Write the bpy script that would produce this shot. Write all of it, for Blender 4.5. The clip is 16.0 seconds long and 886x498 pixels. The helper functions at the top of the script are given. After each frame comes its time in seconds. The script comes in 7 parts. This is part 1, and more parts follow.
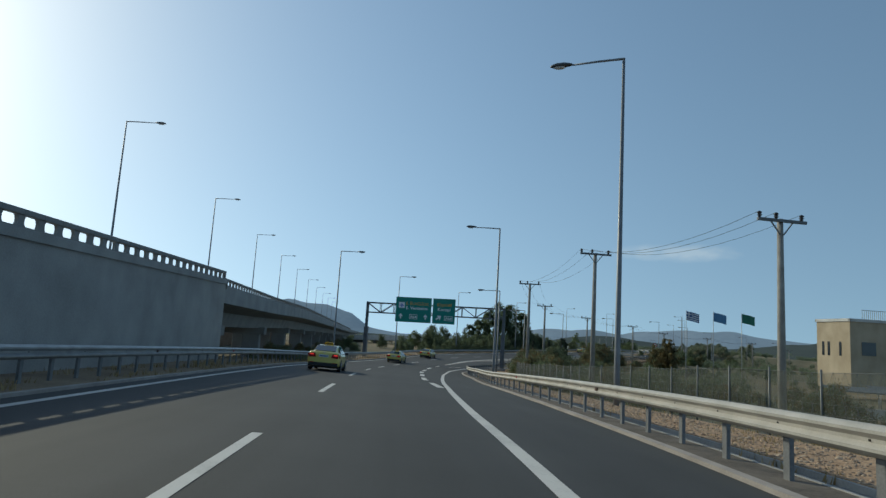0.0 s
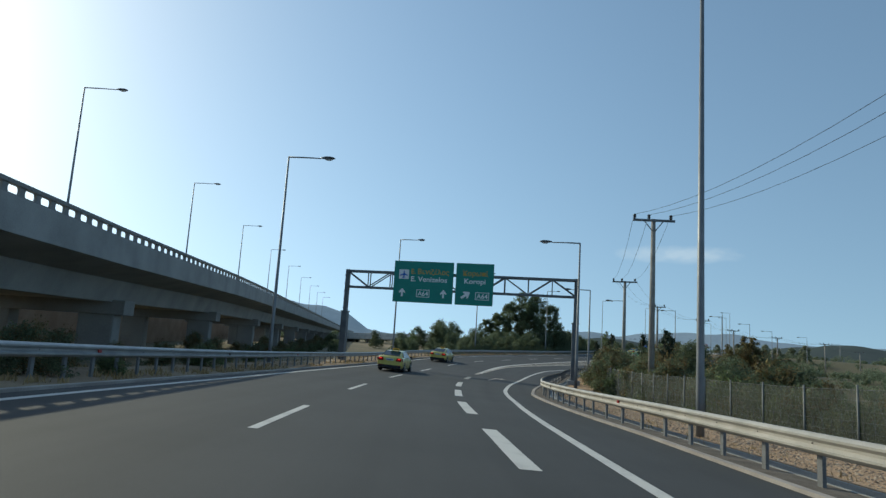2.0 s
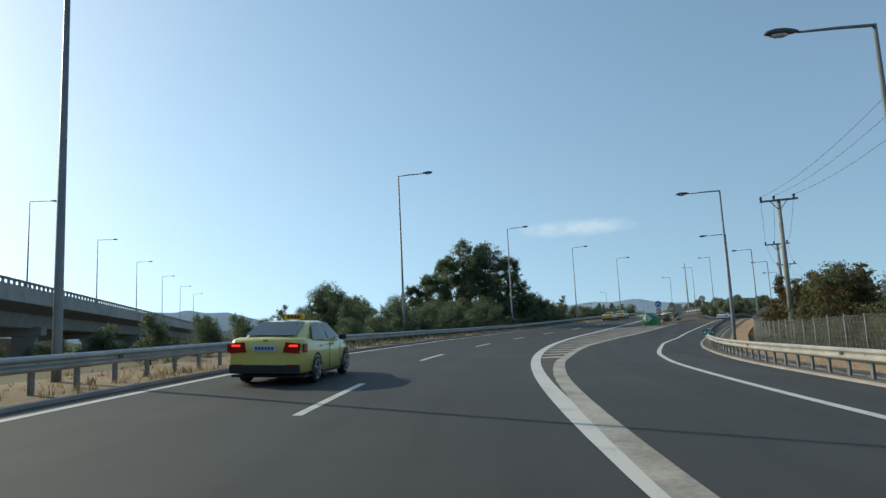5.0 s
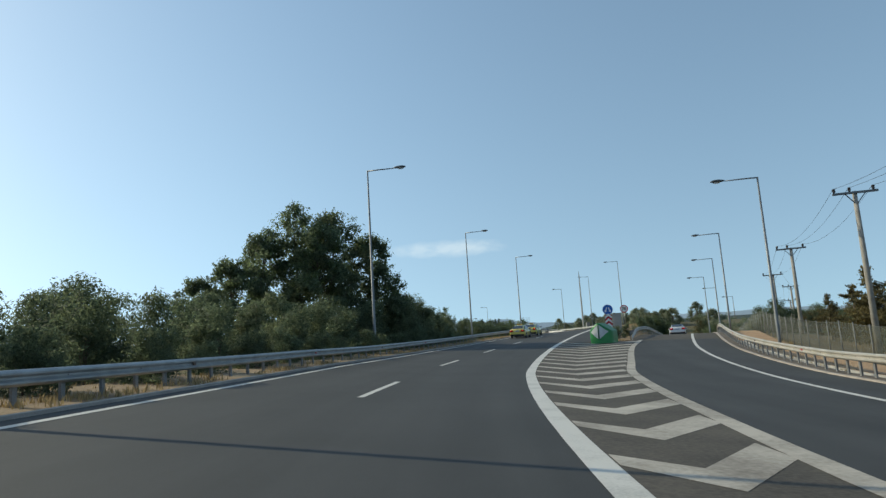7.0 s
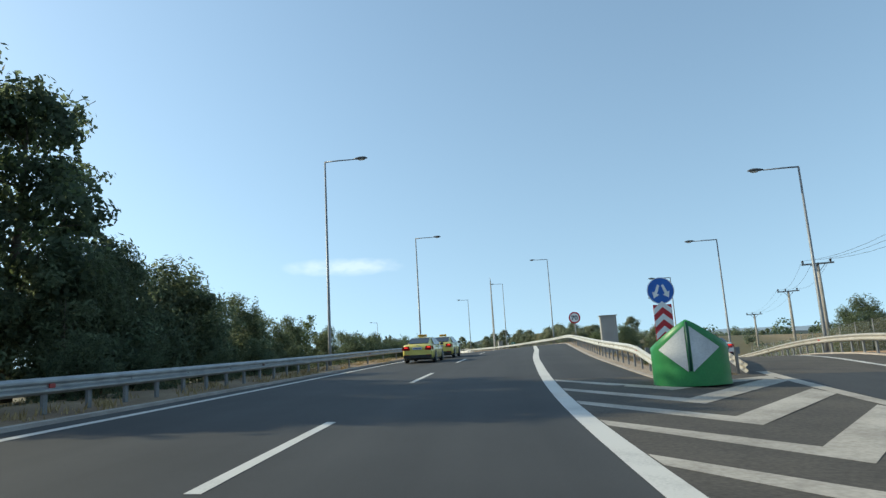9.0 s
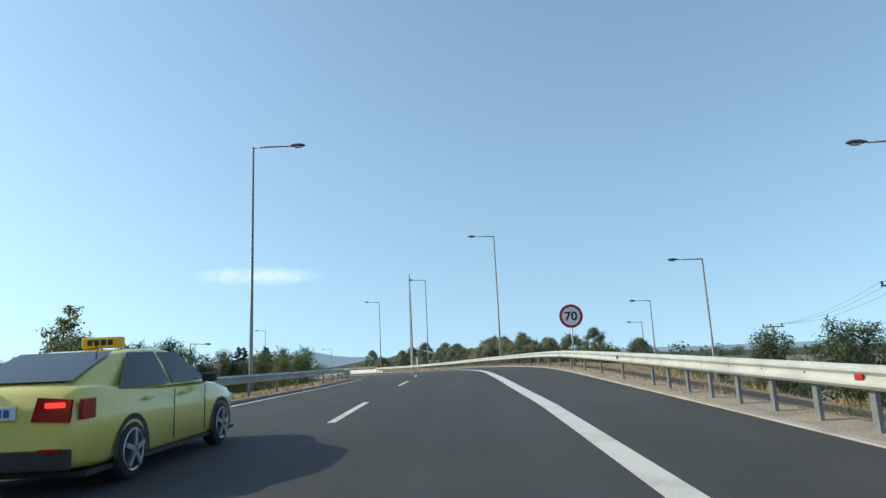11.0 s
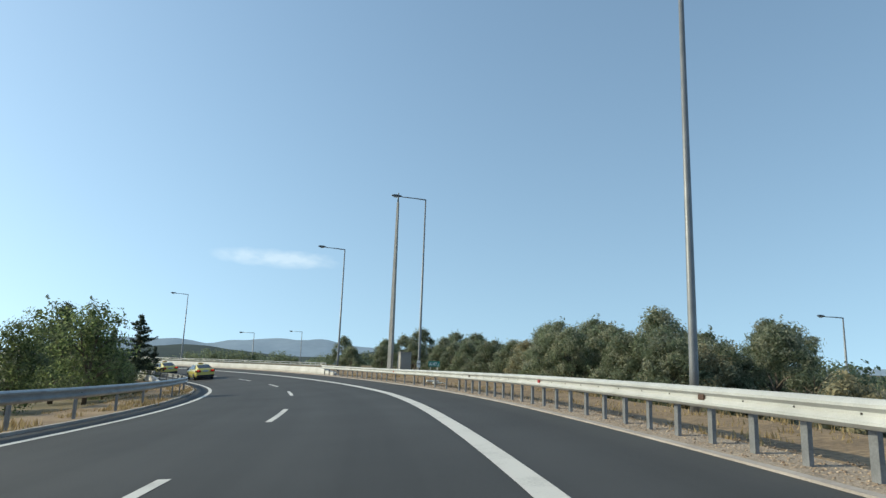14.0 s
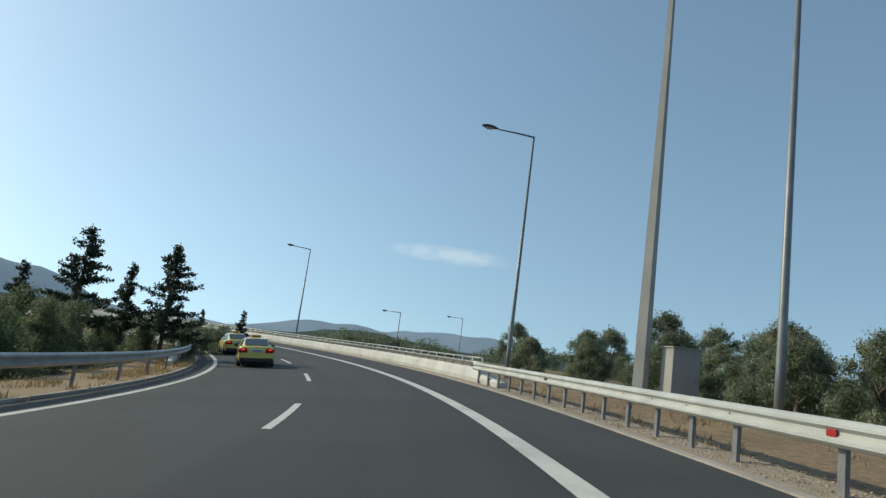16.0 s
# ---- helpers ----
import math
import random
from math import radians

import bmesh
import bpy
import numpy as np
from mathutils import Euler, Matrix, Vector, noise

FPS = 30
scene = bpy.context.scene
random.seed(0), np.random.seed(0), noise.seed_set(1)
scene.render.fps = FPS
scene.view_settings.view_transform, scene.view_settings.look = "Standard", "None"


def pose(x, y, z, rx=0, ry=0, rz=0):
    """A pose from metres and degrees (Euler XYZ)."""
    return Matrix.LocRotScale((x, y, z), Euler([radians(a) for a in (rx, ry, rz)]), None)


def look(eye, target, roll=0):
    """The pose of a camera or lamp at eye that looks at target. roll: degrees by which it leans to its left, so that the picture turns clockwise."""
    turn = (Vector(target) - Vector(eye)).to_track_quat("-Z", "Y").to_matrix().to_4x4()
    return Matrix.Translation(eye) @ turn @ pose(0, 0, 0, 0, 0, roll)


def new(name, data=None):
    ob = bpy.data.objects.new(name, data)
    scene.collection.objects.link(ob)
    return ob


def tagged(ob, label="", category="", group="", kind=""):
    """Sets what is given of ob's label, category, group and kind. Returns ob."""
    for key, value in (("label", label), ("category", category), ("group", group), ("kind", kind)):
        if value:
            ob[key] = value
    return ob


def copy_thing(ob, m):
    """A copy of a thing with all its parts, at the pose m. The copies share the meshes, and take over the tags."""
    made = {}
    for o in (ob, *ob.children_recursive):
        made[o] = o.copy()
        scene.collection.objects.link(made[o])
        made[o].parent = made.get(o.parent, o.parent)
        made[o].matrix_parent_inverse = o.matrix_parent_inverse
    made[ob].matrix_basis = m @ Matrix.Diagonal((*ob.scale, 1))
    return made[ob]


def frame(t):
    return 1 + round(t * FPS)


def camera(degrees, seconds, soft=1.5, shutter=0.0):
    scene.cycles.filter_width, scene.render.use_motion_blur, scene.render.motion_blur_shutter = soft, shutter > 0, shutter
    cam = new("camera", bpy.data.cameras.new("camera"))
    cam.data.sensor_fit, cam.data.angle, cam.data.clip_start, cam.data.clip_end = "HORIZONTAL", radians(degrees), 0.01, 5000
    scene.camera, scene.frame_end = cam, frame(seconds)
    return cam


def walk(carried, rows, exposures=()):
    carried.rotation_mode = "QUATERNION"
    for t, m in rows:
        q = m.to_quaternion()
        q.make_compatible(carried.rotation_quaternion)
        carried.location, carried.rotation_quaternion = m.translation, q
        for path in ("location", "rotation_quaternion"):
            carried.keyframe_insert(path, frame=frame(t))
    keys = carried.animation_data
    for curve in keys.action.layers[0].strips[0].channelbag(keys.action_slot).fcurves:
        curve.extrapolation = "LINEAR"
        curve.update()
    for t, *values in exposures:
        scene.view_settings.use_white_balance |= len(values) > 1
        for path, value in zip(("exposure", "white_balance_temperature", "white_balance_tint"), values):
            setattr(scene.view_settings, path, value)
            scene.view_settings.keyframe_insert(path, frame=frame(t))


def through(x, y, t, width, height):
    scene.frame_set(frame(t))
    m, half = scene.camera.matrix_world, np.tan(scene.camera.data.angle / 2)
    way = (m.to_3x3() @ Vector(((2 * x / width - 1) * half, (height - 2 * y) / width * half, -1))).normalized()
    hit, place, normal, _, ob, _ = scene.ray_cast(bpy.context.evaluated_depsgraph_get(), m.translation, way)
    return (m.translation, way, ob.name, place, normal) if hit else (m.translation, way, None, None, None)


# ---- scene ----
# ---------- camera ----------
cam = camera(69.1, 16.0, soft=1.4)
ROWS = [
    (0, 0.00, 0.00, 1.14, -0.01, 7.92, 3.46),
    (0.5, -0.52, 9.07, 0.97, 0.12, 7.94, 3.50),
    (1, -1.18, 18.51, 0.74, 0.04, 7.87, 3.47),
    (1.5, -1.86, 27.76, 0.43, -0.19, 7.91, 3.32),
    (2, -2.28, 37.15, 0.09, -0.12, 8.11, 3.55),
    (2.5, -2.75, 46.38, -0.19, -0.18, 8.08, 3.56),
    (3, -2.98, 55.48, -0.47, -0.27, 8.04, 3.58),
    (3.5, -2.96, 64.44, -0.73, -0.51, 7.91, 3.14),
    (3.7, -2.81, 68.06, -0.83, -1.30, 7.64, 1.80),
    (4.2, -2.13, 77.44, -1.06, -3.74, 7.28, -0.67),
    (4.7, -1.00, 87.05, -1.17, -6.66, 7.24, -2.17),
    (5.2, 0.56, 96.74, -1.18, -9.82, 7.41, -2.94),
    (5.8, 2.99, 108.30, -1.09, -13.63, 7.71, -3.29),
    (6, 3.93, 112.07, -1.06, -14.81, 7.78, -3.37),
    (6.5, 6.72, 121.26, -1.03, -17.62, 8.15, -3.55),
    (7, 10.06, 130.37, -1.02, -20.20, 8.57, -3.51),
    (7.5, 13.74, 139.30, -0.99, -22.65, 8.81, -3.57),
    (8, 17.70, 148.05, -0.92, -25.10, 9.18, -3.75),
    (8.5, 21.96, 156.42, -0.80, -27.39, 9.46, -3.53),
    (9, 26.61, 164.75, -0.60, -29.57, 9.84, -3.33),
    (9.2, 28.59, 167.96, -0.51, -30.35, 9.96, -3.27),
    (9.7, 33.66, 175.84, -0.26, -32.31, 10.19, -3.15),
    (10.2, 38.89, 183.51, 0.06, -34.15, 10.39, -3.01),
    (10.7, 44.23, 190.99, 0.41, -35.74, 10.60, -2.76),
    (11.3, 50.76, 199.72, 0.81, -37.18, 10.90, -2.22),
    (11.5, 52.95, 202.57, 0.94, -37.50, 11.03, -1.95),
    (12, 58.37, 209.55, 1.21, -37.87, 11.14, -1.31),
    (12.5, 63.75, 216.36, 1.44, -38.02, 11.15, -1.40),
    (13, 68.98, 223.27, 1.64, -38.08, 11.14, -1.03),
    (13.5, 74.05, 230.49, 1.79, -37.28, 10.85, 0.41),
    (14, 78.98, 238.06, 1.83, -34.90, 10.45, 2.06),
    (14.5, 83.47, 245.87, 1.83, -30.68, 10.05, 4.17),
    (15, 87.54, 253.65, 1.84, -26.30, 9.74, 6.42),
    (15.5, 91.00, 261.19, 1.82, -22.91, 9.52, 7.62),
    (16, 93.97, 269.01, 1.74, -19.44, 9.33, 7.84),
]
EXPOSURES = [(0, -0.5, 6600, -4), (0.5, -0.48, 6600, -4), (1, -0.33, 6600, -4), (3, -0.22, 6650, -4), (3.7, -0.15, 6750, -3), (6, 0.06, 7100, -3), (7, 0.08, 7200, -2), (7.5, 0.24, 7150, -2), (9, 0.45, 7150, -2), (12, 0.35, 6850, -3), (13, 0.27, 6900, -3), (14, 0.26, 7000, -2), (15, 0.13, 7050, -2), (15.5, 0.12, 7050, -2), (16, -0.08, 7050, -3)]
walk(cam, [(t, pose(x, y, z, 90, 0, yaw) @ pose(0, 0, 0, pitch, 0, 0) @ pose(0, 0, 0, 0, 0, roll))
           for t, x, y, z, yaw, pitch, roll in ROWS], exposures=EXPOSURES)

# ---------- sky and sun ----------
SUN_EL, SUN_AZ = radians(30), radians(-51)   # azimuth from +y, to the right positive
world = bpy.data.worlds.new("sky")
scene.world = world
world.use_nodes = True
wn, wl = world.node_tree.nodes, world.node_tree.links
sky = wn.new("ShaderNodeTexSky")
sky.sky_type = "NISHITA"
sky.sun_disc = False
sky.sun_elevation, sky.sun_rotation = SUN_EL, SUN_AZ
sky.altitude, sky.air_density, sky.dust_density, sky.ozone_density = 50, 1.05, 0.6, 1.25
wn["Background"].inputs["Strength"].default_value = 0.185
# summer haze: the bright belt of the horizon is drawn out and the blue stays pale and even
sky_at, sky_lift, sky_unit = wn.new("ShaderNodeTexCoord"), wn.new("ShaderNodeMapping"), wn.new("ShaderNodeVectorMath")
sky_lift.inputs["Location"].default_value, sky_lift.inputs["Scale"].default_value = (0, 0, 0.22), (1, 1, 0.78)
sky_unit.operation = "NORMALIZE"
wl.new(sky_at.outputs["Generated"], sky_lift.inputs[0]), wl.new(sky_lift.outputs[0], sky_unit.inputs[0]), wl.new(sky_unit.outputs[0], sky.inputs[0])
wl.new(sky.outputs[0], wn["Background"].inputs["Color"])
sun_data = bpy.data.lights.new("sun", "SUN")
sun_data.energy, sun_data.angle, sun_data.color = 3.1, radians(0.53), (1.0, 0.895, 0.745)
sun = new("sun", sun_data)
sun_dir = Vector((math.sin(SUN_AZ) * math.cos(SUN_EL), math.cos(SUN_AZ) * math.cos(SUN_EL), math.sin(SUN_EL)))
sun.matrix_world = look(sun_dir * 50 + Vector((40, 140, 0)), (40, 140, 0))


# ---------- materials ----------
def material(name, colour, rough=0.6, metal=0.0, spec=0.5):
    m = bpy.data.materials.new(name)
    m.use_nodes = True
    b = m.node_tree.nodes["Principled BSDF"]
    b.inputs["Base Color"].default_value = (*colour, 1)
    b.inputs["Roughness"].default_value = rough
    b.inputs["Metallic"].default_value = metal
    b.inputs["Specular IOR Level"].default_value = spec
    return m


def textured(name, dark, light, scale=4.0, fine=60.0, rough=0.7, metal=0.0, bump=0.2, dist=0.01, spread=(0.35, 0.65), random=0.0, fine_mix=0.35):
    """Two colours mixed by broad stains and by fine grain, with fine relief; random: brightness change from thing to thing."""
    m = material(name, light, rough, metal)
    n, l = m.node_tree.nodes, m.node_tree.links
    b = n["Principled BSDF"]
    where = n.new("ShaderNodeTexCoord")
    big, small = n.new("ShaderNodeTexNoise"), n.new("ShaderNodeTexNoise")
    for tex, sc in ((big, scale), (small, fine)):
        tex.inputs["Scale"].default_value, tex.inputs["Detail"].default_value = sc, 5
        l.new(where.outputs["Object"], tex.inputs["Vector"])
    mixed = n.new("ShaderNodeMix")
    mixed.inputs[0].default_value = fine_mix
    l.new(big.outputs["Fac"], mixed.inputs[2]), l.new(small.outputs["Fac"], mixed.inputs[3])
    ramp = n.new("ShaderNodeValToRGB")
    ramp.color_ramp.elements[0].position, ramp.color_ramp.elements[1].position = spread
    ramp.color_ramp.elements[0].color, ramp.color_ramp.elements[1].color = (*dark, 1), (*light, 1)
    l.new(mixed.outputs[0], ramp.inputs[0])
    out = ramp.outputs[0]
    if random:
        info, rng, hsv = n.new("ShaderNodeObjectInfo"), n.new("ShaderNodeMapRange"), n.new("ShaderNodeHueSaturation")
        rng.inputs[3].default_value, rng.inputs[4].default_value = 1 - random, 1 + random
        l.new(info.outputs["Random"], rng.inputs[0]), l.new(rng.outputs[0], hsv.inputs["Value"]), l.new(out, hsv.inputs["Color"])
        out = hsv.outputs[0]
    l.new(out, b.inputs["Base Color"])
    if bump:
        bp = n.new("ShaderNodeBump")
        bp.inputs["Strength"].default_value, bp.inputs["Distance"].default_value = bump, dist
        l.new(small.outputs["Fac"], bp.inputs["Height"]), l.new(bp.outputs[0], b.inputs["Normal"])
    return m


ASPHALT = textured("asphalt", (0.026, 0.0265, 0.0265), (0.047, 0.0475, 0.048), 0.30, 60, 0.82, 0, 0.35, 0.006, (0.33, 0.67), fine_mix=0.5)


def worn_lanes(m, low, high):
    """Wheel tracks and old pours: long faint streaks that follow the lanes."""
    n, l = m.node_tree.nodes, m.node_tree.links
    lane, fit, streak, rng, hsv = n.new("ShaderNodeAttribute"), n.new("ShaderNodeMapping"), n.new("ShaderNodeTexNoise"), n.new("ShaderNodeMapRange"), n.new("ShaderNodeHueSaturation")
    lane.attribute_name = "lane"
    fit.inputs["Scale"].default_value = (0.9, 0.02, 1)
    streak.inputs["Scale"].default_value, streak.inputs["Detail"].default_value = 1.0, 4
    rng.inputs[1].default_value, rng.inputs[2].default_value, rng.inputs[3].default_value, rng.inputs[4].default_value = 0.32, 0.68, low, high
    b = n["Principled BSDF"]
    l.new(lane.outputs["Vector"], fit.inputs[0]), l.new(fit.outputs[0], streak.inputs["Vector"]), l.new(streak.outputs["Fac"], rng.inputs[0])
    l.new(b.inputs["Base Color"].links[0].from_socket, hsv.inputs["Color"]), l.new(rng.outputs[0], hsv.inputs["Value"])
    l.new(hsv.outputs[0], b.inputs["Base Color"])


worn_lanes(ASPHALT, 0.8, 1.22)
ASPHALT_OLD = textured("old asphalt", (0.045, 0.038, 0.030), (0.098, 0.083, 0.065), 0.9, 16, 0.88, 0, 0.35, 0.008, (0.36, 0.64), fine_mix=0.6)
PAINT = textured("road paint", (0.36, 0.345, 0.315), (0.61, 0.585, 0.535), 1.2, 30, 0.6, 0, 0.15, 0.004, (0.25, 0.5))
PAINT_DUSTY = textured("dusty road paint", (0.20, 0.172, 0.14), (0.48, 0.435, 0.37), 0.9, 14, 0.75, 0, 0.2, 0.004, (0.3, 0.6))
GALV = textured("galvanised steel", (0.26, 0.27, 0.275), (0.40, 0.41, 0.41), 2.0, 70, 0.45, 0.65, 0.08, 0.002)
GALV_DUSTY = textured("dusty galvanised steel", (0.35, 0.33, 0.29), (0.51, 0.48, 0.43), 1.5, 50, 0.55, 0.35, 0.08, 0.002)
GALV_PALE = textured("pale galvanised steel", (0.40, 0.405, 0.385), (0.55, 0.555, 0.53), 1.5, 50, 0.6, 0.2, 0.08, 0.002)
STEEL_GREY = textured("grey painted steel", (0.10, 0.11, 0.12), (0.16, 0.17, 0.18), 2.0, 40, 0.5, 0.3, 0.05, 0.002)
LAMP_STEEL = textured("lamp post steel", (0.16, 0.17, 0.18), (0.25, 0.26, 0.27), 1.5, 40, 0.5, 0.4, 0.05, 0.002)
CONCRETE = textured("concrete", (0.27, 0.265, 0.25), (0.40, 0.39, 0.37), 0.6, 22, 0.85, 0, 0.25, 0.01)
CONCRETE_DARK = textured("darker concrete", (0.20, 0.198, 0.19), (0.34, 0.335, 0.32), 0.4, 18, 0.88, 0, 0.25, 0.01)
CONCRETE_LIGHT = textured("pale concrete", (0.45, 0.44, 0.41), (0.62, 0.61, 0.58), 0.7, 22, 0.85, 0, 0.2, 0.01)
KERB = textured("kerb concrete", (0.29, 0.255, 0.225), (0.43, 0.385, 0.345), 1.2, 25, 0.85, 0, 0.3, 0.01)
EARTH = textured("dry earth", (0.19, 0.125, 0.075), (0.36, 0.265, 0.165), 0.35, 9, 0.95, 0, 0.7, 0.05)
GRAVEL = textured("gravel", (0.20, 0.155, 0.115), (0.43, 0.35, 0.27), 2.0, 26, 0.95, 0, 0.8, 0.03, (0.35, 0.62), fine_mix=0.7)
EARTH_DARK = textured("brown earth", (0.075, 0.060, 0.045), (0.17, 0.14, 0.11), 1.5, 14, 0.95, 0, 0.8, 0.03)
TAN_ROCK = textured("tan broken rock", (0.26, 0.155, 0.085), (0.54, 0.36, 0.215), 1.2, 12, 0.95, 0, 1.0, 0.06, (0.32, 0.62), fine_mix=0.6)
STRAW_EARTH = textured("straw earth", (0.12, 0.08, 0.046), (0.32, 0.225, 0.13), 0.7, 8, 0.95, 0, 0.9, 0.05, (0.32, 0.64), fine_mix=0.55)
POST_STEEL = textured("dark post steel", (0.15, 0.155, 0.16), (0.27, 0.275, 0.28), 2.0, 40, 0.6, 0.4, 0.08, 0.002)
LAMP_BODY = textured("lamp head", (0.05, 0.055, 0.06), (0.09, 0.095, 0.10), 5, 40, 0.45, 0.2, 0.03, 0.002)
LAMP_GLASS = material("lamp glass", (0.55, 0.57, 0.58), 0.15)
CREOSOTE = textured("weathered pole wood", (0.22, 0.20, 0.175), (0.36, 0.335, 0.295), 2.0, 30, 0.85, 0, 0.3, 0.01)
CERAMIC = material("brown insulator", (0.03, 0.025, 0.025), 0.25)
WIRE = material("wire", (0.08, 0.08, 0.08), 0.5, 0.6)
SIGN_GREEN = textured("green sign sheet", (0.006, 0.20, 0.155), (0.010, 0.235, 0.185), 1.5, 20, 0.45, 0, 0)
SIGN_WHITE = textured("white sign sheet", (0.72, 0.73, 0.72), (0.80, 0.80, 0.79), 3, 20, 0.45, 0, 0)
SIGN_YELLOW = textured("yellow sign sheet", (0.46, 0.27, 0.04), (0.54, 0.33, 0.06), 3, 20, 0.45, 0, 0)
SIGN_RED = textured("red sign sheet", (0.42, 0.012, 0.022), (0.50, 0.02, 0.03), 3, 20, 0.45, 0, 0)
SIGN_BLUE = textured("blue sign sheet", (0.008, 0.10, 0.42), (0.012, 0.13, 0.50), 3, 20, 0.45, 0, 0)
SIGN_BLACK = material("black sign sheet", (0.012, 0.012, 0.014), 0.5)
SIGN_BACK = textured("bare sign metal", (0.30, 0.31, 0.32), (0.42, 0.43, 0.43), 2, 30, 0.45, 0.6, 0.03, 0.002)


# ---------- mesh helpers ----------
def mesh_of(name, verts, faces, mat, smooth=False):
    me = bpy.data.meshes.new(name)
    me.from_pydata([tuple(v) for v in verts], [], faces)
    for m in (mat if isinstance(mat, (list, tuple)) else [mat]):
        me.materials.append(m)
    if smooth:
        me.polygons.foreach_set("use_smooth", [True] * len(me.polygons))
    me.update()
    return me


def thing(name, label, category, group="", kind="", at=(0, 0, 0), turn=0.0):
    ob = new(name)
    ob.empty_display_size = 0.2
    ob.matrix_basis = pose(*at, 0, 0, turn)
    return tagged(ob, label, category, group, kind)


def part(name, bm, mat, parent, label="", smooth=False):
    """Links a bmesh or a mesh as one object under a thing or a part."""
    if isinstance(bm, bpy.types.Mesh):
        me = bm
    else:
        me = bpy.data.meshes.new(name)
        bmesh.ops.recalc_face_normals(bm, faces=bm.faces)
        bm.to_mesh(me)
        bm.free()
        for m in (mat if isinstance(mat, (list, tuple)) else [mat]):
            me.materials.append(m)
        if smooth:
            me.polygons.foreach_set("use_smooth", [True] * len(me.polygons))
    ob = new(name, me)
    ob.parent = parent
    return tagged(ob, label) if label else ob


def box(bm, size, at=(0, 0, 0), turn=(0, 0, 0), bevel=0.0):
    r = bmesh.ops.create_cube(bm, size=1.0)
    vs = r["verts"]
    bmesh.ops.scale(bm, vec=size, verts=vs)
    if bevel:
        es = list({e for v in vs for e in v.link_edges})
        out = bmesh.ops.bevel(bm, geom=es, offset=bevel, segments=2, affect="EDGES", profile=0.6)
        vs = out["verts"] if len(out["verts"]) else vs
        vs = list({v for f in out["faces"] for v in f.verts} | set(v for v in vs if v.is_valid))
    bmesh.ops.transform(bm, matrix=pose(*at, *turn), verts=vs)
    return vs


def tube(bm, pts, radii, sides=8, cap=True):
    """A round bar along pts with the given radii."""
    pts = [Vector(p) for p in pts]
    radii = radii if isinstance(radii, (list, tuple)) else [radii] * len(pts)
    rings = []
    for i, p in enumerate(pts):
        a, b = pts[max(i - 1, 0)], pts[min(i + 1, len(pts) - 1)]
        q = (b - a).to_track_quat("Z", "Y")
        rings.append([bm.verts.new(p + q @ Vector((math.cos(k * math.tau / sides) * radii[i], math.sin(k * math.tau / sides) * radii[i], 0))) for k in range(sides)])
    for r0, r1 in zip(rings, rings[1:]):
        for k in range(sides):
            f = bm.faces.new((r0[k], r0[(k + 1) % sides], r1[(k + 1) % sides], r1[k]))
            f.smooth = sides > 5
    if cap:
        bm.faces.new(rings[0][::-1]), bm.faces.new(rings[-1])
    return rings


def disc(bm, r, thick, at=(0, 0, 0), sides=40, inner=0.0):
    """A disc in the xz plane that faces -y; with inner, a ring."""
    vs = []
    rings = [[(math.cos(k * math.tau / sides) * q, y, math.sin(k * math.tau / sides) * q) for k in range(sides)] for y in (-thick / 2, thick / 2) for q in ((r, inner) if inner else (r,))]
    rows = [[bm.verts.new(Vector(p) + Vector(at)) for p in ring] for ring in rings]
    if inner:
        fo, fi, bo, bi = rows
        for k in range(sides):
            j = (k + 1) % sides
            bm.faces.new((fo[k], fo[j], fi[j], fi[k])), bm.faces.new((bi[k], bi[j], bo[j], bo[k]))
            bm.faces.new((fo[j], fo[k], bo[k], bo[j])), bm.faces.new((fi[k], fi[j], bi[j], bi[k]))
    else:
        f, b = rows
        bm.faces.new(f), bm.faces.new(b[::-1])
        for k in range(sides):
            bm.faces.new((f[(k + 1) % sides], f[k], b[k], b[(k + 1) % sides]))


def plate(bm, outline, y, thick):
    """An upright plate from its outline in x and z, its face towards -y."""
    f = [bm.verts.new((x, y, z)) for x, z in outline]
    b = [bm.verts.new((x, y + thick, z)) for x, z in outline]
    bm.faces.new(f), bm.faces.new(b[::-1])
    n = len(outline)
    for k in range(n):
        bm.faces.new((f[k], b[k], b[(k + 1) % n], f[(k + 1) % n]))


def lettering(name, words, size, at, parent, mat, width=None, bold=0.0, depth=0.006):
    """Raised letters that face -y, lower left corner at the given place; width: squeezed or stretched to it."""
    c = bpy.data.curves.new(name, "FONT")
    c.body, c.size, c.extrude, c.offset, c.resolution_u = words, size, depth, bold, 3
    tmp = new(name, c)
    me = bpy.data.meshes.new_from_object(tmp.evaluated_get(bpy.context.evaluated_depsgraph_get()))
    bpy.data.objects.remove(tmp)
    bpy.data.curves.remove(c)
    me.transform(Matrix.Rotation(radians(90), 4, "X"))
    xs = [v.co.x for v in me.vertices]
    me.transform(Matrix.Translation((-min(xs), 0, 0)))
    if width:
        me.transform(Matrix.Diagonal((width / (max(xs) - min(xs)), 1, 1, 1)))
    me.transform(Matrix.Translation(at))
    me.materials.clear()
    me.materials.append(mat)
    me.name = name
    return part(name, me, mat, parent)


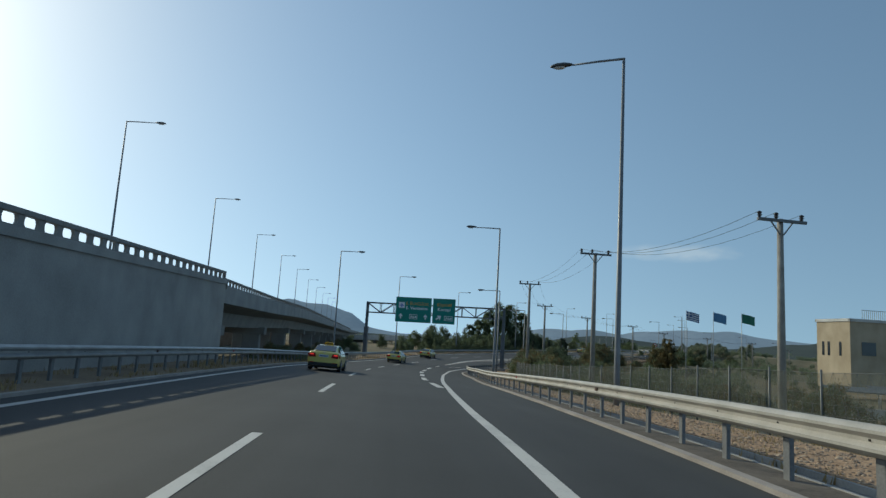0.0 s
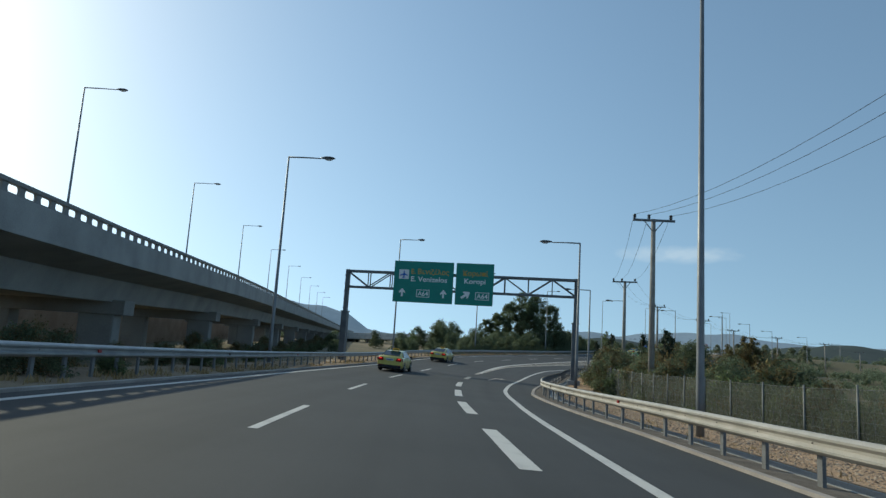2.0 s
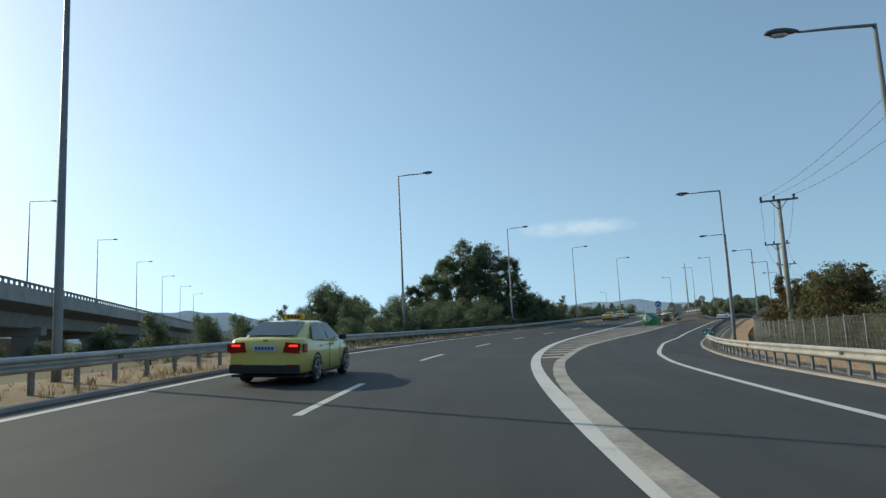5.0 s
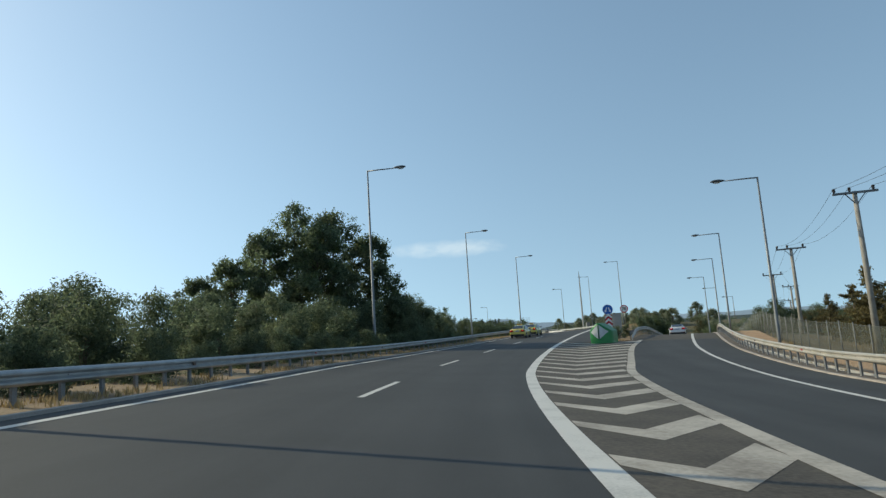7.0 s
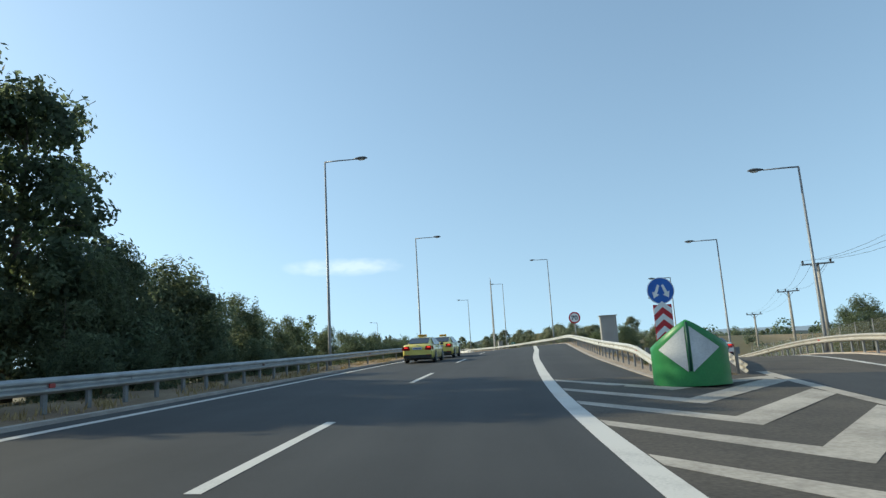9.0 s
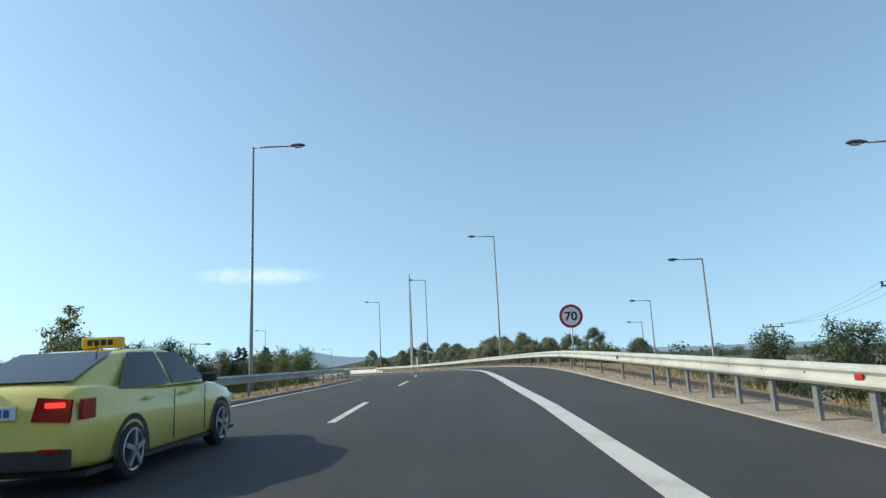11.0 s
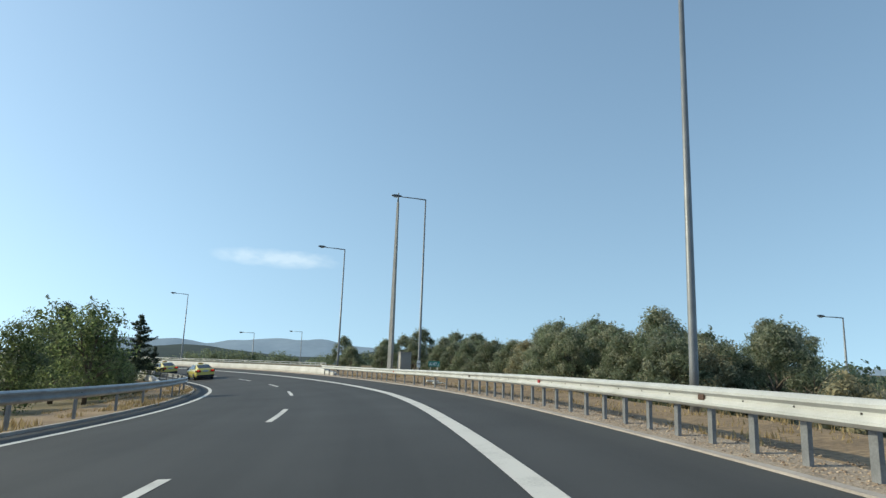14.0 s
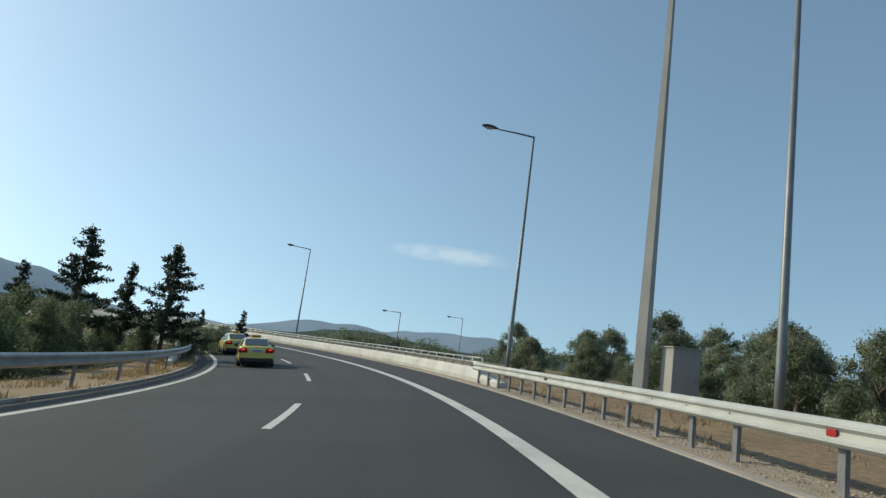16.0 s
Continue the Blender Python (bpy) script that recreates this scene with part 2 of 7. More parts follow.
# ---------- the line of the road ----------
CTRL = [(1.82, -39.96, 0.113), (0.82, -17.98, -0.037), (-0.16, 4.0, -0.244), (-1.71, 25.94, -0.827), (-2.77, 47.91, -1.543), (-2.66, 69.91, -2.186), (-0.25, 91.76, -2.482), (4.34, 113.27, -2.367), (11.57, 134.03, -2.316), (20.74, 154.02, -2.138), (31.84, 173.01, -1.651), (44.34, 191.1, -0.893), (57.66, 208.62, -0.122), (71.01, 226.1, 0.403), (82.78, 244.67, 0.552), (92.33, 264.46, 0.47), (98.75, 285.48, 0.346), (101.3, 307.3, 0.293), (99.74, 329.21, 0.282), (94.14, 350.45, 0.282), (84.69, 370.28, 0.282), (71.71, 388.01, 0.282)]
STEP = 22.0
BANK_S = (-40, 0, 20, 40, 60, 80, 100, 120, 140, 160, 180, 200, 220, 240, 260, 280, 300, 320, 340, 420)
BANK_V = (0.0, -0.001, -0.019, -0.037, -0.038, -0.04, -0.039, -0.054, -0.066, -0.068, -0.048, -0.02, 0.003, 0.036, 0.044, 0.065, 0.076, 0.096, 0.106, 0.08)
S_END = -40 + STEP * (len(CTRL) - 1)
_ctrl = np.array(CTRL)


def centre(s):
    """Point of the drive line at the station s, with its right-hand normal."""
    u = min(max((s + 40) / STEP, 0), len(CTRL) - 1.0001)
    i = int(u)
    w = u - i
    p = [_ctrl[min(max(k, 0), len(CTRL) - 1)] for k in (i - 1, i, i + 1, i + 2)]
    q = 0.5 * (2 * p[1] + (p[2] - p[0]) * w + (2 * p[0] - 5 * p[1] + 4 * p[2] - p[3]) * w**2 + (3 * p[1] - p[0] - 3 * p[2] + p[3]) * w**3)
    d = 0.5 * ((p[2] - p[0]) + 2 * (2 * p[0] - 5 * p[1] + 4 * p[2] - p[3]) * w + 3 * (3 * p[1] - p[0] - 3 * p[2] + p[3]) * w**2)
    t = Vector((d[0], d[1])).normalized()
    return Vector(q), Vector((t.y, -t.x)), t


def ramp_drop(s, d):
    """The exit ramp and the land beyond it fall away past the gore."""
    a, b = min(max((s - 196) / 52, 0), 1), min(max((d - 6.0 - 2.0 * min(max((s - 215) / 25, 0), 1)) / 6, 0), 1)
    return 4.2 * a * a * (3 - 2 * a) * b * b * (3 - 2 * b) * min(max((292 - s) / 22, 0), 1)


def at_road(s, d, h=0.0):
    """World place at station s, d metres to the right of the drive line, h above the road surface."""
    c, n, _ = centre(s)
    dd = max(min(d, 24), -14)
    h -= ramp_drop(s, d)
    return Vector((c.x + n.x * d, c.y + n.y * d, c.z + h + float(np.interp(s, BANK_S, BANK_V)) * dd))


def heading(s):
    """Degrees by which the road at s turns to the left of +y."""
    _, _, t = centre(s)
    return math.degrees(math.atan2(-t.x, t.y))


def curve(table):
    xs, ys = [a for a, _ in table], [b for _, b in table]
    return lambda s: float(np.interp(s, xs, ys))


edge_line_left = curve([(-40, -6.09), (0, -6.09), (20, -6.27), (40, -6.5), (60, -6.62), (80, -6.73), (100, -6.88), (120, -7.04), (140, -7.05), (160, -6.98), (180, -6.74), (200, -6.61), (220, -6.69), (240, -6.85), (260, -6.76), (280, -6.53), (300, -6.35), (320, -6.2), (340, -6.13), (440, -6.13)])
dash_line = curve([(-40, -1.87), (0, -1.87), (20, -2.04), (40, -2.25), (60, -2.39), (80, -2.52), (100, -2.69), (120, -2.86), (140, -2.86), (160, -2.79), (180, -2.56), (200, -2.41), (220, -2.49), (240, -2.67), (260, -2.56), (280, -2.31), (300, -2.14), (320, -2.03), (340, -1.96), (440, -1.96)])
main_right = curve([(95, 1.53), (118, 1.4), (137, 1.28), (157, 1.29), (166, 1.5), (176, 1.63), (200, 1.82), (222, 1.83), (239, 1.48), (258, 1.62), (275, 1.75), (290, 1.97), (302, 1.9), (440, 1.87)])
shoulder_left = curve([(-40, 0.6), (225, 0.6), (265, 0.98), (440, 0.98)])
gore_right = curve([(95, 1.6), (110, 1.94), (118, 2.31), (122, 2.65), (138, 3.57), (145, 4.22), (159, 5.27), (165.5, 6.08), (171, 6.59), (183, 7.54), (190, 8.33), (215, 11.03), (240, 13.17), (300, 18.58)])
ramp_right = curve([(-40, 1.69), (5, 1.63), (15, 1.87), (22, 2.17), (34, 2.66), (45, 3.21), (55, 3.59), (64, 3.98), (73, 4.09), (82, 4.56), (90, 5.18), (104, 5.86), (118, 6.42), (127, 7.09), (138, 8.22), (147, 8.95), (160, 10.36), (173, 11.26), (182, 11.94), (200, 13.51), (240, 16.66), (300, 22.52)])
rail_right = curve([(-40, 4.28), (6, 4.62), (11, 4.95), (22, 5.52), (39, 6.02), (54, 6.42), (72, 5.97), (79, 6.53), (88, 7.49), (97, 8.5), (118, 9.68), (141, 11.6), (160, 13.29), (177, 14.41), (210, 16.89), (240, 19.37), (300, 24.77)])
rail_left = curve([(-40, -7.77), (0, -7.77), (20, -7.94), (40, -8.16), (60, -8.28), (80, -8.39), (100, -8.5), (120, -8.61), (140, -8.61), (160, -8.56), (180, -8.33), (200, -8.16), (220, -8.22), (240, -8.33), (260, -8.28), (280, -8.05), (300, -7.83), (340, -7.66), (440, -7.66)])
rail_main = curve([(189, 5.29), (200, 5.18), (220, 5.07), (260, 5.07), (276, 4.9), (302, 4.79), (440, 4.95)])


def ribbon(name, s0, s1, left, right, h, mat, step=2.0, across=1, skirt=0.0):
    """A strip laid on the road between two lines; skirt: depth of its side faces."""
    n = max(2, int(round((s1 - s0) / step)) + 1)
    verts, faces = [], []
    for i in range(n):
        s = s0 + (s1 - s0) * i / (n - 1)
        a, b = (left(s) if callable(left) else left), (right(s) if callable(right) else right)
        for k in range(across + 1):
            verts.append(at_road(s, a + (b - a) * k / across, h))
    w = across + 1
    for i in range(n - 1):
        for k in range(across):
            faces.append((i * w + k, i * w + k + 1, (i + 1) * w + k + 1, (i + 1) * w + k))
    if skirt:
        m = len(verts)
        for i in range(n):
            verts += [verts[i * w] - Vector((0, 0, skirt)), verts[i * w + across] - Vector((0, 0, skirt))]
        for i in range(n - 1):
            faces.append((i * w, (i + 1) * w, m + 2 * i + 2, m + 2 * i))
            faces.append((i * w + across, m + 2 * i + 1, m + 2 * i + 3, (i + 1) * w + across))
    me = mesh_of(name, verts, faces, mat)
    lane = me.attributes.new("lane", "FLOAT_VECTOR", "POINT")
    for i in range(n):
        s = s0 + (s1 - s0) * i / (n - 1)
        a, b = (left(s) if callable(left) else left), (right(s) if callable(right) else right)
        for k in range(across + 1):
            lane.data[i * w + k].vector = (a + (b - a) * k / across, s, 0)
    return me


# ---------- ground ----------
_ss = np.arange(-40, S_END, 2.0)
_cc = np.array([[*centre(s)[0], *centre(s)[1]] for s in _ss])


def ground_z(x, y):
    d2 = (_cc[:, 0] - x) ** 2 + (_cc[:, 1] - y) ** 2
    i = int(np.argmin(d2))
    far = math.sqrt(d2[i])
    s = _ss[i]
    d = (x - _cc[i, 0]) * _cc[i, 3] + (y - _cc[i, 1]) * _cc[i, 4]
    road = _cc[i, 2] + float(np.interp(s, BANK_S, BANK_V)) * max(min(d, 24), -14) - ramp_drop(s, d)
    right = rail_right(s) if s < 262 else 6
    over = max(d - right - 1.2, -d - 10.6, 0)
    drop = 0.12 + 0.9 * min(over / 14, 1) ** 1.3 * (1.0 if d > 0 else 0.7)
    near = road - drop
    blend = min(max((far - 45) / 120, 0), 1)
    return near * (1 - blend) + (-2.2 + 0.6 * noise.noise((x / 90, y / 90, 0))) * blend + (0.10 * noise.noise((x / 5, y / 5, 3)) if over > 0.8 else 0)


def spread(lo, hi, fine, grow=1.22, limit=4200):
    mid = list(np.arange(lo, hi + fine, fine))
    out, q, st = [], mid[-1], fine
    while q < limit:
        st *= grow
        q += st
        out.append(q)
    left, q, st = [], lo, fine
    while q > -limit:
        st *= grow
        q -= st
        left.append(q)
    return left[::-1] + mid + out


gx, gy = spread(-46, 150, 2.6), spread(-40, 390, 3.2)
gv = [(x, y, ground_z(x, y)) for y in gy for x in gx]
gf = [(j * len(gx) + i, j * len(gx) + i + 1, (j + 1) * len(gx) + i + 1, (j + 1) * len(gx) + i) for j in range(len(gy) - 1) for i in range(len(gx) - 1)]


def ground_material():
    m = textured("dry grass ground", (0.17, 0.12, 0.065), (0.33, 0.255, 0.15), 0.15, 3.5, 0.95, 0, 0.8, 0.08, (0.3, 0.7), fine_mix=0.5)
    n, l = m.node_tree.nodes, m.node_tree.links
    tex = n.new("ShaderNodeTexNoise")
    tex.inputs["Scale"].default_value, tex.inputs["Detail"].default_value = 0.03, 6
    where = n.new("ShaderNodeTexCoord")
    l.new(where.outputs["Object"], tex.inputs["Vector"])
    ramp = n.new("ShaderNodeValToRGB")
    ramp.color_ramp.elements[0].position, ramp.color_ramp.elements[1].position = 0.38, 0.55
    l.new(tex.outputs["Fac"], ramp.inputs[0])
    mix = n.new("ShaderNodeMix")
    mix.data_type = "RGBA"
    b = n["Principled BSDF"]
    l.new(ramp.outputs[0], mix.inputs[0])
    l.new(b.inputs["Base Color"].links[0].from_socket, mix.inputs[6])
    mix.inputs[7].default_value = (0.115, 0.10, 0.052, 1)
    l.new(mix.outputs[2], b.inputs["Base Color"])
    return m


tagged(new("ground", mesh_of("ground", gv, gf, ground_material(), True)), "dry brown earth and straw grass beside the motorway", "ground", kind="structure")

# ---------- road surface and markings ----------
road = thing("road", "dark grey asphalt motorway with white lane markings", "road", kind="structure")
part("carriageway", ribbon("carriageway", -40, 191, lambda s: edge_line_left(s) - shoulder_left(s) - 0.03, lambda s: rail_right(s) - 0.55, 0.0, ASPHALT, 2, 8, 0.3), ASPHALT, road)
part("carriageway", ribbon("carriageway", 191, S_END - 2, lambda s: edge_line_left(s) - shoulder_left(s) - 0.03, lambda s: rail_main(s) - 0.45, 0.0, ASPHALT, 2, 6, 0.3), ASPHALT, road)
part("exit_ramp", ribbon("exit_ramp", 191, 254, lambda s: gore_right(s) - 0.9, lambda s: rail_right(s) - 0.55, 0.0, ASPHALT_OLD, 2, 4, 0.3), ASPHALT_OLD, road, "faded grey asphalt exit ramp")
part("gore_surface", ribbon("gore_surface", 97, 191, lambda s: main_right(s) + 0.1, lambda s: gore_right(s), 0.003, ASPHALT_OLD, 2, 2), ASPHALT_OLD, road, "dusty worn asphalt")


def line(mid, s0, s1, wide, mat=PAINT, name="edge_line", h=0.006):
    part(name, ribbon(name, s0, s1, lambda s: mid(s) - wide / 2, lambda s: mid(s) + wide / 2, h, mat, 2.0), mat, road)


line(edge_line_left, -40, S_END - 2, 0.2)
line(ramp_right, -40, 253, 0.22)
line(main_right, 95, S_END - 2, 0.35, name="wide_edge_line")
line(gore_right, 97, 192, 0.37, PAINT_DUSTY, "gore_line", 0.010)
for far in (-33.6, -19.2, -4.8, 9.6, 24.2, 38.5, 52.8, 66.3, 80.0, 93.8, 108.0, 122.2, 137.0, 152.0, 166.6, 181.1, 195.7, 210.3, 224.9, 239.4, 253.8, 268.6, 281.9, 297.2, 310.8, 325.3, 339.8, 354.3, 368.8, 383.3, 397.8, 412.3):
    line(dash_line, far - 5.1, far, 0.16, name="lane_dash")
block_line = curve([(26, 2.16), (38, 1.82), (50, 1.82), (60, 1.69), (68, 1.67), (78, 1.44)])
for far in (33.1, 42.2, 51.3, 60.5, 69.4, 78.4):
    line(block_line, far - 5.2, far, 0.32, name="exit_lane_block")
for far in (87.5, 96.5):
    line(lambda s: 1.42, far - 3.8, far, 0.32, PAINT_DUSTY, "exit_lane_block")


def chevron(s):
    """One chevron stripe of the gore, its point at the station s."""
    a, b = main_right(s) + 0.22, gore_right(s) - 0.15
    if b - a < 0.5:
        return
    mid = a + (b - a) * 0.43 * min(max((b - a - 0.8) / 0.6, 0.02), 1)
    for _ in range(4):
        a, b = main_right(s + 1.4 * (mid - a)) + 0.2, gore_right(s + 1.38 * (b - mid)) - 0.16
    v = []
    for q, d, thick in ((s + 1.4 * (mid - a), a, 0.68), (s, mid, 1.07), (s + 1.38 * (b - mid), b, 1.18)):
        v += [at_road(min(q, 190), d, 0.0075), at_road(min(q + thick, 190.6), d, 0.0075)]
    part("gore_stripe", mesh_of("gore_stripe", v, [(0, 2, 3, 1), (2, 4, 5, 3)], PAINT_DUSTY), PAINT_DUSTY, road)


for k in range(-14, 10):
    chevron(159.3 + 3.03 * k)

# lane arrow that turns to the exit
bm = bmesh.new()
for quad in (((85.4, 2.85), (85.4, 3.03), (89.4, 3.36), (89.4, 3.18)), ((88.9, 3.18), (89.8, 3.18), (89.8, 3.68), (88.9, 3.68)), ((88.2, 3.65), (90.4, 3.65), (89.4, 4.1), (89.2, 4.1))):
    bm.faces.new([bm.verts.new(at_road(*q, 0.012)) for q in quad])
part("lane_arrow", bm, PAINT_DUSTY, road)

# kerbs and gravel margins
part("kerb", ribbon("kerb", -40, 254, lambda s: rail_right(s) - 0.55, lambda s: rail_right(s) - 0.38, 0.06, KERB, 2, 1, 0.4), KERB, road, "dusty concrete kerb")
part("kerb", ribbon("kerb", 190, S_END - 2, lambda s: rail_main(s) - 0.45, lambda s: rail_main(s) - 0.30, 0.03, KERB, 2, 1, 0.4), KERB, road, "dusty concrete kerb")
part("kerb", ribbon("kerb", -40, S_END - 2, lambda s: edge_line_left(s) - shoulder_left(s) - 0.15, lambda s: edge_line_left(s) - shoulder_left(s), 0.07, KERB, 2, 1, 0.4), KERB, road, "dusty concrete kerb")
part("earth_margin", ribbon("earth_margin", -40, 254, lambda s: rail_right(s) - 0.38, lambda s: rail_right(s) + 0.42, 0.03, EARTH_DARK, 2, 2, 0.4), EARTH_DARK, road, "dark brown earth under the rail")
for side in (0.42, 0.92):
    part("gutter_edge", ribbon("gutter_edge", -40, 190, lambda s: rail_right(s) + side, lambda s: rail_right(s) + side + 0.06, 0.04, CONCRETE, 2, 1, 0.3), CONCRETE, road, "pale concrete gutter edge")
part("gutter_bed", ribbon("gutter_bed", -40, 190, lambda s: rail_right(s) + 0.51, lambda s: rail_right(s) + 0.92, -0.05, CONCRETE_DARK, 2, 1), CONCRETE_DARK, road, "dark concrete gutter bed")
part("gravel_margin", ribbon("gravel_margin", -40, 254, lambda s: rail_right(s) + (1.01 if s < 190 else 0.42), lambda s: rail_right(s) + 3.2, 0.05, TAN_ROCK, 2, 4, 0.6), TAN_ROCK, road, "tan stony slope behind the gutter")
part("gravel_margin", ribbon("gravel_margin", 190, S_END - 2, lambda s: rail_main(s) - 0.30, lambda s: rail_main(s) + 0.6, 0.02, GRAVEL, 2, 2, 0.4), GRAVEL, road, "pale brown gravel margin")
part("earth_margin", ribbon("earth_margin", 192, S_END - 2, lambda s: rail_main(s) + 0.6, lambda s: rail_main(s) + 5.6, -0.01, STRAW_EARTH, 2, 4, 0.3), STRAW_EARTH, road, "dry straw-covered earth")
part("earth_margin", ribbon("earth_margin", -40, S_END - 2, lambda s: edge_line_left(s) - 3.9, lambda s: edge_line_left(s) - shoulder_left(s) - 0.15, 0.03, EARTH, 2, 3, 0.4), EARTH, road, "dry earth margin")

# ---------- guard rails ----------
BEAM = [(0.00, 0.78), (0.035, 0.765), (0.08, 0.725), (0.08, 0.69), (0.02, 0.64), (0.02, 0.60), (0.08, 0.55), (0.08, 0.515), (0.035, 0.475), (0.0, 0.46)]


def post_mesh():
    bm = bmesh.new()
    box(bm, (0.012, 0.12, 1.0), (-0.025, 0, 0.22))
    box(bm, (0.06, 0.01, 1.0), (0.0, 0.06, 0.22))
    box(bm, (0.06, 0.01, 1.0), (0.0, -0.06, 0.22))
    box(bm, (0.10, 0.10, 0.22), (-0.055, 0, 0.62))
    me = bpy.data.meshes.new("post")
    bm.to_mesh(me)
    bm.free()
    me.materials.append(POST_STEEL)
    return me


POST = post_mesh()


def refl_mesh(mat):
    bm = bmesh.new()
    box(bm, (0.03, 0.17, 0.085), bevel=0.012)
    me = bpy.data.meshes.new("reflector")
    bm.to_mesh(me)
    bm.free()
    me.materials.append(mat)
    return me


RED_LENS = material("red reflector", (0.35, 0.02, 0.015), 0.3)
DARK_LENS = material("brown reflector", (0.09, 0.05, 0.03), 0.4)


def guard_rail(name, label, line_of, s0, s1, side, gap, mat, ramped_end=True, rise=lambda s: 0.09):
    """A W-beam rail along a line; side: +1 where its posts stand on the right of it."""
    rail = thing(name, label, "guard rail", "guard rails")
    n = int((s1 - s0) / 1.5)
    verts, faces = [], []
    for i in range(n + 1):
        s = s0 + (s1 - s0) * i / n
        dip = max(0, 1 - min(s - s0, s1 - s if ramped_end else 99) / 5) * (0.5 if s > -30 and (s0 > -30 or s - s0 > 20) else 0)
        for x, z in BEAM:
            verts.append(at_road(s, line_of(s) - side * x, z - dip + rise(s)))
        for x, z in BEAM[::-1]:
            verts.append(at_road(s, line_of(s) - side * (x - 0.006), z - dip + rise(s)))
    w = 2 * len(BEAM)
    for i in range(n):
        for k in range(w):
            a, b = i * w + k, i * w + (k + 1) % w
            faces.append((a, b, b + w, a + w))
    beam = part("beam", mesh_of("beam", verts, faces, mat), mat, rail)
    s, k = s0 + 0.5, 0
    while s < s1 - 0.3:
        p = new("post", POST)
        p.parent = rail
        q = at_road(s, line_of(s) + side * 0.11, rise(s))
        p.matrix_basis = pose(*q, 0, 0, heading(s) + (0 if side > 0 else 180))
        if k % 8 == 3:
            r = new("reflector", REFL_RED if k % 16 == 3 else REFL_DARK)
            r.parent = beam
            r.matrix_basis = pose(*at_road(s, line_of(s) - side * 0.045, 0.62 + rise(s)), 0, 0, heading(s))
        if 0 < s < 310 and (side > 0 or k % 2):
            b = new("bolt", BOLT)
            b.parent = beam
            b.matrix_basis = pose(*at_road(s, line_of(s) - side * 0.022, 0.62 + rise(s)), 0, 0, heading(s))
        s += gap(s) if callable(gap) else gap
        k += 1
    return rail


BOLT = bpy.data.meshes.new("bolt")
bm = bmesh.new()
tube(bm, [(-0.012, 0, 0), (0.012, 0, 0)], 0.013, 6)
bm.to_mesh(BOLT)
bm.free()
BOLT.materials.append(material("dark bolt", (0.05, 0.045, 0.04), 0.6, 0.5))
REFL_RED, REFL_DARK = refl_mesh(RED_LENS), refl_mesh(DARK_LENS)
guard_rail("guard_rail", "galvanised steel guard rail curving along the exit ramp", rail_right, -30, 252, 1, lambda s: 1.70 if s < 60 else 1.33, GALV_DUSTY, rise=curve([(20, 0.1), (40, 0.04), (80, 0.03), (105, -0.02), (130, -0.02), (150, 0.1)]))
guard_rail("guard_rail", "galvanised steel guard rail along the inner verge", rail_left, -35, S_END - 4, -1, lambda s: 1.33 if s < 200 else 4.0, GALV, rise=curve([(80, 0.09), (110, 0.0), (140, -0.04), (170, -0.09), (190, -0.02), (230, 0.09), (260, 0.15), (440, 0.15)]))
guard_rail("guard_rail", "pale dusty steel guard rail on the outer bend", rail_main, 190, 322, 1, lambda s: 3.3 if 225 < s < 263 else 1.05 if 263 < s < 288 else 2.2 if 288 < s < 303 else 1.33, GALV_PALE, False)
guard_rail("guard_rail", "galvanised steel guard rail on the inner side of the ramp", lambda s: gore_right(s) - 0.7, 191, 250, -1, 1.6, GALV_DUSTY)


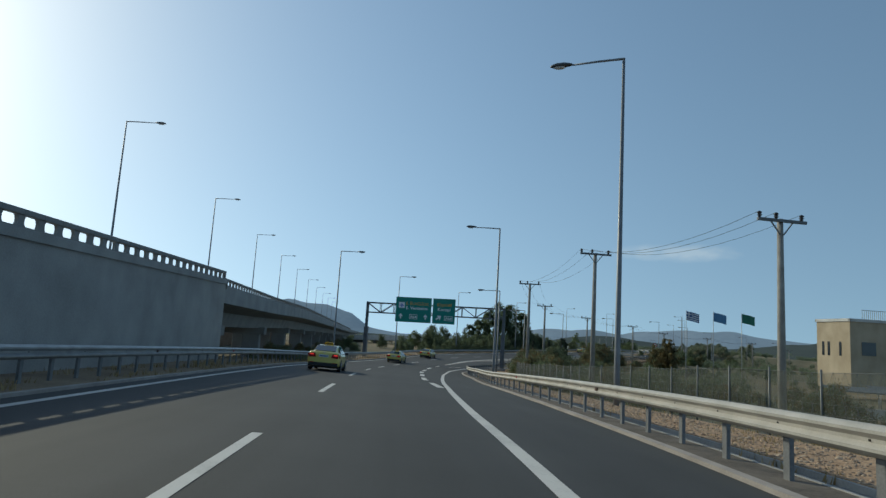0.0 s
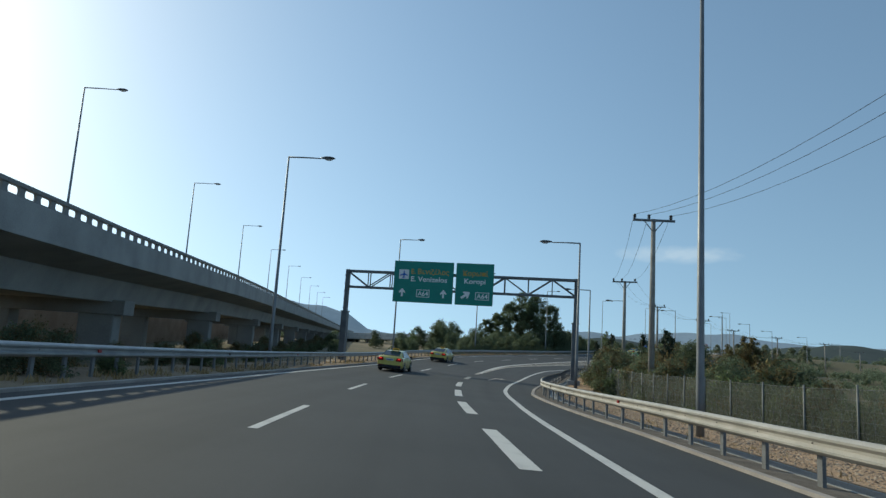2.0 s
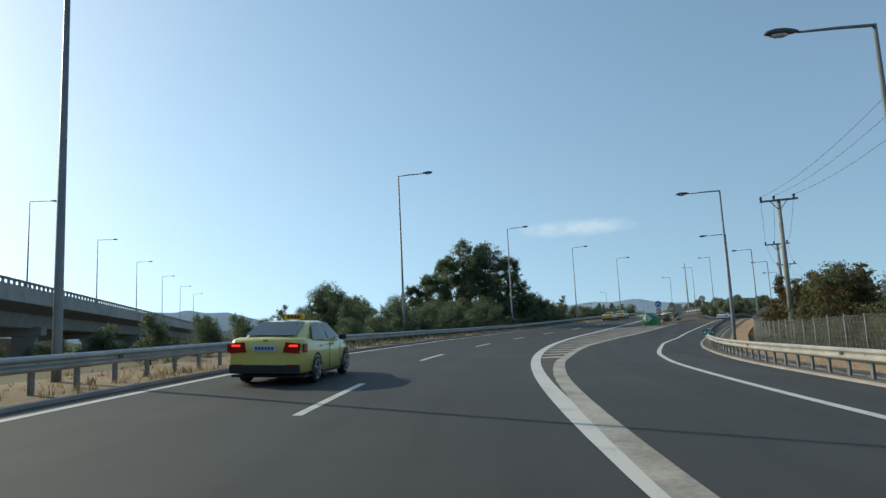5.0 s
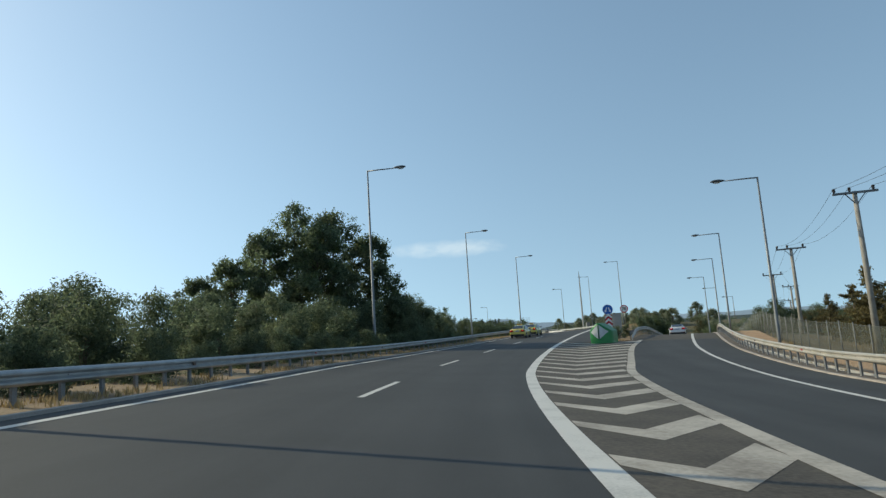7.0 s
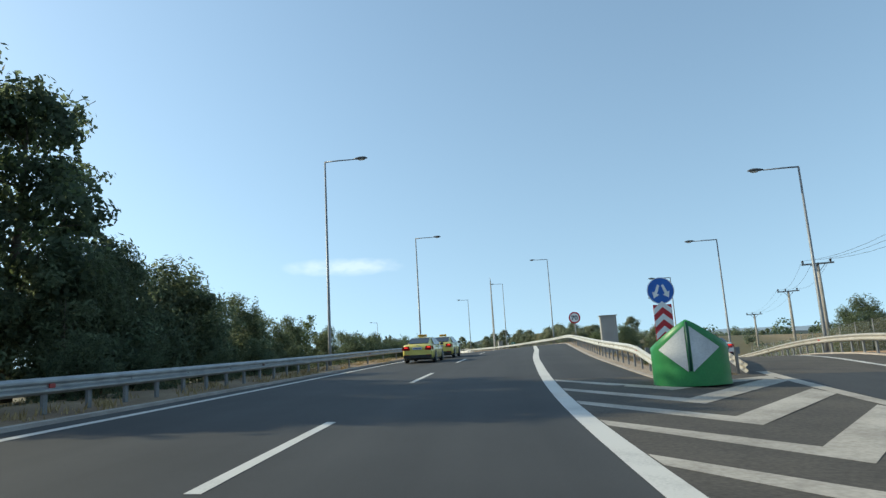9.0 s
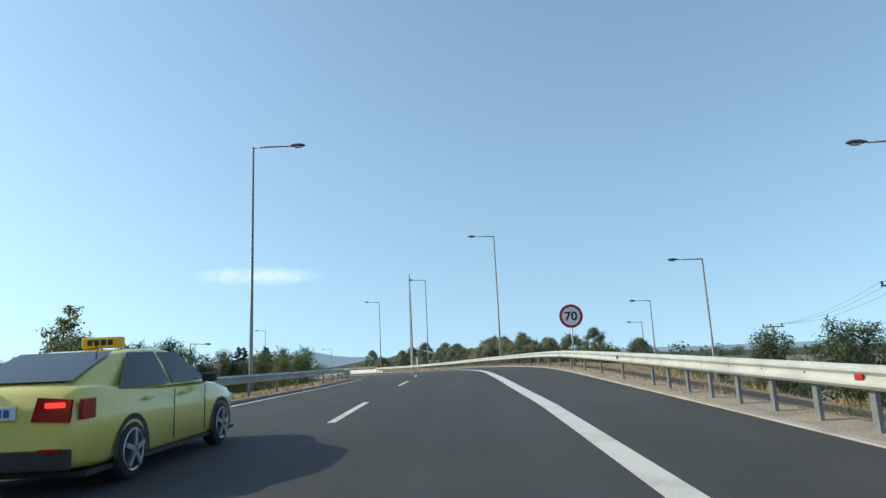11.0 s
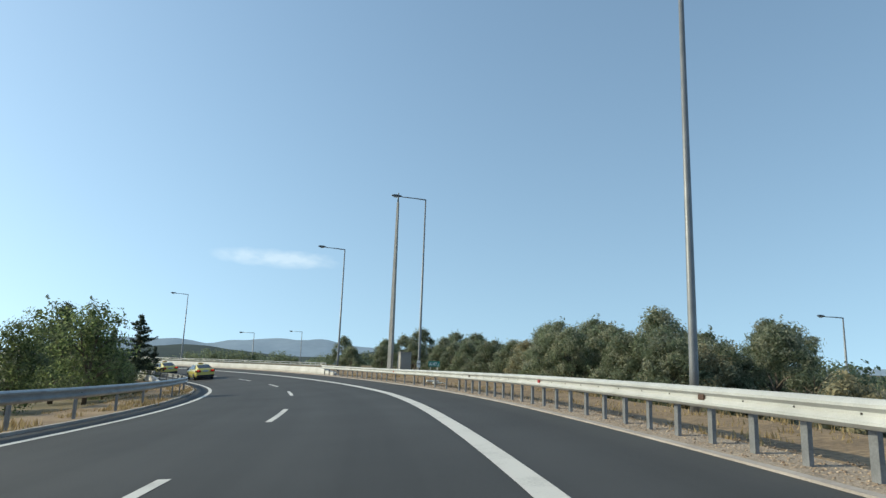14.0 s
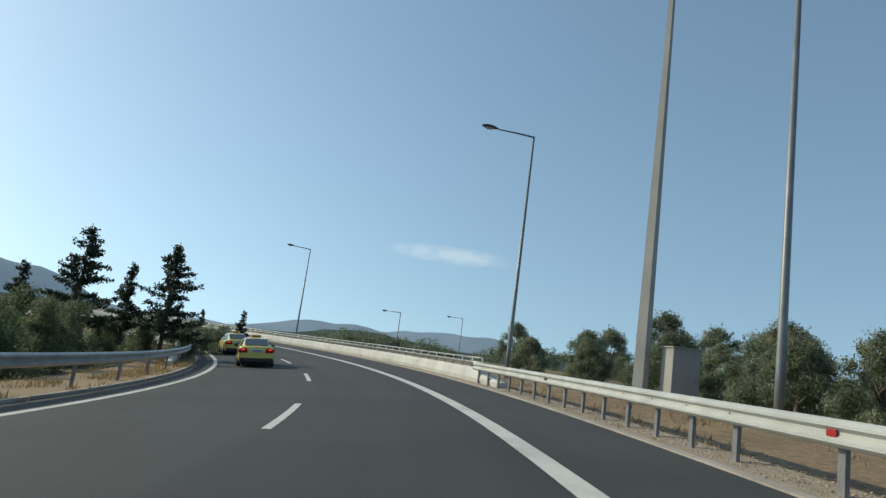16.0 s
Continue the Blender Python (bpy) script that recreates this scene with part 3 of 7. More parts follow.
# ---------- street lamps ----------
def lamp_mesh(tall, arm, rise):
    """A lamp with a tapered post, a straight arm and a long head; origin at the foot, arm towards +x."""
    lamp = thing("street_lamp", "x", "street lamp")
    bm = bmesh.new()
    tube(bm, [(0, 0, 0), (0, 0, 1.2), (0, 0, tall)], [0.115, 0.11, 0.055], 10)
    part("post", bm, LAMP_STEEL, lamp)
    bm = bmesh.new()
    box(bm, (0.42, 0.42, 0.04), (0, 0, 0.02))
    for k in range(4):
        tube(bm, [(0.15 * (-1) ** k, 0.15 * (-1) ** (k // 2), 0.0), (0.15 * (-1) ** k, 0.15 * (-1) ** (k // 2), 0.1)], 0.02, 6)
    part("base_plate", bm, GALV, lamp)
    bm = bmesh.new()
    tube(bm, [(0, 0, tall - 0.03), (arm * 0.5, 0, tall + rise * 0.5), (arm, 0, tall + rise)], [0.05, 0.045, 0.035], 8)
    part("arm", bm, LAMP_STEEL, lamp)
    bm = bmesh.new()
    prof = [(0, 0.05, 0.05), (0.12, 0.10, 0.09), (0.35, 0.15, 0.13), (0.62, 0.16, 0.13), (0.82, 0.11, 0.08), (0.9, 0.03, 0.03)]
    rings = [[bm.verts.new((arm + x, math.cos(k * math.tau / 10) * w, tall + rise + 0.02 + math.sin(k * math.tau / 10) * h * (1.0 if math.sin(k * math.tau / 10) > 0 else 0.5))) for k in range(10)] for x, w, h in prof]
    for r0, r1 in zip(rings, rings[1:]):
        for k in range(10):
            bm.faces.new((r0[k], r0[(k + 1) % 10], r1[(k + 1) % 10], r1[k])).smooth = True
    bm.faces.new(rings[0][::-1]), bm.faces.new(rings[-1])
    head = part("head", bm, LAMP_BODY, lamp)
    bm = bmesh.new()
    prof = [(0.30, 0.08, 0.05), (0.42, 0.12, 0.08), (0.6, 0.12, 0.08), (0.74, 0.06, 0.04)]
    rings = [[bm.verts.new((arm + x, math.cos(-k * math.pi / 6) * w, tall + rise - 0.035 + math.sin(-k * math.pi / 6) * h)) for k in range(7)] for x, w, h in prof]
    for r0, r1 in zip(rings, rings[1:]):
        for k in range(6):
            bm.faces.new((r0[k], r1[k], r1[k + 1], r0[k + 1])).smooth = True
    part("glass", bm, LAMP_GLASS, head)
    return lamp


LAMPS = {}


def street_lamp(x, y, foot, top, turn, label, arm=2.0, rise=-0.04):
    """turn: direction of the arm, degrees from +x."""
    tall = round((top - foot) * 2) / 2
    key = (tall, arm, rise)
    m = pose(x, y, top - tall, 0, 0, turn)
    if key in LAMPS:
        ob = copy_thing(LAMPS[key], m)
    else:
        ob = LAMPS[key] = lamp_mesh(tall, arm, rise)
        ob.matrix_basis = m
    return tagged(ob, label, "street lamp", "street lamps")


INNER = "tall galvanised street lamp behind the inner guard rail"
OUTER = "galvanised street lamp behind the outer guard rail"
for x, y, top in ((-12.0, 75.6, 10.7), (-7.0, 109.5, 11.2), (4.2, 144.1, 11.6), (21.0, 175.1, 12.0), (40.4, 204.3, 12.9), (59.5, 228.9, 13.3)):
    s = float(_ss[np.argmin((_cc[:, 0] - x) ** 2 + (_cc[:, 1] - y) ** 2)])
    street_lamp(x, y, ground_z(x, y), top, heading(s) + 0, INNER)
for x, y, top in ((6.55, 23.6, 12.3), (4.8, 54.5, 10.8), (7.7, 83.1, 7.7), (14.3, 107.6, 6.6), (25.7, 133.6, 7.7), (43.6, 161.6, 8.6), (63.6, 186.5, 9.6), (78.6, 204.1, 9.2), (94.8, 224.2, 8.6), (117.3, 245.8, 8.3), (139.2, 263.7, 7.3), (93.1, 247.5, 14.85), (106.7, 280.5, 15.20), (108.4, 298.1, 13.6), (104.3, 344.3, 11.8)):
    s = float(_ss[np.argmin((_cc[:, 0] - x) ** 2 + (_cc[:, 1] - y) ** 2)])
    street_lamp(x, y, ground_z(x, y), top, heading(s) + (152 if s < 30 else 180), OUTER)

for x, y, top in ((68.9, 275.6, 5.1), (52.0, 292.0, 4.6), (60.0, 330.0, 4.4), (121.4, 361.6, 7.2), (137.1, 375.6, 8.7)):
    street_lamp(x, y, top - 8.0, top, 20 if x < 80 else 150, "street lamp on the lower road beyond the bend")

# ---------- viaduct ----------
VX, VY, VSLOPE = -14.5, 43.5, -0.0997
VTURN = math.degrees(math.atan(-VSLOPE))
VDIR = Vector((VSLOPE, 1)).normalized()
VNOR = Vector((-VDIR.y, VDIR.x))          # to the left


def via(u, w, z):
    """u metres along the viaduct from the end of its abutment, w metres to the left of its near edge."""
    sink = 0.9 * min(max((u - 60) / 130, 0), 1.6) + 0.22 * min(max((48 - u) / 25, 0), 1)
    return Vector((VX + VDIR.x * u + VNOR.x * w, VY + VDIR.y * u + VNOR.y * w, z - sink))


def via_bar(bm, u0, u1, outline, step=8.0):
    """A prism along the viaduct with the outline in (w, z)."""
    n = max(1, int((u1 - u0) / step))
    rings = [[bm.verts.new(via(u0 + (u1 - u0) * i / n, w, z)) for w, z in outline] for i in range(n + 1)]
    m = len(outline)
    for r0, r1 in zip(rings, rings[1:]):
        for k in range(m):
            bm.faces.new((r0[k], r0[(k + 1) % m], r1[(k + 1) % m], r1[k]))
    bm.faces.new(rings[0][::-1]), bm.faces.new(rings[-1])


viaduct = thing("viaduct", "long grey concrete viaduct with a pierced parapet", "bridge")
bm = bmesh.new()
via_bar(bm, 0, 420, [(0.36, 3.5), (0.36, 4.04), (0, 4.04), (0, 2.86), (0.5, 2.74), (2.2, 2.4), (2.6, 1.25), (9.6, 1.25), (10.0, 2.4), (12.6, 2.75), (12.6, 3.5)])
part("deck", bm, CONCRETE, viaduct)


def abutment_top(u):
    return 3.56 + 0.0265 * (u + 4.8) if u < -4.8 else 3.56 - 0.0125 * (u + 4.8)


def abutment_bar(bm, outline):
    """A prism under the sloping top of the abutment, whose face turns in to the deck at its end; outline in (w, height above the top)."""
    rings = [[bm.verts.new(via(u, w + (off if w < 6 else 0), abutment_top(u) + h if h > -3 else -4)) for w, h in outline] for u, off in [(-80 + 6.267 * i, -1.1) for i in range(13)] + [(0.0, 0.0)]]
    for r0, r1 in zip(rings, rings[1:]):
        for k in range(len(outline)):
            bm.faces.new((r0[k], r0[(k + 1) % len(outline)], r1[(k + 1) % len(outline)], r1[k]))
    bm.faces.new(rings[0][::-1]), bm.faces.new(rings[-1])


bm = bmesh.new()
abutment_bar(bm, [(-0.08, 0.26), (-0.08, 0.54), (0.36, 0.54), (0.36, 0.40), (12.6, 0.40), (12.6, 0.26)])
part("road_slab", bm, CONCRETE, viaduct)
bm = bmesh.new()
abutment_bar(bm, [(0, 0.26), (0, -4), (0.6, -4), (0.6, 0.26)])
part("abutment_wall", bm, CONCRETE, viaduct, "plain grey concrete retaining wall")
bm = bmesh.new()
via_bar(bm, -0.6, 0.0, [(0.6, 3.3), (0.6, -4), (12.6, -4), (12.6, 3.3)])
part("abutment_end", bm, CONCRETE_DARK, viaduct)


def parapet_bay(length=1.03):
    """One bay of the parapet: a sill, two rounded jambs and a top rail."""
    bm = bmesh.new()
    box(bm, (0.20, length, 0.26), (0, length / 2, 0.46))
    box(bm, (0.22, length, 0.16), (0, length / 2, 0.97), bevel=0.03)
    jamb = [(0.0, 0.58), (0.24, 0.58), (0.18, 0.62), (0.145, 0.69), (0.145, 0.78), (0.18, 0.85), (0.24, 0.895), (0.0, 0.895)]
    near, far = jamb, [(length - y, z) for y, z in jamb]
    for out in (near, far):
        f = [bm.verts.new((-0.05, y, z)) for y, z in out]
        b = [bm.verts.new((0.05, y, z)) for y, z in out]
        bm.faces.new(f), bm.faces.new(b[::-1])
        for k in range(len(out)):
            bm.faces.new((f[k], b[k], b[(k + 1) % len(out)], f[(k + 1) % len(out)]))
    bmesh.ops.recalc_face_normals(bm, faces=bm.faces)
    me = bpy.data.meshes.new("parapet_bay")
    bm.to_mesh(me)
    bm.free()
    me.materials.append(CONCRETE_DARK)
    return me


BAY = parapet_bay()
for k in range(-39, 245):
    u = k * 1.03
    p = new("parapet_bay", BAY)
    p.parent = viaduct
    if k >= 0:
        p.matrix_basis = pose(*via(u, 0.16, 3.5), 0, 0, VTURN)
    elif k >= -4:
        p.matrix_basis = pose(*via(u * 1.16, 0.16 + 0.267 * u, abutment_top(u * 1.16)), 0, 0, VTURN + 12.9) @ pose(0, 0, 0, -0.7, 0, 0) @ Matrix.Diagonal((1, 1.19, 1, 1))
    else:
        p.matrix_basis = pose(*via(u - 0.66, -0.94, abutment_top(u - 0.66)), 0, 0, VTURN) @ pose(0, 0, 0, 1.52, 0, 0)
for k in range(18):
    u = 9 + k * 21
    for w in (3.4, 8.8):
        bm = bmesh.new()
        base = via(u, w, 1.3)
        box(bm, (1.9, 1.1, 8), (base.x, base.y, base.z - 4), (0, 0, VTURN), 0.12)
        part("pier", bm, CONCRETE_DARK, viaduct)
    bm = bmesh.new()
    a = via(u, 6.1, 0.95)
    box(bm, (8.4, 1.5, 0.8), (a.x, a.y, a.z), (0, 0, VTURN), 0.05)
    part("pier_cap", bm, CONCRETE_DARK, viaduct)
bm = bmesh.new()
via_bar(bm, 2, 150, [(17.0, 1.3), (17.0, -4), (17.5, -4), (17.5, 1.3)])
part("back_wall", bm, textured("tan render", (0.24, 0.17, 0.12), (0.36, 0.27, 0.20), 0.5, 15, 0.9), viaduct, "tan rendered wall behind the piers")
for k in range(10):
    x, y = -28.1 - 3.19 * k, 54.1 + 32.0 * k
    street_lamp(x, y, 4.4, 18.2 - 0.25 * max(k - 4, 0), VTURN, "tall galvanised street lamp on the viaduct", 2.4, 0.05)


# distant overpass across the plain
overpass = thing("overpass", "pale concrete overpass far off on the plain", "bridge")
OA, OB = Vector((-30, 226, 0.15)), Vector((-1, 205.3, 1.2))
o_turn = math.degrees(math.atan2(OB.y - OA.y, OB.x - OA.x))
o_mid, o_len = (OA + OB) / 2, (OB - OA).length
for o_name, o_size, o_up, o_side in (("deck", (o_len, 8.0, 0.7), -0.9, 0), ("parapet", (o_len, 0.3, 0.95), -0.07, -3.85), ("parapet", (o_len, 0.3, 0.95), -0.07, 3.85)):
    bm = bmesh.new()
    box(bm, o_size, (0, 0, 0), (0, 0, 0), 0.04)
    ob = part(o_name, bm, CONCRETE_LIGHT, overpass)
    ob.matrix_basis = pose(*o_mid, 0, 0, o_turn) @ pose(0, o_side, o_up, 0, -math.degrees(math.atan2(OB.z - OA.z, o_len)), 0)
for k in range(4):
    bm = bmesh.new()
    q = OA.lerp(OB, 0.08 + 0.28 * k)
    box(bm, (0.9, 5.5, 5), (q.x, q.y, q.z - 3.6), (0, 0, o_turn), 0.08)
    part("pier", bm, CONCRETE_DARK, overpass)

# ---------- sign gantry ----------
GL, GR = Vector((-10.4, 94.0, 0)), Vector((9.1, 90.4, 0))
GTURN = math.degrees(math.atan2(GR.y - GL.y, GR.x - GL.x))
GSPAN = (GR - GL).length
G0 = 5.8                                   # height of the top chord
gantry = thing("sign_gantry", "grey steel truss gantry with green motorway signs", "sign gantry", at=(GL.x, GL.y, G0), turn=GTURN)


def bar(bm, a, b, wide):
    a, b = Vector(a), Vector(b)
    q = (b - a).to_track_quat("Z", "Y").to_matrix().to_4x4()
    r = bmesh.ops.create_cube(bm, size=1.0)
    bmesh.ops.transform(bm, matrix=Matrix.Translation((a + b) / 2) @ q @ Matrix.Diagonal((wide, wide, (b - a).length, 1)), verts=r["verts"])


for z, w in ((-0.09, 0.22), (-1.48, 0.2)):
    for y in (-0.35, 0.35):
        bm = bmesh.new()
        bar(bm, (0, y, z), (GSPAN, y, z), w * 0.8)
        part("chord", bm, STEEL_GREY, gantry)
bays = 10
for k in range(bays):
    x0, x1 = GSPAN * k / bays, GSPAN * (k + 1) / bays
    bm = bmesh.new()
    za, zb = (-0.15, -1.42) if k % 2 == (0 if k < bays / 2 else 1) else (-1.42, -0.15)
    for y in (-0.35, 0.35):
        bar(bm, (x0 + 0.06, y, za), (x1 - 0.06, y, zb), 0.085)
    part("diagonal", bm, STEEL_GREY, gantry)
    bm = bmesh.new()
    for y in (-0.35, 0.35):
        bar(bm, (x1, y, -0.1), (x1, y, -1.45), 0.08)
    bar(bm, (x1, -0.35, -0.1), (x1, 0.35, -0.1), 0.06)
    part("upright", bm, STEEL_GREY, gantry)
for x, foot in ((0.0, -9.4), (GSPAN, -9.2)):
    bm = bmesh.new()
    box(bm, (0.34, 0.42, 4.0), (x, 0, -2.0 + 0.05), bevel=0.03)
    for k in range(5):
        box(bm, (0.36, 0.08, 0.1), (x, -0.22, -0.5 - 0.7 * k))
    box(bm, (0.52, 0.62, -foot - 3.6), (x, 0, (foot - 3.6) / 2), bevel=0.04)
    box(bm, (0.62, 0.72, 0.1), (x, 0, -3.65))
    part("column", bm, STEEL_GREY, gantry)
    bm = bmesh.new()
    box(bm, (1.0, 1.0, 0.7), (x, 0, foot + 0.6), bevel=0.05)
    part("footing", bm, CONCRETE, gantry)


def sign_board(x0, x1, ztop, zbot):
    bm = bmesh.new()
    box(bm, (x1 - x0, 0.06, ztop - zbot), ((x0 + x1) / 2, -0.62, (ztop + zbot) / 2), bevel=0.02)
    board = part("sign_panel", bm, SIGN_GREEN, gantry, "green motorway direction sign with white lettering")
    bm = bmesh.new()
    o, i = 0.05, 0.075
    for a, b in (((x0 + o, ztop - o), (x1 - o, ztop - i)), ((x0 + o, zbot + i), (x1 - o, zbot + o)), ((x0 + o, zbot + i), (x0 + i, ztop - i)), ((x1 - i, zbot + i), (x1 - o, ztop - i))):
        box(bm, (abs(b[0] - a[0]), 0.006, abs(b[1] - a[1])), ((a[0] + b[0]) / 2, -0.654, (a[1] + b[1]) / 2))
    part("border", bm, SIGN_GREEN, board)
    bm = bmesh.new()
    for k in (0.2, 0.8):
        box(bm, (0.1, 0.28, ztop - zbot - 0.2), (x0 + (x1 - x0) * k, -0.45, (ztop + zbot) / 2))
    part("bracket", bm, STEEL_GREY, board)
    return board


def arrow(x, z, size, turn, parent):
    out = [(-0.11, -0.5), (0.11, -0.5), (0.11, 0.02), (0.36, -0.10), (0.36, 0.08), (0, 0.5), (-0.36, 0.08), (-0.36, -0.10), (-0.11, 0.02)]
    c, s = math.cos(radians(turn)), math.sin(radians(turn))
    bm = bmesh.new()
    plate(bm, [(x + size * (a * c + b * s), z + size * (-a * s + b * c)) for a, b in out], -0.662, 0.01)
    part("arrow", bm, SIGN_WHITE, parent)


def route_box(x0, x1, z0, z1, words, parent):
    bm = bmesh.new()
    w = 0.05
    for a in ((x0, z0, x1, z0 + w), (x0, z1 - w, x1, z1), (x0, z0 + w, x0 + w, z1 - w), (x1 - w, z0 + w, x1, z1 - w)):
        box(bm, (a[2] - a[0], 0.01, a[3] - a[1]), ((a[0] + a[2]) / 2, -0.657, (a[1] + a[3]) / 2))
    part("route_frame", bm, SIGN_WHITE, parent)
    lettering("route_number", words, (z1 - z0) * 0.86, (x0 + 0.12, -0.655, z0 + (z1 - z0) * 0.2), parent, SIGN_WHITE, x1 - x0 - 0.24, 0.008)


# left panel: x from 4.45 to 9.6 of the span; right panel: 9.8 to 13.05
A0, A1, B0, B1, ZT, ZB = 4.35, 9.55, 9.76, 12.98, 0.93, -2.62
board_a, board_b = sign_board(A0, A1, ZT, ZB), sign_board(B0, B1, ZT, ZB)
bm = bmesh.new()
box(bm, (0.86, 0.012, 0.82), (A0 + 0.88, -0.66, -0.23))
part("pictogram_plate", bm, SIGN_WHITE, board_a)
bm = bmesh.new()
cx, cz = A0 + 0.88, -0.23
plane_out = [(0, 0.34), (0.05, 0.24), (0.05, 0.08), (0.33, -0.06), (0.33, -0.14), (0.05, -0.06), (0.04, -0.22), (0.13, -0.29), (0.13, -0.34), (0, -0.30)]
plate(bm, [(cx + a, cz + b) for a, b in plane_out] + [(cx - a, cz + b) for a, b in plane_out[-2:0:-1]], -0.68, 0.012)
part("aircraft_symbol", bm, SIGN_BLUE, board_a)
lettering("place_name", "E. Βενιζέλος", 0.60, (A0 + 1.52, -0.655, -0.16), board_a, SIGN_YELLOW, 3.3, 0.010)
lettering("place_name", "E. Venizelos", 0.60, (A0 + 1.52, -0.655, -0.80), board_a, SIGN_WHITE, 3.15, 0.010)
lettering("place_name", "Κορωπί", 0.60, (B0 + 0.62, -0.655, -0.14), board_b, SIGN_YELLOW, 2.1, 0.010)
lettering("place_name", "Koropi", 0.60, (B0 + 0.74, -0.655, -0.80), board_b, SIGN_WHITE, 1.8, 0.010)
arrow(A0 + 0.8, -1.78, 0.72, 0, board_a)
arrow(A0 + 4.4, -1.78, 0.72, 0, board_a)
arrow(B0 + 0.9, -1.78, 0.9, 55, board_b)
route_box(A0 + 2.06, A0 + 3.2, -2.15, -1.5, "A64", board_a)
route_box(B0 + 1.72, B0 + 2.9, -2.15, -1.5, "A64", board_b)


# ---------- utility poles and wires ----------
def pole_build(tall):
    pole = thing("utility_pole", "weathered utility pole with a crossarm and three dark insulators", "utility pole", "utility poles")
    bm = bmesh.new()
    tube(bm, [(0, 0, 0), (0, 0, tall * 0.5), (0, 0, tall)], [0.2, 0.17, 0.13], 12)
    part("shaft", bm, CREOSOTE, pole)
    bm = bmesh.new()
    box(bm, (2.5, 0.12, 0.14), (0, -0.14, tall - 0.1), bevel=0.01)
    part("crossarm", bm, STEEL_GREY, pole)
    for x in (-0.55, 0.55):
        bm = bmesh.new()
        bar(bm, (x, -0.12, tall - 0.16), (x * 0.15, -0.12, tall - 0.75), 0.05)
        part("brace", bm, STEEL_GREY, pole)
    for x in (-1.15, -0.3, 1.0):
        bm = bmesh.new()
        prof = [(0.0, 0.03), (0.06, 0.10), (0.09, 0.05), (0.12, 0.12), (0.17, 0.06), (0.20, 0.11), (0.26, 0.09), (0.3, 0.02)]
        tube(bm, [(x, -0.14, tall - 0.03 + z) for z, _ in prof], [r for _, r in prof], 10)
        part("insulator", bm, CERAMIC, pole, "dark glazed insulator")
    return pole


POLES = [(15.4, 29.0, 7.5, 11.0), (11.9, 49.7, 8.45, 11.0), (10.5, 75.6, 8.2, 11.0), (17.0, 103.8, 7.4, 10.0), (31.0, 134.8, 7.25, 10.5), (47.6, 158.2, 6.9, 10.0), (61.2, 175.3, 6.1, 9.5), (82.0, 197.0, 5.9, 9.0), (104.0, 214.0, 5.6, 8.5), (128.0, 236.0, 4.3, 7.0)]
pole_kinds = {}
for i, (x, y, top, tall) in enumerate(POLES):
    a, b = POLES[max(i - 1, 0)], POLES[min(i + 1, len(POLES) - 1)]
    m = pose(x, y, top - tall, 0, 0, math.degrees(math.atan2(b[1] - a[1], b[0] - a[0])) - 90)
    if tall in pole_kinds:
        copy_thing(pole_kinds[tall], m)
    else:
        pole_kinds[tall] = pole_build(tall)
        pole_kinds[tall].matrix_basis = m
chain = [(4.0, 2.0, 7.0)] + [p[:3] for p in POLES]
for off in (-1.15, -0.3, 1.0):
    wire = thing("power_line", "thin sagging overhead wire between the utility poles", "wire", "overhead wires")
    for p, q in zip(chain[1:], chain[2:]):
        bm = bmesh.new()
        d = Vector((q[0] - p[0], q[1] - p[1])).normalized()
        n = Vector((d.y, -d.x)) * off
        a, b = Vector((p[0] + n.x, p[1] + n.y, p[2] + 0.25)), Vector((q[0] + n.x, q[1] + n.y, q[2] + 0.25))
        pts = [a.lerp(b, k / 10) - Vector((0, 0, 0.9 * 4 * (k / 10) * (1 - k / 10))) for k in range(11)]
        tube(bm, pts, 0.011, 4)
        part("span", bm, WIRE, wire)


# ---------- fence ----------
fence_line = curve([(10, 11.6), (50, 12.0), (80, 11.6), (100, 12.2), (120, 13.6), (141, 15.5), (177, 18.4), (210, 20.6), (250, 23)])
FENCE_GREY = textured("dull fence steel", (0.13, 0.135, 0.13), (0.24, 0.245, 0.235), 2, 30, 0.6, 0.3, 0.05, 0.002)
fence = thing("fence", "galvanised chain-link fence with slim posts", "fence")
bm = bmesh.new()
tube(bm, [(0, 0, -0.4), (0, 0, 2.1)], 0.03, 8)
fp = bpy.data.meshes.new("fence_post")
bm.to_mesh(fp)
bm.free()
fp.materials.append(FENCE_GREY)
s = 12.0
while s < 238:
    p = new("fence_post", fp)
    p.parent = fence
    q = at_road(s, fence_line(s))
    p.matrix_basis = pose(q.x, q.y, ground_z(q.x, q.y))
    s += 2.5
for k in range(8):
    bm = bmesh.new()
    pts = []
    s = 12.0
    while s < 238:
        q = at_road(s, fence_line(s))
        pts.append((q.x, q.y, ground_z(q.x, q.y) + 0.05 + k * 0.28))
        s += 5
    tube(bm, pts, 0.003 if k not in (0, 7) else 0.006, 4, False)
    part("strand", bm, FENCE_GREY, fence)
bm = bmesh.new()
s = 12.0
while s < 200:
    a, b = at_road(s, fence_line(s)), at_road(s + 0.9, fence_line(s + 0.9))
    za, zb = ground_z(a.x, a.y), ground_z(b.x, b.y)
    for p, q in (((a.x, a.y, za + 0.05), (b.x, b.y, zb + 2.0)), ((a.x, a.y, za + 2.0), (b.x, b.y, zb + 0.05)), ((a.x, a.y, za + 0.05), (a.x, a.y, za + 2.0))):
        tube(bm, [p, q], 0.0035, 3, False)
    s += 0.45
part("netting", bm, FENCE_GREY, fence)
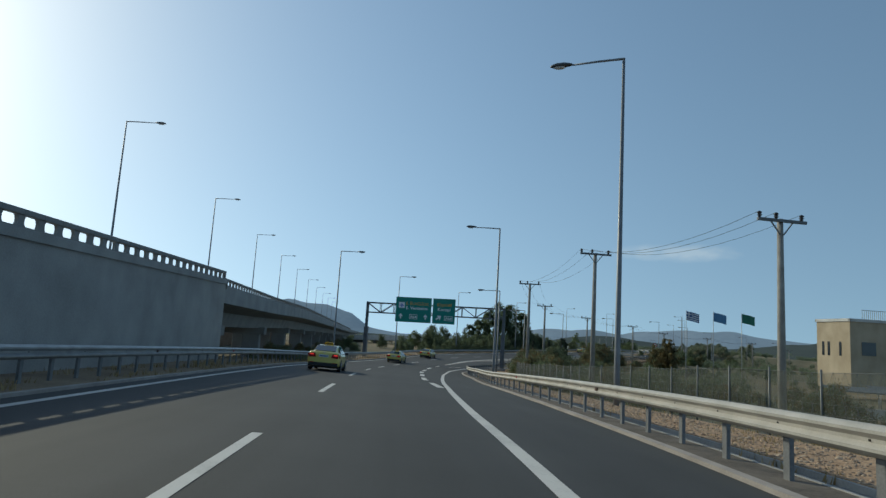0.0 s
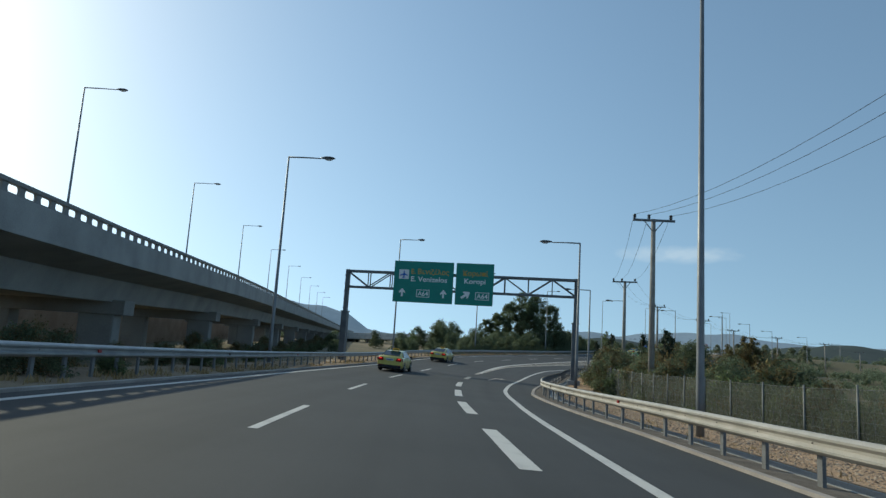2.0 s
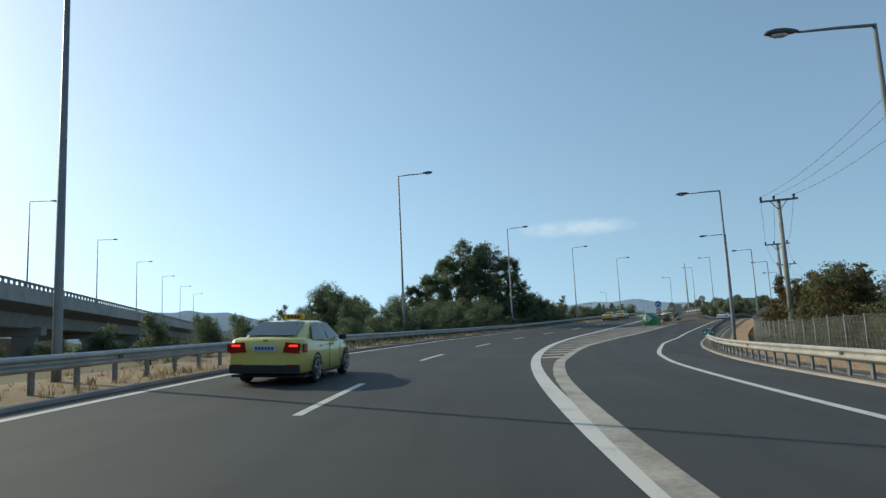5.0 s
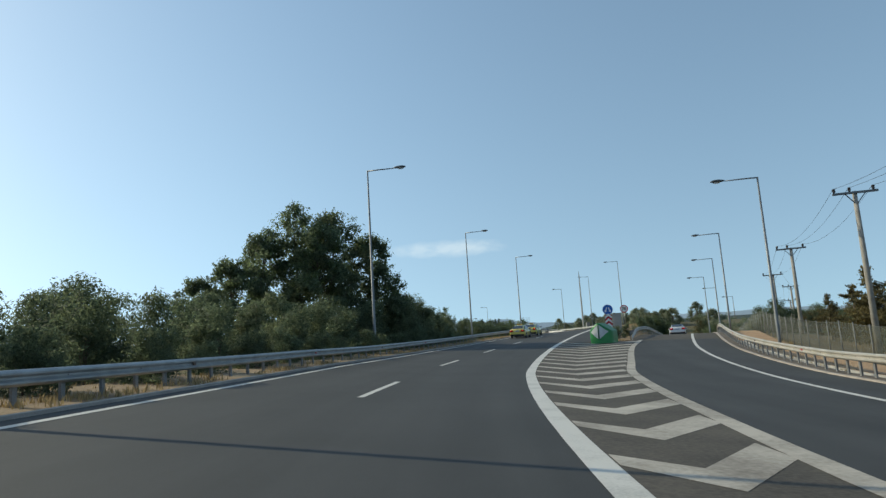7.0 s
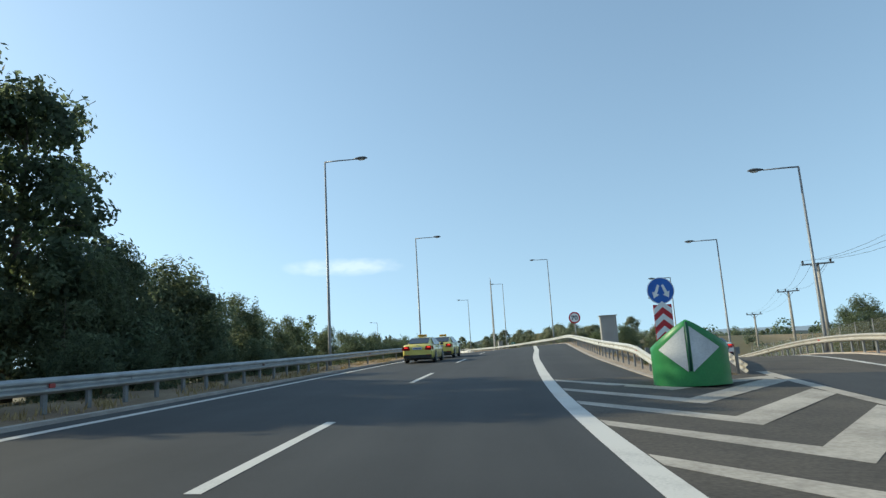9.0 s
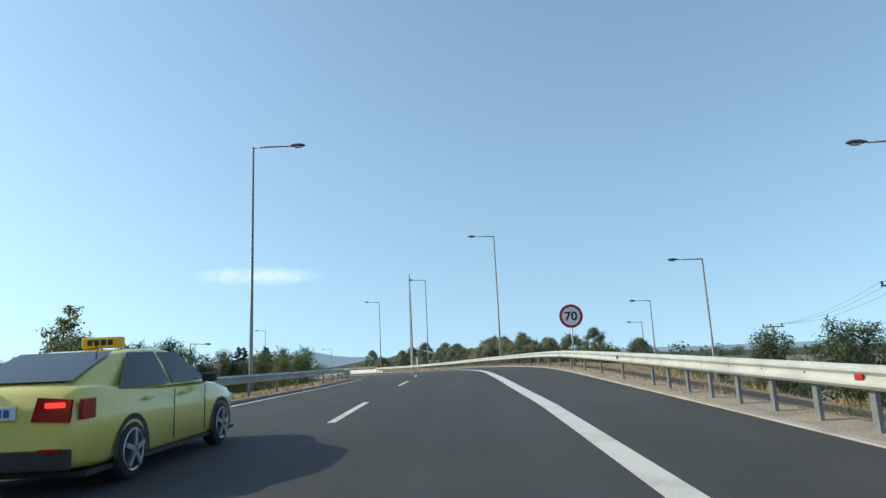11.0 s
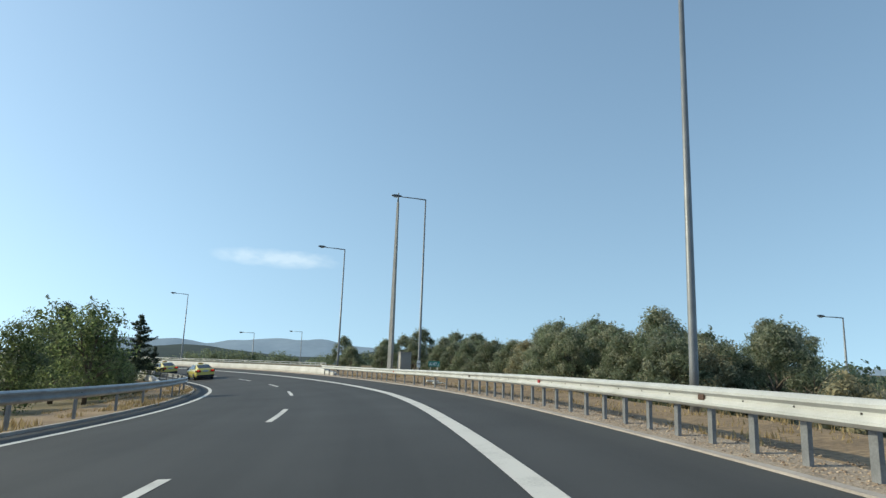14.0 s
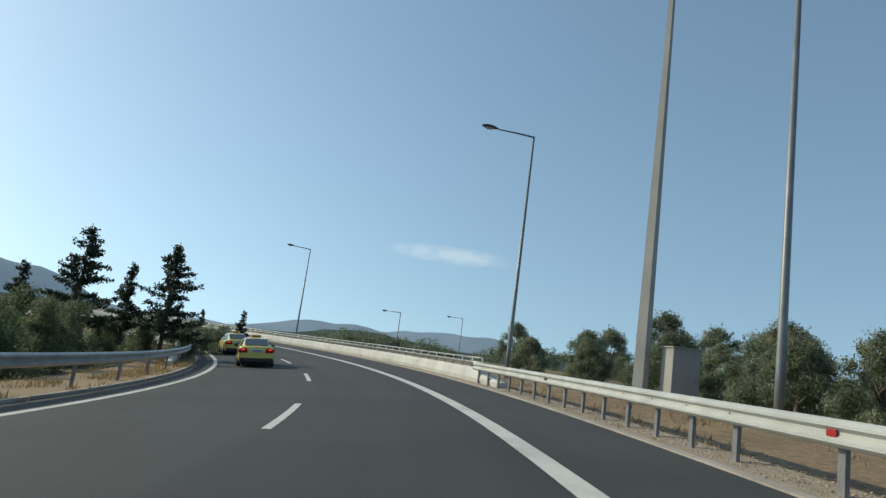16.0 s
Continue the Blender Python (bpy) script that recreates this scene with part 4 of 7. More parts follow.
MESH = textured("fine fence mesh", (0.06, 0.07, 0.055), (0.11, 0.12, 0.095), 0.6, 12, 0.8, 0, 0)
mesh_tr, mesh_mix = MESH.node_tree.nodes.new("ShaderNodeBsdfTransparent"), MESH.node_tree.nodes.new("ShaderNodeMixShader")
mesh_mix.inputs[0].default_value = 0.42
MESH.node_tree.links.new(mesh_tr.outputs[0], mesh_mix.inputs[1]), MESH.node_tree.links.new(MESH.node_tree.nodes["Principled BSDF"].outputs[0], mesh_mix.inputs[2])
MESH.node_tree.links.new(mesh_mix.outputs[0], MESH.node_tree.nodes["Material Output"].inputs[0])
mv = []
for k in range(91):
    q = at_road(12 + 2.5 * k, fence_line(12 + 2.5 * k) + 0.03)
    z = ground_z(q.x, q.y)
    mv += [(q.x, q.y, z + 0.03), (q.x, q.y, z + 2.0)]
part("fine_mesh", mesh_of("fine_mesh", mv, [(2 * k, 2 * k + 2, 2 * k + 3, 2 * k + 1) for k in range(90)], MESH), MESH, fence, "fine see-through wire mesh")


# ---------- crash cushion and signs at the gore ----------
CUSHION_GREEN = textured("green polyethylene", (0.015, 0.16, 0.045), (0.03, 0.24, 0.07), 1.2, 18, 0.42, 0, 0.1, 0.004)
CUSHION_GREY = textured("grey reflective sheet", (0.42, 0.44, 0.46), (0.60, 0.62, 0.63), 1.5, 24, 0.4, 0, 0.05, 0.002)
cushion = thing("crash_cushion", "bulky green plastic crash cushion with grey diamond panels", "crash cushion", at=at_road(188.1, 5.36, 0.0), turn=heading(188) - 15)
cushion.scale = (0.95, 0.92, 0.94)
bm = bmesh.new()
n, rad, deep = 28, 1.02, 1.1
rings = []
for zi in range(9):
    ring = []
    for k in range(n + 1):
        a = math.pi + math.pi * k / n
        x, y = rad * math.cos(a), deep * math.sin(a) * 0.95
        top = 1.78 - 0.72 * abs(x / rad) ** 1.15
        ring.append(bm.verts.new((x * (1.0 if zi > 0 else 1.02), y, top * zi / 8)))
    rings.append(ring)
for r0, r1 in zip(rings, rings[1:]):
    for k in range(n):
        bm.faces.new((r0[k], r0[k + 1], r1[k + 1], r1[k])).smooth = True
back = [[bm.verts.new((v.co.x, 1.3, v.co.z)) for v in r] for r in (rings[0], rings[-1])]
for k in range(n):
    bm.faces.new((rings[-1][k], rings[-1][k + 1], back[1][k + 1], back[1][k]))
    bm.faces.new((back[0][k + 1], back[0][k], back[1][k], back[1][k + 1]))
for j in (0, n):
    bm.faces.new([r[j] for r in rings] + [back[1][j], back[0][j]])
part("shell", bm, CUSHION_GREEN, cushion)


def on_shell(x, z, off):
    a = math.acos(max(min(x / rad, 1), -1))
    return Vector((x * (1 + off), -deep * 0.95 * math.sin(a) - off, z))


for side in (-1, 1):
    bm = bmesh.new()
    rows = []
    for i in range(9):
        x = side * (0.06 + 0.70 * i / 8)
        w = 1 - i / 8
        lo, hi = 1.0 - 0.62 * w, 1.0 + 0.60 * w
        rows.append([bm.verts.new(on_shell(x, lo + (hi - lo) * j / 4, 0.018)) for j in range(5)])
    for r0, r1 in zip(rows, rows[1:]):
        for j in range(4):
            bm.faces.new((r0[j], r1[j], r1[j + 1], r0[j + 1]))
    bmesh.ops.remove_doubles(bm, verts=bm.verts, dist=0.001)
    part("diamond_panel", bm, CUSHION_GREY, cushion, "grey reflective half diamond")
bm = bmesh.new()
tube(bm, [on_shell(0, 0.40, 0.03), on_shell(0, 1.72, 0.03)], 0.035, 8)
part("seam", bm, material("dark green seam", (0.01, 0.07, 0.05), 0.5), cushion)

arrows = thing("pass_either_side_sign", "round blue sign with two white arrows above a chevron board", "traffic sign", at=at_road(193.0, 5.95, 0.12), turn=heading(191))
bm = bmesh.new()
tube(bm, [(0, 0.06, -0.1), (0, 0.06, 2.95)], 0.04, 10)
part("post", bm, GALV, arrows)
bm = bmesh.new()
disc(bm, 0.46, 0.02, (0, 0, 2.62))
face = part("disc", bm, SIGN_BLUE, arrows, "blue round sign plate")
bm = bmesh.new()
disc(bm, 0.46, 0.012, (0, -0.008, 2.62), 40, 0.435)
part("rim", bm, SIGN_WHITE, face)
for side in (-1, 1):
    bm = bmesh.new()
    out = [(0.03, 0.18), (0.10, 0.22), (0.17, 0.06), (0.22, -0.05), (0.29, -0.02), (0.25, -0.25), (0.06, -0.14), (0.13, -0.10), (0.08, 0.03)]
    plate(bm, [(side * a, 2.62 + b) for a, b in (out if side > 0 else out[::-1])], -0.022, 0.008)
    part("arrow", bm, SIGN_WHITE, face)
bm = bmesh.new()
box(bm, (0.62, 0.02, 1.25), (0, 0, 1.52))
chev = part("chevron_board", bm, SIGN_RED, arrows, "red board with pale chevrons")
for k in range(3):
    z = 1.02 + k * 0.42
    bm = bmesh.new()
    plate(bm, [(-0.3, z - 0.06), (0, z + 0.20), (0.3, z - 0.06), (0.3, z + 0.14), (0, z + 0.40), (-0.3, z + 0.14)][::1], -0.02, 0.008)
    part("chevron", bm, SIGN_WHITE, chev)

seventy = thing("speed_limit_sign", "round red-rimmed seventy speed limit sign on a post", "traffic sign", at=at_road(241.8, 6.0, -0.36), turn=heading(241))
bm = bmesh.new()
tube(bm, [(0, 0.06, -0.2), (0, 0.06, 3.45)], 0.045, 10)
part("post", bm, GALV, seventy)
bm = bmesh.new()
disc(bm, 0.625, 0.02, (0, 0, 3.0))
face = part("disc", bm, SIGN_WHITE, seventy, "white round sign plate")
bm = bmesh.new()
disc(bm, 0.63, 0.014, (0, -0.012, 3.0), 48, 0.485)
part("red_rim", bm, SIGN_RED, face)
lettering("number", "70", 0.66, (-0.335, -0.014, 2.775), face, SIGN_BLACK, 0.67, 0.016)
bm = bmesh.new()
for z in (2.8, 3.2):
    box(bm, (0.2, 0.04, 0.05), (0, 0.03, z))
part("clamp", bm, GALV, seventy)

# cabinets
def cabinet(x, y, z, size, turn, label):
    c = thing("roadside_cabinet", label, "cabinet", at=(x, y, z), turn=turn)
    bm = bmesh.new()
    box(bm, size, (0, 0, size[2] / 2 + 0.1), bevel=0.02)
    part("body", bm, CONCRETE, c)
    bm = bmesh.new()
    box(bm, (size[0] + 0.1, size[1] + 0.1, 0.05), (0, 0, size[2] + 0.12), bevel=0.01)
    part("roof", bm, CONCRETE, c)
    bm = bmesh.new()
    box(bm, (size[0] * 0.8, 0.02, size[2] * 0.8), (0, -size[1] / 2 - 0.01, size[2] / 2 + 0.1), bevel=0.005)
    door = part("door", bm, CONCRETE, c)
    bm = bmesh.new()
    box(bm, (0.03, 0.04, 0.14), (size[0] * 0.3, -size[1] / 2 - 0.04, size[2] * 0.55))
    part("handle", bm, GALV, door)
    bm = bmesh.new()
    box(bm, (size[0] + 0.2, size[1] + 0.2, 0.9), (0, 0, -0.35))
    part("plinth", bm, CONCRETE, c)
    return c


q = at_road(210.5, 6.3)
cabinet(q.x, q.y, q.z - 0.16, (0.95, 0.6, 2.2), heading(210), "grey roadside cabinet behind the guard rail")
cabinet(109.4, 287.0, 0.85, (1.0, 0.8, 2.1), -12, "grey concrete cabinet beside the tall mast")

mast = thing("tall_mast", "tall tapered concrete mast beside the motorway", "mast", at=(108.5, 287.9, 0.4), turn=-20)
bm = bmesh.new()
tube(bm, [(0, 0, -0.5), (0, 0, 7), (0, 0, 16.3)], [0.29, 0.22, 0.12], 4)
part("shaft", bm, CONCRETE, mast)
bm = bmesh.new()
tube(bm, [(0, 0, 16.3), (0, 0, 17.2)], [0.08, 0.06], 8)
part("finial", bm, GALV, mast)
bm = bmesh.new()
box(bm, (1.0, 1.0, 0.5), (0, 0, 0.0), bevel=0.04)
part("footing", bm, CONCRETE, mast)

for s, d, size, tn in ((297.6, 6.4, (0.7, 0.35, 0.12), 12), (300.4, 6.9, (0.8, 0.4, 0.13), -8)):
    q = at_road(s, d)
    slab = thing("concrete_slab", "broken pale concrete slab lying behind the rail", "slab", "concrete slabs", at=(q.x, q.y, q.z - 0.04), turn=heading(s) + tn)
    bm = bmesh.new()
    box(bm, size, (0, 0, size[2] / 2), (3, 2, 0), 0.03)
    part("block", bm, CONCRETE_LIGHT, slab)

a47 = thing("route_marker_sign", "small green route sign with white lettering behind the rail", "traffic sign", at=at_road(296.5, 5.75, -0.2), turn=heading(297) - 8)
a47.matrix_basis = a47.matrix_basis @ Matrix.Translation((0, 0, 0.47)) @ Matrix.Diagonal((0.66, 0.66, 0.66, 1))
bm = bmesh.new()
for x in (-0.3, 0.3):
    tube(bm, [(x, 0.04, -1.2), (x, 0.04, 1.55)], 0.03, 8)
part("post", bm, GALV, a47)
bm = bmesh.new()
box(bm, (0.98, 0.02, 0.46), (0, 0, 1.35), bevel=0.008)
plate_ob = part("plate", bm, SIGN_GREEN, a47)
lettering("route_letter", "A", 0.40, (-0.44, -0.014, 1.21), plate_ob, SIGN_WHITE, 0.24, 0.008)
lettering("route_number", "47", 0.40, (-0.12, -0.014, 1.21), plate_ob, SIGN_WHITE, 0.38, 0.008)
lettering("route_decimal", ",5", 0.26, (0.29, -0.014, 1.21), plate_ob, SIGN_WHITE, 0.16, 0.006)
bm = bmesh.new()
box(bm, (0.015, 0.008, 0.46), (-0.165, -0.012, 1.35))
part("divider", bm, SIGN_WHITE, plate_ob)

mini = thing("exit_route_sign", "small green route sign with white lettering behind the ramp rail", "traffic sign", at=at_road(144.8, 12.0, 0.1), turn=heading(145) - 4)
mini.matrix_basis = mini.matrix_basis @ Matrix.Diagonal((0.78, 0.78, 0.78, 1))
bm = bmesh.new()
for x in (-0.3, 0.3):
    tube(bm, [(x, 0.04, -0.6), (x, 0.04, 1.1)], 0.03, 8)
part("post", bm, GALV, mini)
bm = bmesh.new()
box(bm, (1.0, 0.02, 0.48), (0, 0, 1.1), bevel=0.008)
plate_ob = part("plate", bm, SIGN_GREEN, mini)
lettering("route_letter", "A", 0.38, (-0.42, -0.014, 0.97), plate_ob, SIGN_WHITE, 0.24, 0.008)
lettering("route_number", "47", 0.38, (-0.10, -0.014, 0.97), plate_ob, SIGN_WHITE, 0.38, 0.008)
bm = bmesh.new()
box(bm, (0.09, 0.01, 0.17), (0.37, -0.014, 1.06))
part("lettering_bar", bm, SIGN_WHITE, plate_ob)

small_arrow = thing("arrow_sign", "small white plate with a black arrow behind the rail", "traffic sign", at=at_road(299.8, 5.75, -0.05), turn=heading(300) - 5)
bm = bmesh.new()
tube(bm, [(0, 0.04, -0.3), (0, 0.04, 1.2)], 0.025, 8)
part("post", bm, GALV, small_arrow)
bm = bmesh.new()
box(bm, (0.22, 0.02, 0.42), (0, 0, 1.2), bevel=0.006)
plate_ob = part("plate", bm, SIGN_WHITE, small_arrow)
bm = bmesh.new()
plate(bm, [(-0.09, 1.21), (-0.04, 1.26), (-0.04, 1.23), (0.04, 1.23), (0.04, 1.26), (0.09, 1.21), (0.04, 1.16), (0.04, 1.19), (-0.04, 1.19), (-0.04, 1.16)], -0.018, 0.006)
part("arrow", bm, SIGN_BLACK, plate_ob)
copy_thing(small_arrow, pose(*at_road(147.9, 12.4, -0.2), 0, 0, heading(148) - 5))

# ---------- bridge parapets at the far bend ----------
def parapet_line(name, label, line_of, s0, s1, side, high):
    wall = thing(name, label, "bridge parapet")
    prof = [(0.0, 0.0), (-0.06 * side, 0.2), (-0.02 * side, 0.5), (0.05 * side, high), (0.3 * side, high), (0.32 * side, -0.8), (0.0, -0.8)]
    verts, faces = [], []
    n = int((s1 - s0) / 2)
    for i in range(n + 1):
        s = s0 + (s1 - s0) * i / n
        ramp = min(1, 0.35 + (s - s0) / 6)
        for x, z in prof:
            verts.append(at_road(s, line_of(s) + x, z * (ramp if z > 0.3 else 1)))
    w = len(prof)
    for i in range(n):
        for k in range(w):
            a, b = i * w + k, i * w + (k + 1) % w
            faces.append((a, b, b + w, a + w))
    faces += [tuple(range(w)), tuple(range(n * w, n * w + w))]
    part("wall", mesh_of("wall", verts, faces, CONCRETE_LIGHT), CONCRETE_LIGHT, wall, "pale concrete parapet wall")
    bm = bmesh.new()
    for z in (high + 0.22, high + 0.42):
        tube(bm, [at_road(s0 + 3 + (s1 - s0 - 3) * i / n, line_of(s0 + 3 + (s1 - s0 - 3) * i / n) + 0.17 * side, z) for i in range(n + 1)], 0.045, 6)
    part("hand_rail", bm, GALV, wall)
    s = s0 + 3
    while s < s1:
        bm = bmesh.new()
        q = at_road(s, line_of(s) + 0.17 * side)
        tube(bm, [(q.x, q.y, q.z + high - 0.05), (q.x, q.y, q.z + high + 0.44)], 0.035, 6)
        part("baluster", bm, GALV, wall)
        s += 1.5
    return wall


parapet_line("bridge_parapet", "pale concrete bridge parapet topped by a steel rail", lambda s: 5.0, 319, S_END - 3, 1, 0.62)
parapet_line("bridge_parapet", "pale concrete bridge parapet on the inner bend", lambda s: -8.15, 330, S_END - 3, -1, 0.62)


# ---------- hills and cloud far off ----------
# Distance haze is put into the hills as bluish colour and a blue emission.
def ridge_material(name, colour, haze_glow, strength):
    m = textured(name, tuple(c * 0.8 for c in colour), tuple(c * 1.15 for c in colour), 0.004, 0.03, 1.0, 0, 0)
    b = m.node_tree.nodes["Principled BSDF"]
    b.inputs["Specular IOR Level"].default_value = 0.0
    b.inputs["Emission Color"].default_value = (*haze_glow, 1)
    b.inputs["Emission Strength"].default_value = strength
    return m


def ridge(name, label, radius, profile, mat, seed, rough):
    """A chain of hills round the place: height by azimuth, degrees to the left of +y."""
    az, el = [a for a, _ in profile], [e for _, e in profile]
    verts, faces = [], []
    steps, rows = 420, 7
    for i in range(steps + 1):
        a = az[0] + (az[-1] - az[0]) * i / steps
        e = float(np.interp(-a, [-q for q in az], el))
        top = math.tan(radians(e)) * radius * (1 + rough * noise.fractal((a / 5.0, seed, 0), 1.0, 2.0, 5))
        for k in range(rows):
            f = k / (rows - 1)
            r = radius + 500 * f
            wob = 1 + 0.10 * noise.noise((a / 2.0, k * 0.7, seed)) * f
            verts.append((40 - math.sin(radians(a)) * r, 150 + math.cos(radians(a)) * r, -6 + (top + 6) * math.sin(f * math.pi / 2) * wob))
    for i in range(steps):
        for k in range(rows - 1):
            a = i * rows + k
            faces.append((a, a + rows, a + rows + 1, a + 1))
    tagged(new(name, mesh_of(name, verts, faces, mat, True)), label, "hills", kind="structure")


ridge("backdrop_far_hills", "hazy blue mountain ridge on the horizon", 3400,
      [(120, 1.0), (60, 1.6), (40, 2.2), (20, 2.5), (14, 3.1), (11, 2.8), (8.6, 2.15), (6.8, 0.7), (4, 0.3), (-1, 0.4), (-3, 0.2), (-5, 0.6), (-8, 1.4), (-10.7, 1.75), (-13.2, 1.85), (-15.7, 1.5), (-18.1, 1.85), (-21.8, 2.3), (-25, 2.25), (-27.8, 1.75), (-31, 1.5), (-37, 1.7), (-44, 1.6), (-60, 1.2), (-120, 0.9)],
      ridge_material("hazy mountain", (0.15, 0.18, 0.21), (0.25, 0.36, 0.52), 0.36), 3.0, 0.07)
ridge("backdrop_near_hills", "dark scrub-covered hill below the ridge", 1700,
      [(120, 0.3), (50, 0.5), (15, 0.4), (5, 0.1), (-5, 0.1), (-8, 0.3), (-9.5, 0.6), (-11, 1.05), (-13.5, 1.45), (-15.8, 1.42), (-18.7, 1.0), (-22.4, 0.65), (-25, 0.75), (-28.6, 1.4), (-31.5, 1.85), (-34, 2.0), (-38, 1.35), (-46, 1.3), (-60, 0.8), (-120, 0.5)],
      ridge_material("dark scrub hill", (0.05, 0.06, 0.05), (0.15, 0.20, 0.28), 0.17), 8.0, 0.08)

# The cloud's sunlit brightness is put in as emission, mixed with transparency.
CLOUD = bpy.data.materials.new("thin cloud")
CLOUD.use_nodes = True
cn, cl = CLOUD.node_tree.nodes, CLOUD.node_tree.links
cn.remove(cn["Principled BSDF"])
c_em, c_tr, c_mix = cn.new("ShaderNodeEmission"), cn.new("ShaderNodeBsdfTransparent"), cn.new("ShaderNodeMixShader")
c_em.inputs[0].default_value, c_em.inputs[1].default_value = (0.88, 0.91, 1.0, 1), 1.15
c_co, c_no, c_ra, c_mu = cn.new("ShaderNodeTexCoord"), cn.new("ShaderNodeTexNoise"), cn.new("ShaderNodeValToRGB"), cn.new("ShaderNodeMath")
c_map = cn.new("ShaderNodeMapping")
c_map.inputs["Scale"].default_value = (4.2, 1.0, 1.3)
cl.new(c_co.outputs["Generated"], c_map.inputs[0])
cl.new(c_map.outputs[0], c_no.inputs["Vector"])
c_no.inputs["Scale"].default_value, c_no.inputs["Detail"].default_value = 2.6, 8
c_gr = cn.new("ShaderNodeTexGradient")
c_gr.gradient_type = "SPHERICAL"
c_m2 = cn.new("ShaderNodeMapping")
c_m2.inputs["Location"].default_value, c_m2.inputs["Scale"].default_value = (-1.0, 0, -1.0), (2.0, 0.0, 2.0)
cl.new(c_co.outputs["Generated"], c_m2.inputs[0])
cl.new(c_m2.outputs[0], c_gr.inputs[0])
c_mu.operation = "MULTIPLY"
cl.new(c_gr.outputs["Fac"], c_mu.inputs[0]), cl.new(c_no.outputs["Fac"], c_mu.inputs[1])
cl.new(c_mu.outputs[0], c_ra.inputs[0])
c_ra.color_ramp.elements[0].position, c_ra.color_ramp.elements[1].position = 0.10, 0.42
c_ra.color_ramp.elements[1].color = (0.29, 0.29, 0.29, 1)
cl.new(c_ra.outputs[0], c_mix.inputs[0]), cl.new(c_tr.outputs[0], c_mix.inputs[1]), cl.new(c_em.outputs[0], c_mix.inputs[2])
cl.new(c_mix.outputs[0], cn["Material Output"].inputs[0])
cv = []
for i in range(13):
    a = radians(-28.0 + 15.0 * i / 12)
    for e in (7.5, 9.2):
        r = 4000
        cv.append((40 - math.sin(a) * r, 150 + math.cos(a) * r, math.tan(radians(e + 0.5 * i / 12)) * r))
cloud = tagged(new("backdrop_cloud", mesh_of("backdrop_cloud", cv, [(2 * i, 2 * i + 2, 2 * i + 3, 2 * i + 1) for i in range(12)], CLOUD)), "thin pale cloud streak low in the sky", "cloud", kind="structure")
cloud.visible_shadow = False


# ---------- plants ----------
def leaf_material(name, dark, light, through=0.35):
    m = bpy.data.materials.new(name)
    m.use_nodes = True
    n, l = m.node_tree.nodes, m.node_tree.links
    b = n["Principled BSDF"]
    geo, ramp, info, hsv, rng = n.new("ShaderNodeNewGeometry"), n.new("ShaderNodeValToRGB"), n.new("ShaderNodeObjectInfo"), n.new("ShaderNodeHueSaturation"), n.new("ShaderNodeMapRange")
    ramp.color_ramp.elements[0].color, ramp.color_ramp.elements[1].color = (*dark, 1), (*light, 1)
    l.new(geo.outputs["Random Per Island"], ramp.inputs[0])
    rng.inputs[3].default_value, rng.inputs[4].default_value = 0.8, 1.2
    l.new(info.outputs["Random"], rng.inputs[0]), l.new(rng.outputs[0], hsv.inputs["Value"]), l.new(ramp.outputs[0], hsv.inputs["Color"])
    l.new(hsv.outputs[0], b.inputs["Base Color"])
    b.inputs["Roughness"].default_value = 0.55
    b.inputs["Specular IOR Level"].default_value = 0.35
    tr, mix = n.new("ShaderNodeBsdfTranslucent"), n.new("ShaderNodeMixShader")
    l.new(hsv.outputs[0], tr.inputs[0])
    mix.inputs[0].default_value = through
    l.new(b.outputs[0], mix.inputs[1]), l.new(tr.outputs[0], mix.inputs[2]), l.new(mix.outputs[0], n["Material Output"].inputs[0])
    return m


LEAF_DARK = leaf_material("dark leaf", (0.090, 0.126, 0.080), (0.205, 0.25, 0.15), 0.8)
LEAF_OLIVE = leaf_material("olive leaf", (0.115, 0.145, 0.085), (0.265, 0.31, 0.195), 0.62)
LEAF_BUSH = leaf_material("oleander leaf", (0.076, 0.102, 0.056), (0.20, 0.235, 0.13), 0.6)
LEAF_PALE = leaf_material("pale olive leaf", (0.19, 0.20, 0.125), (0.38, 0.385, 0.27), 0.5)
LEAF_FRESH = leaf_material("fresh leaf", (0.09, 0.13, 0.055), (0.23, 0.28, 0.13), 0.75)
LEAF_TAN = leaf_material("pale yellowing leaf", (0.25, 0.215, 0.12), (0.46, 0.41, 0.25), 0.5)
LEAF_DRY = leaf_material("dry brown leaf", (0.094, 0.073, 0.033), (0.235, 0.181, 0.081), 0.6)
NEEDLE = leaf_material("dark needle", (0.026, 0.042, 0.027), (0.070, 0.092, 0.055), 0.35)
BARK = textured("bark", (0.07, 0.055, 0.04), (0.16, 0.13, 0.10), 3, 30, 0.9, 0, 0.5, 0.02)
STRAW = leaf_material("straw", (0.22, 0.155, 0.07), (0.44, 0.33, 0.17), 0.3)


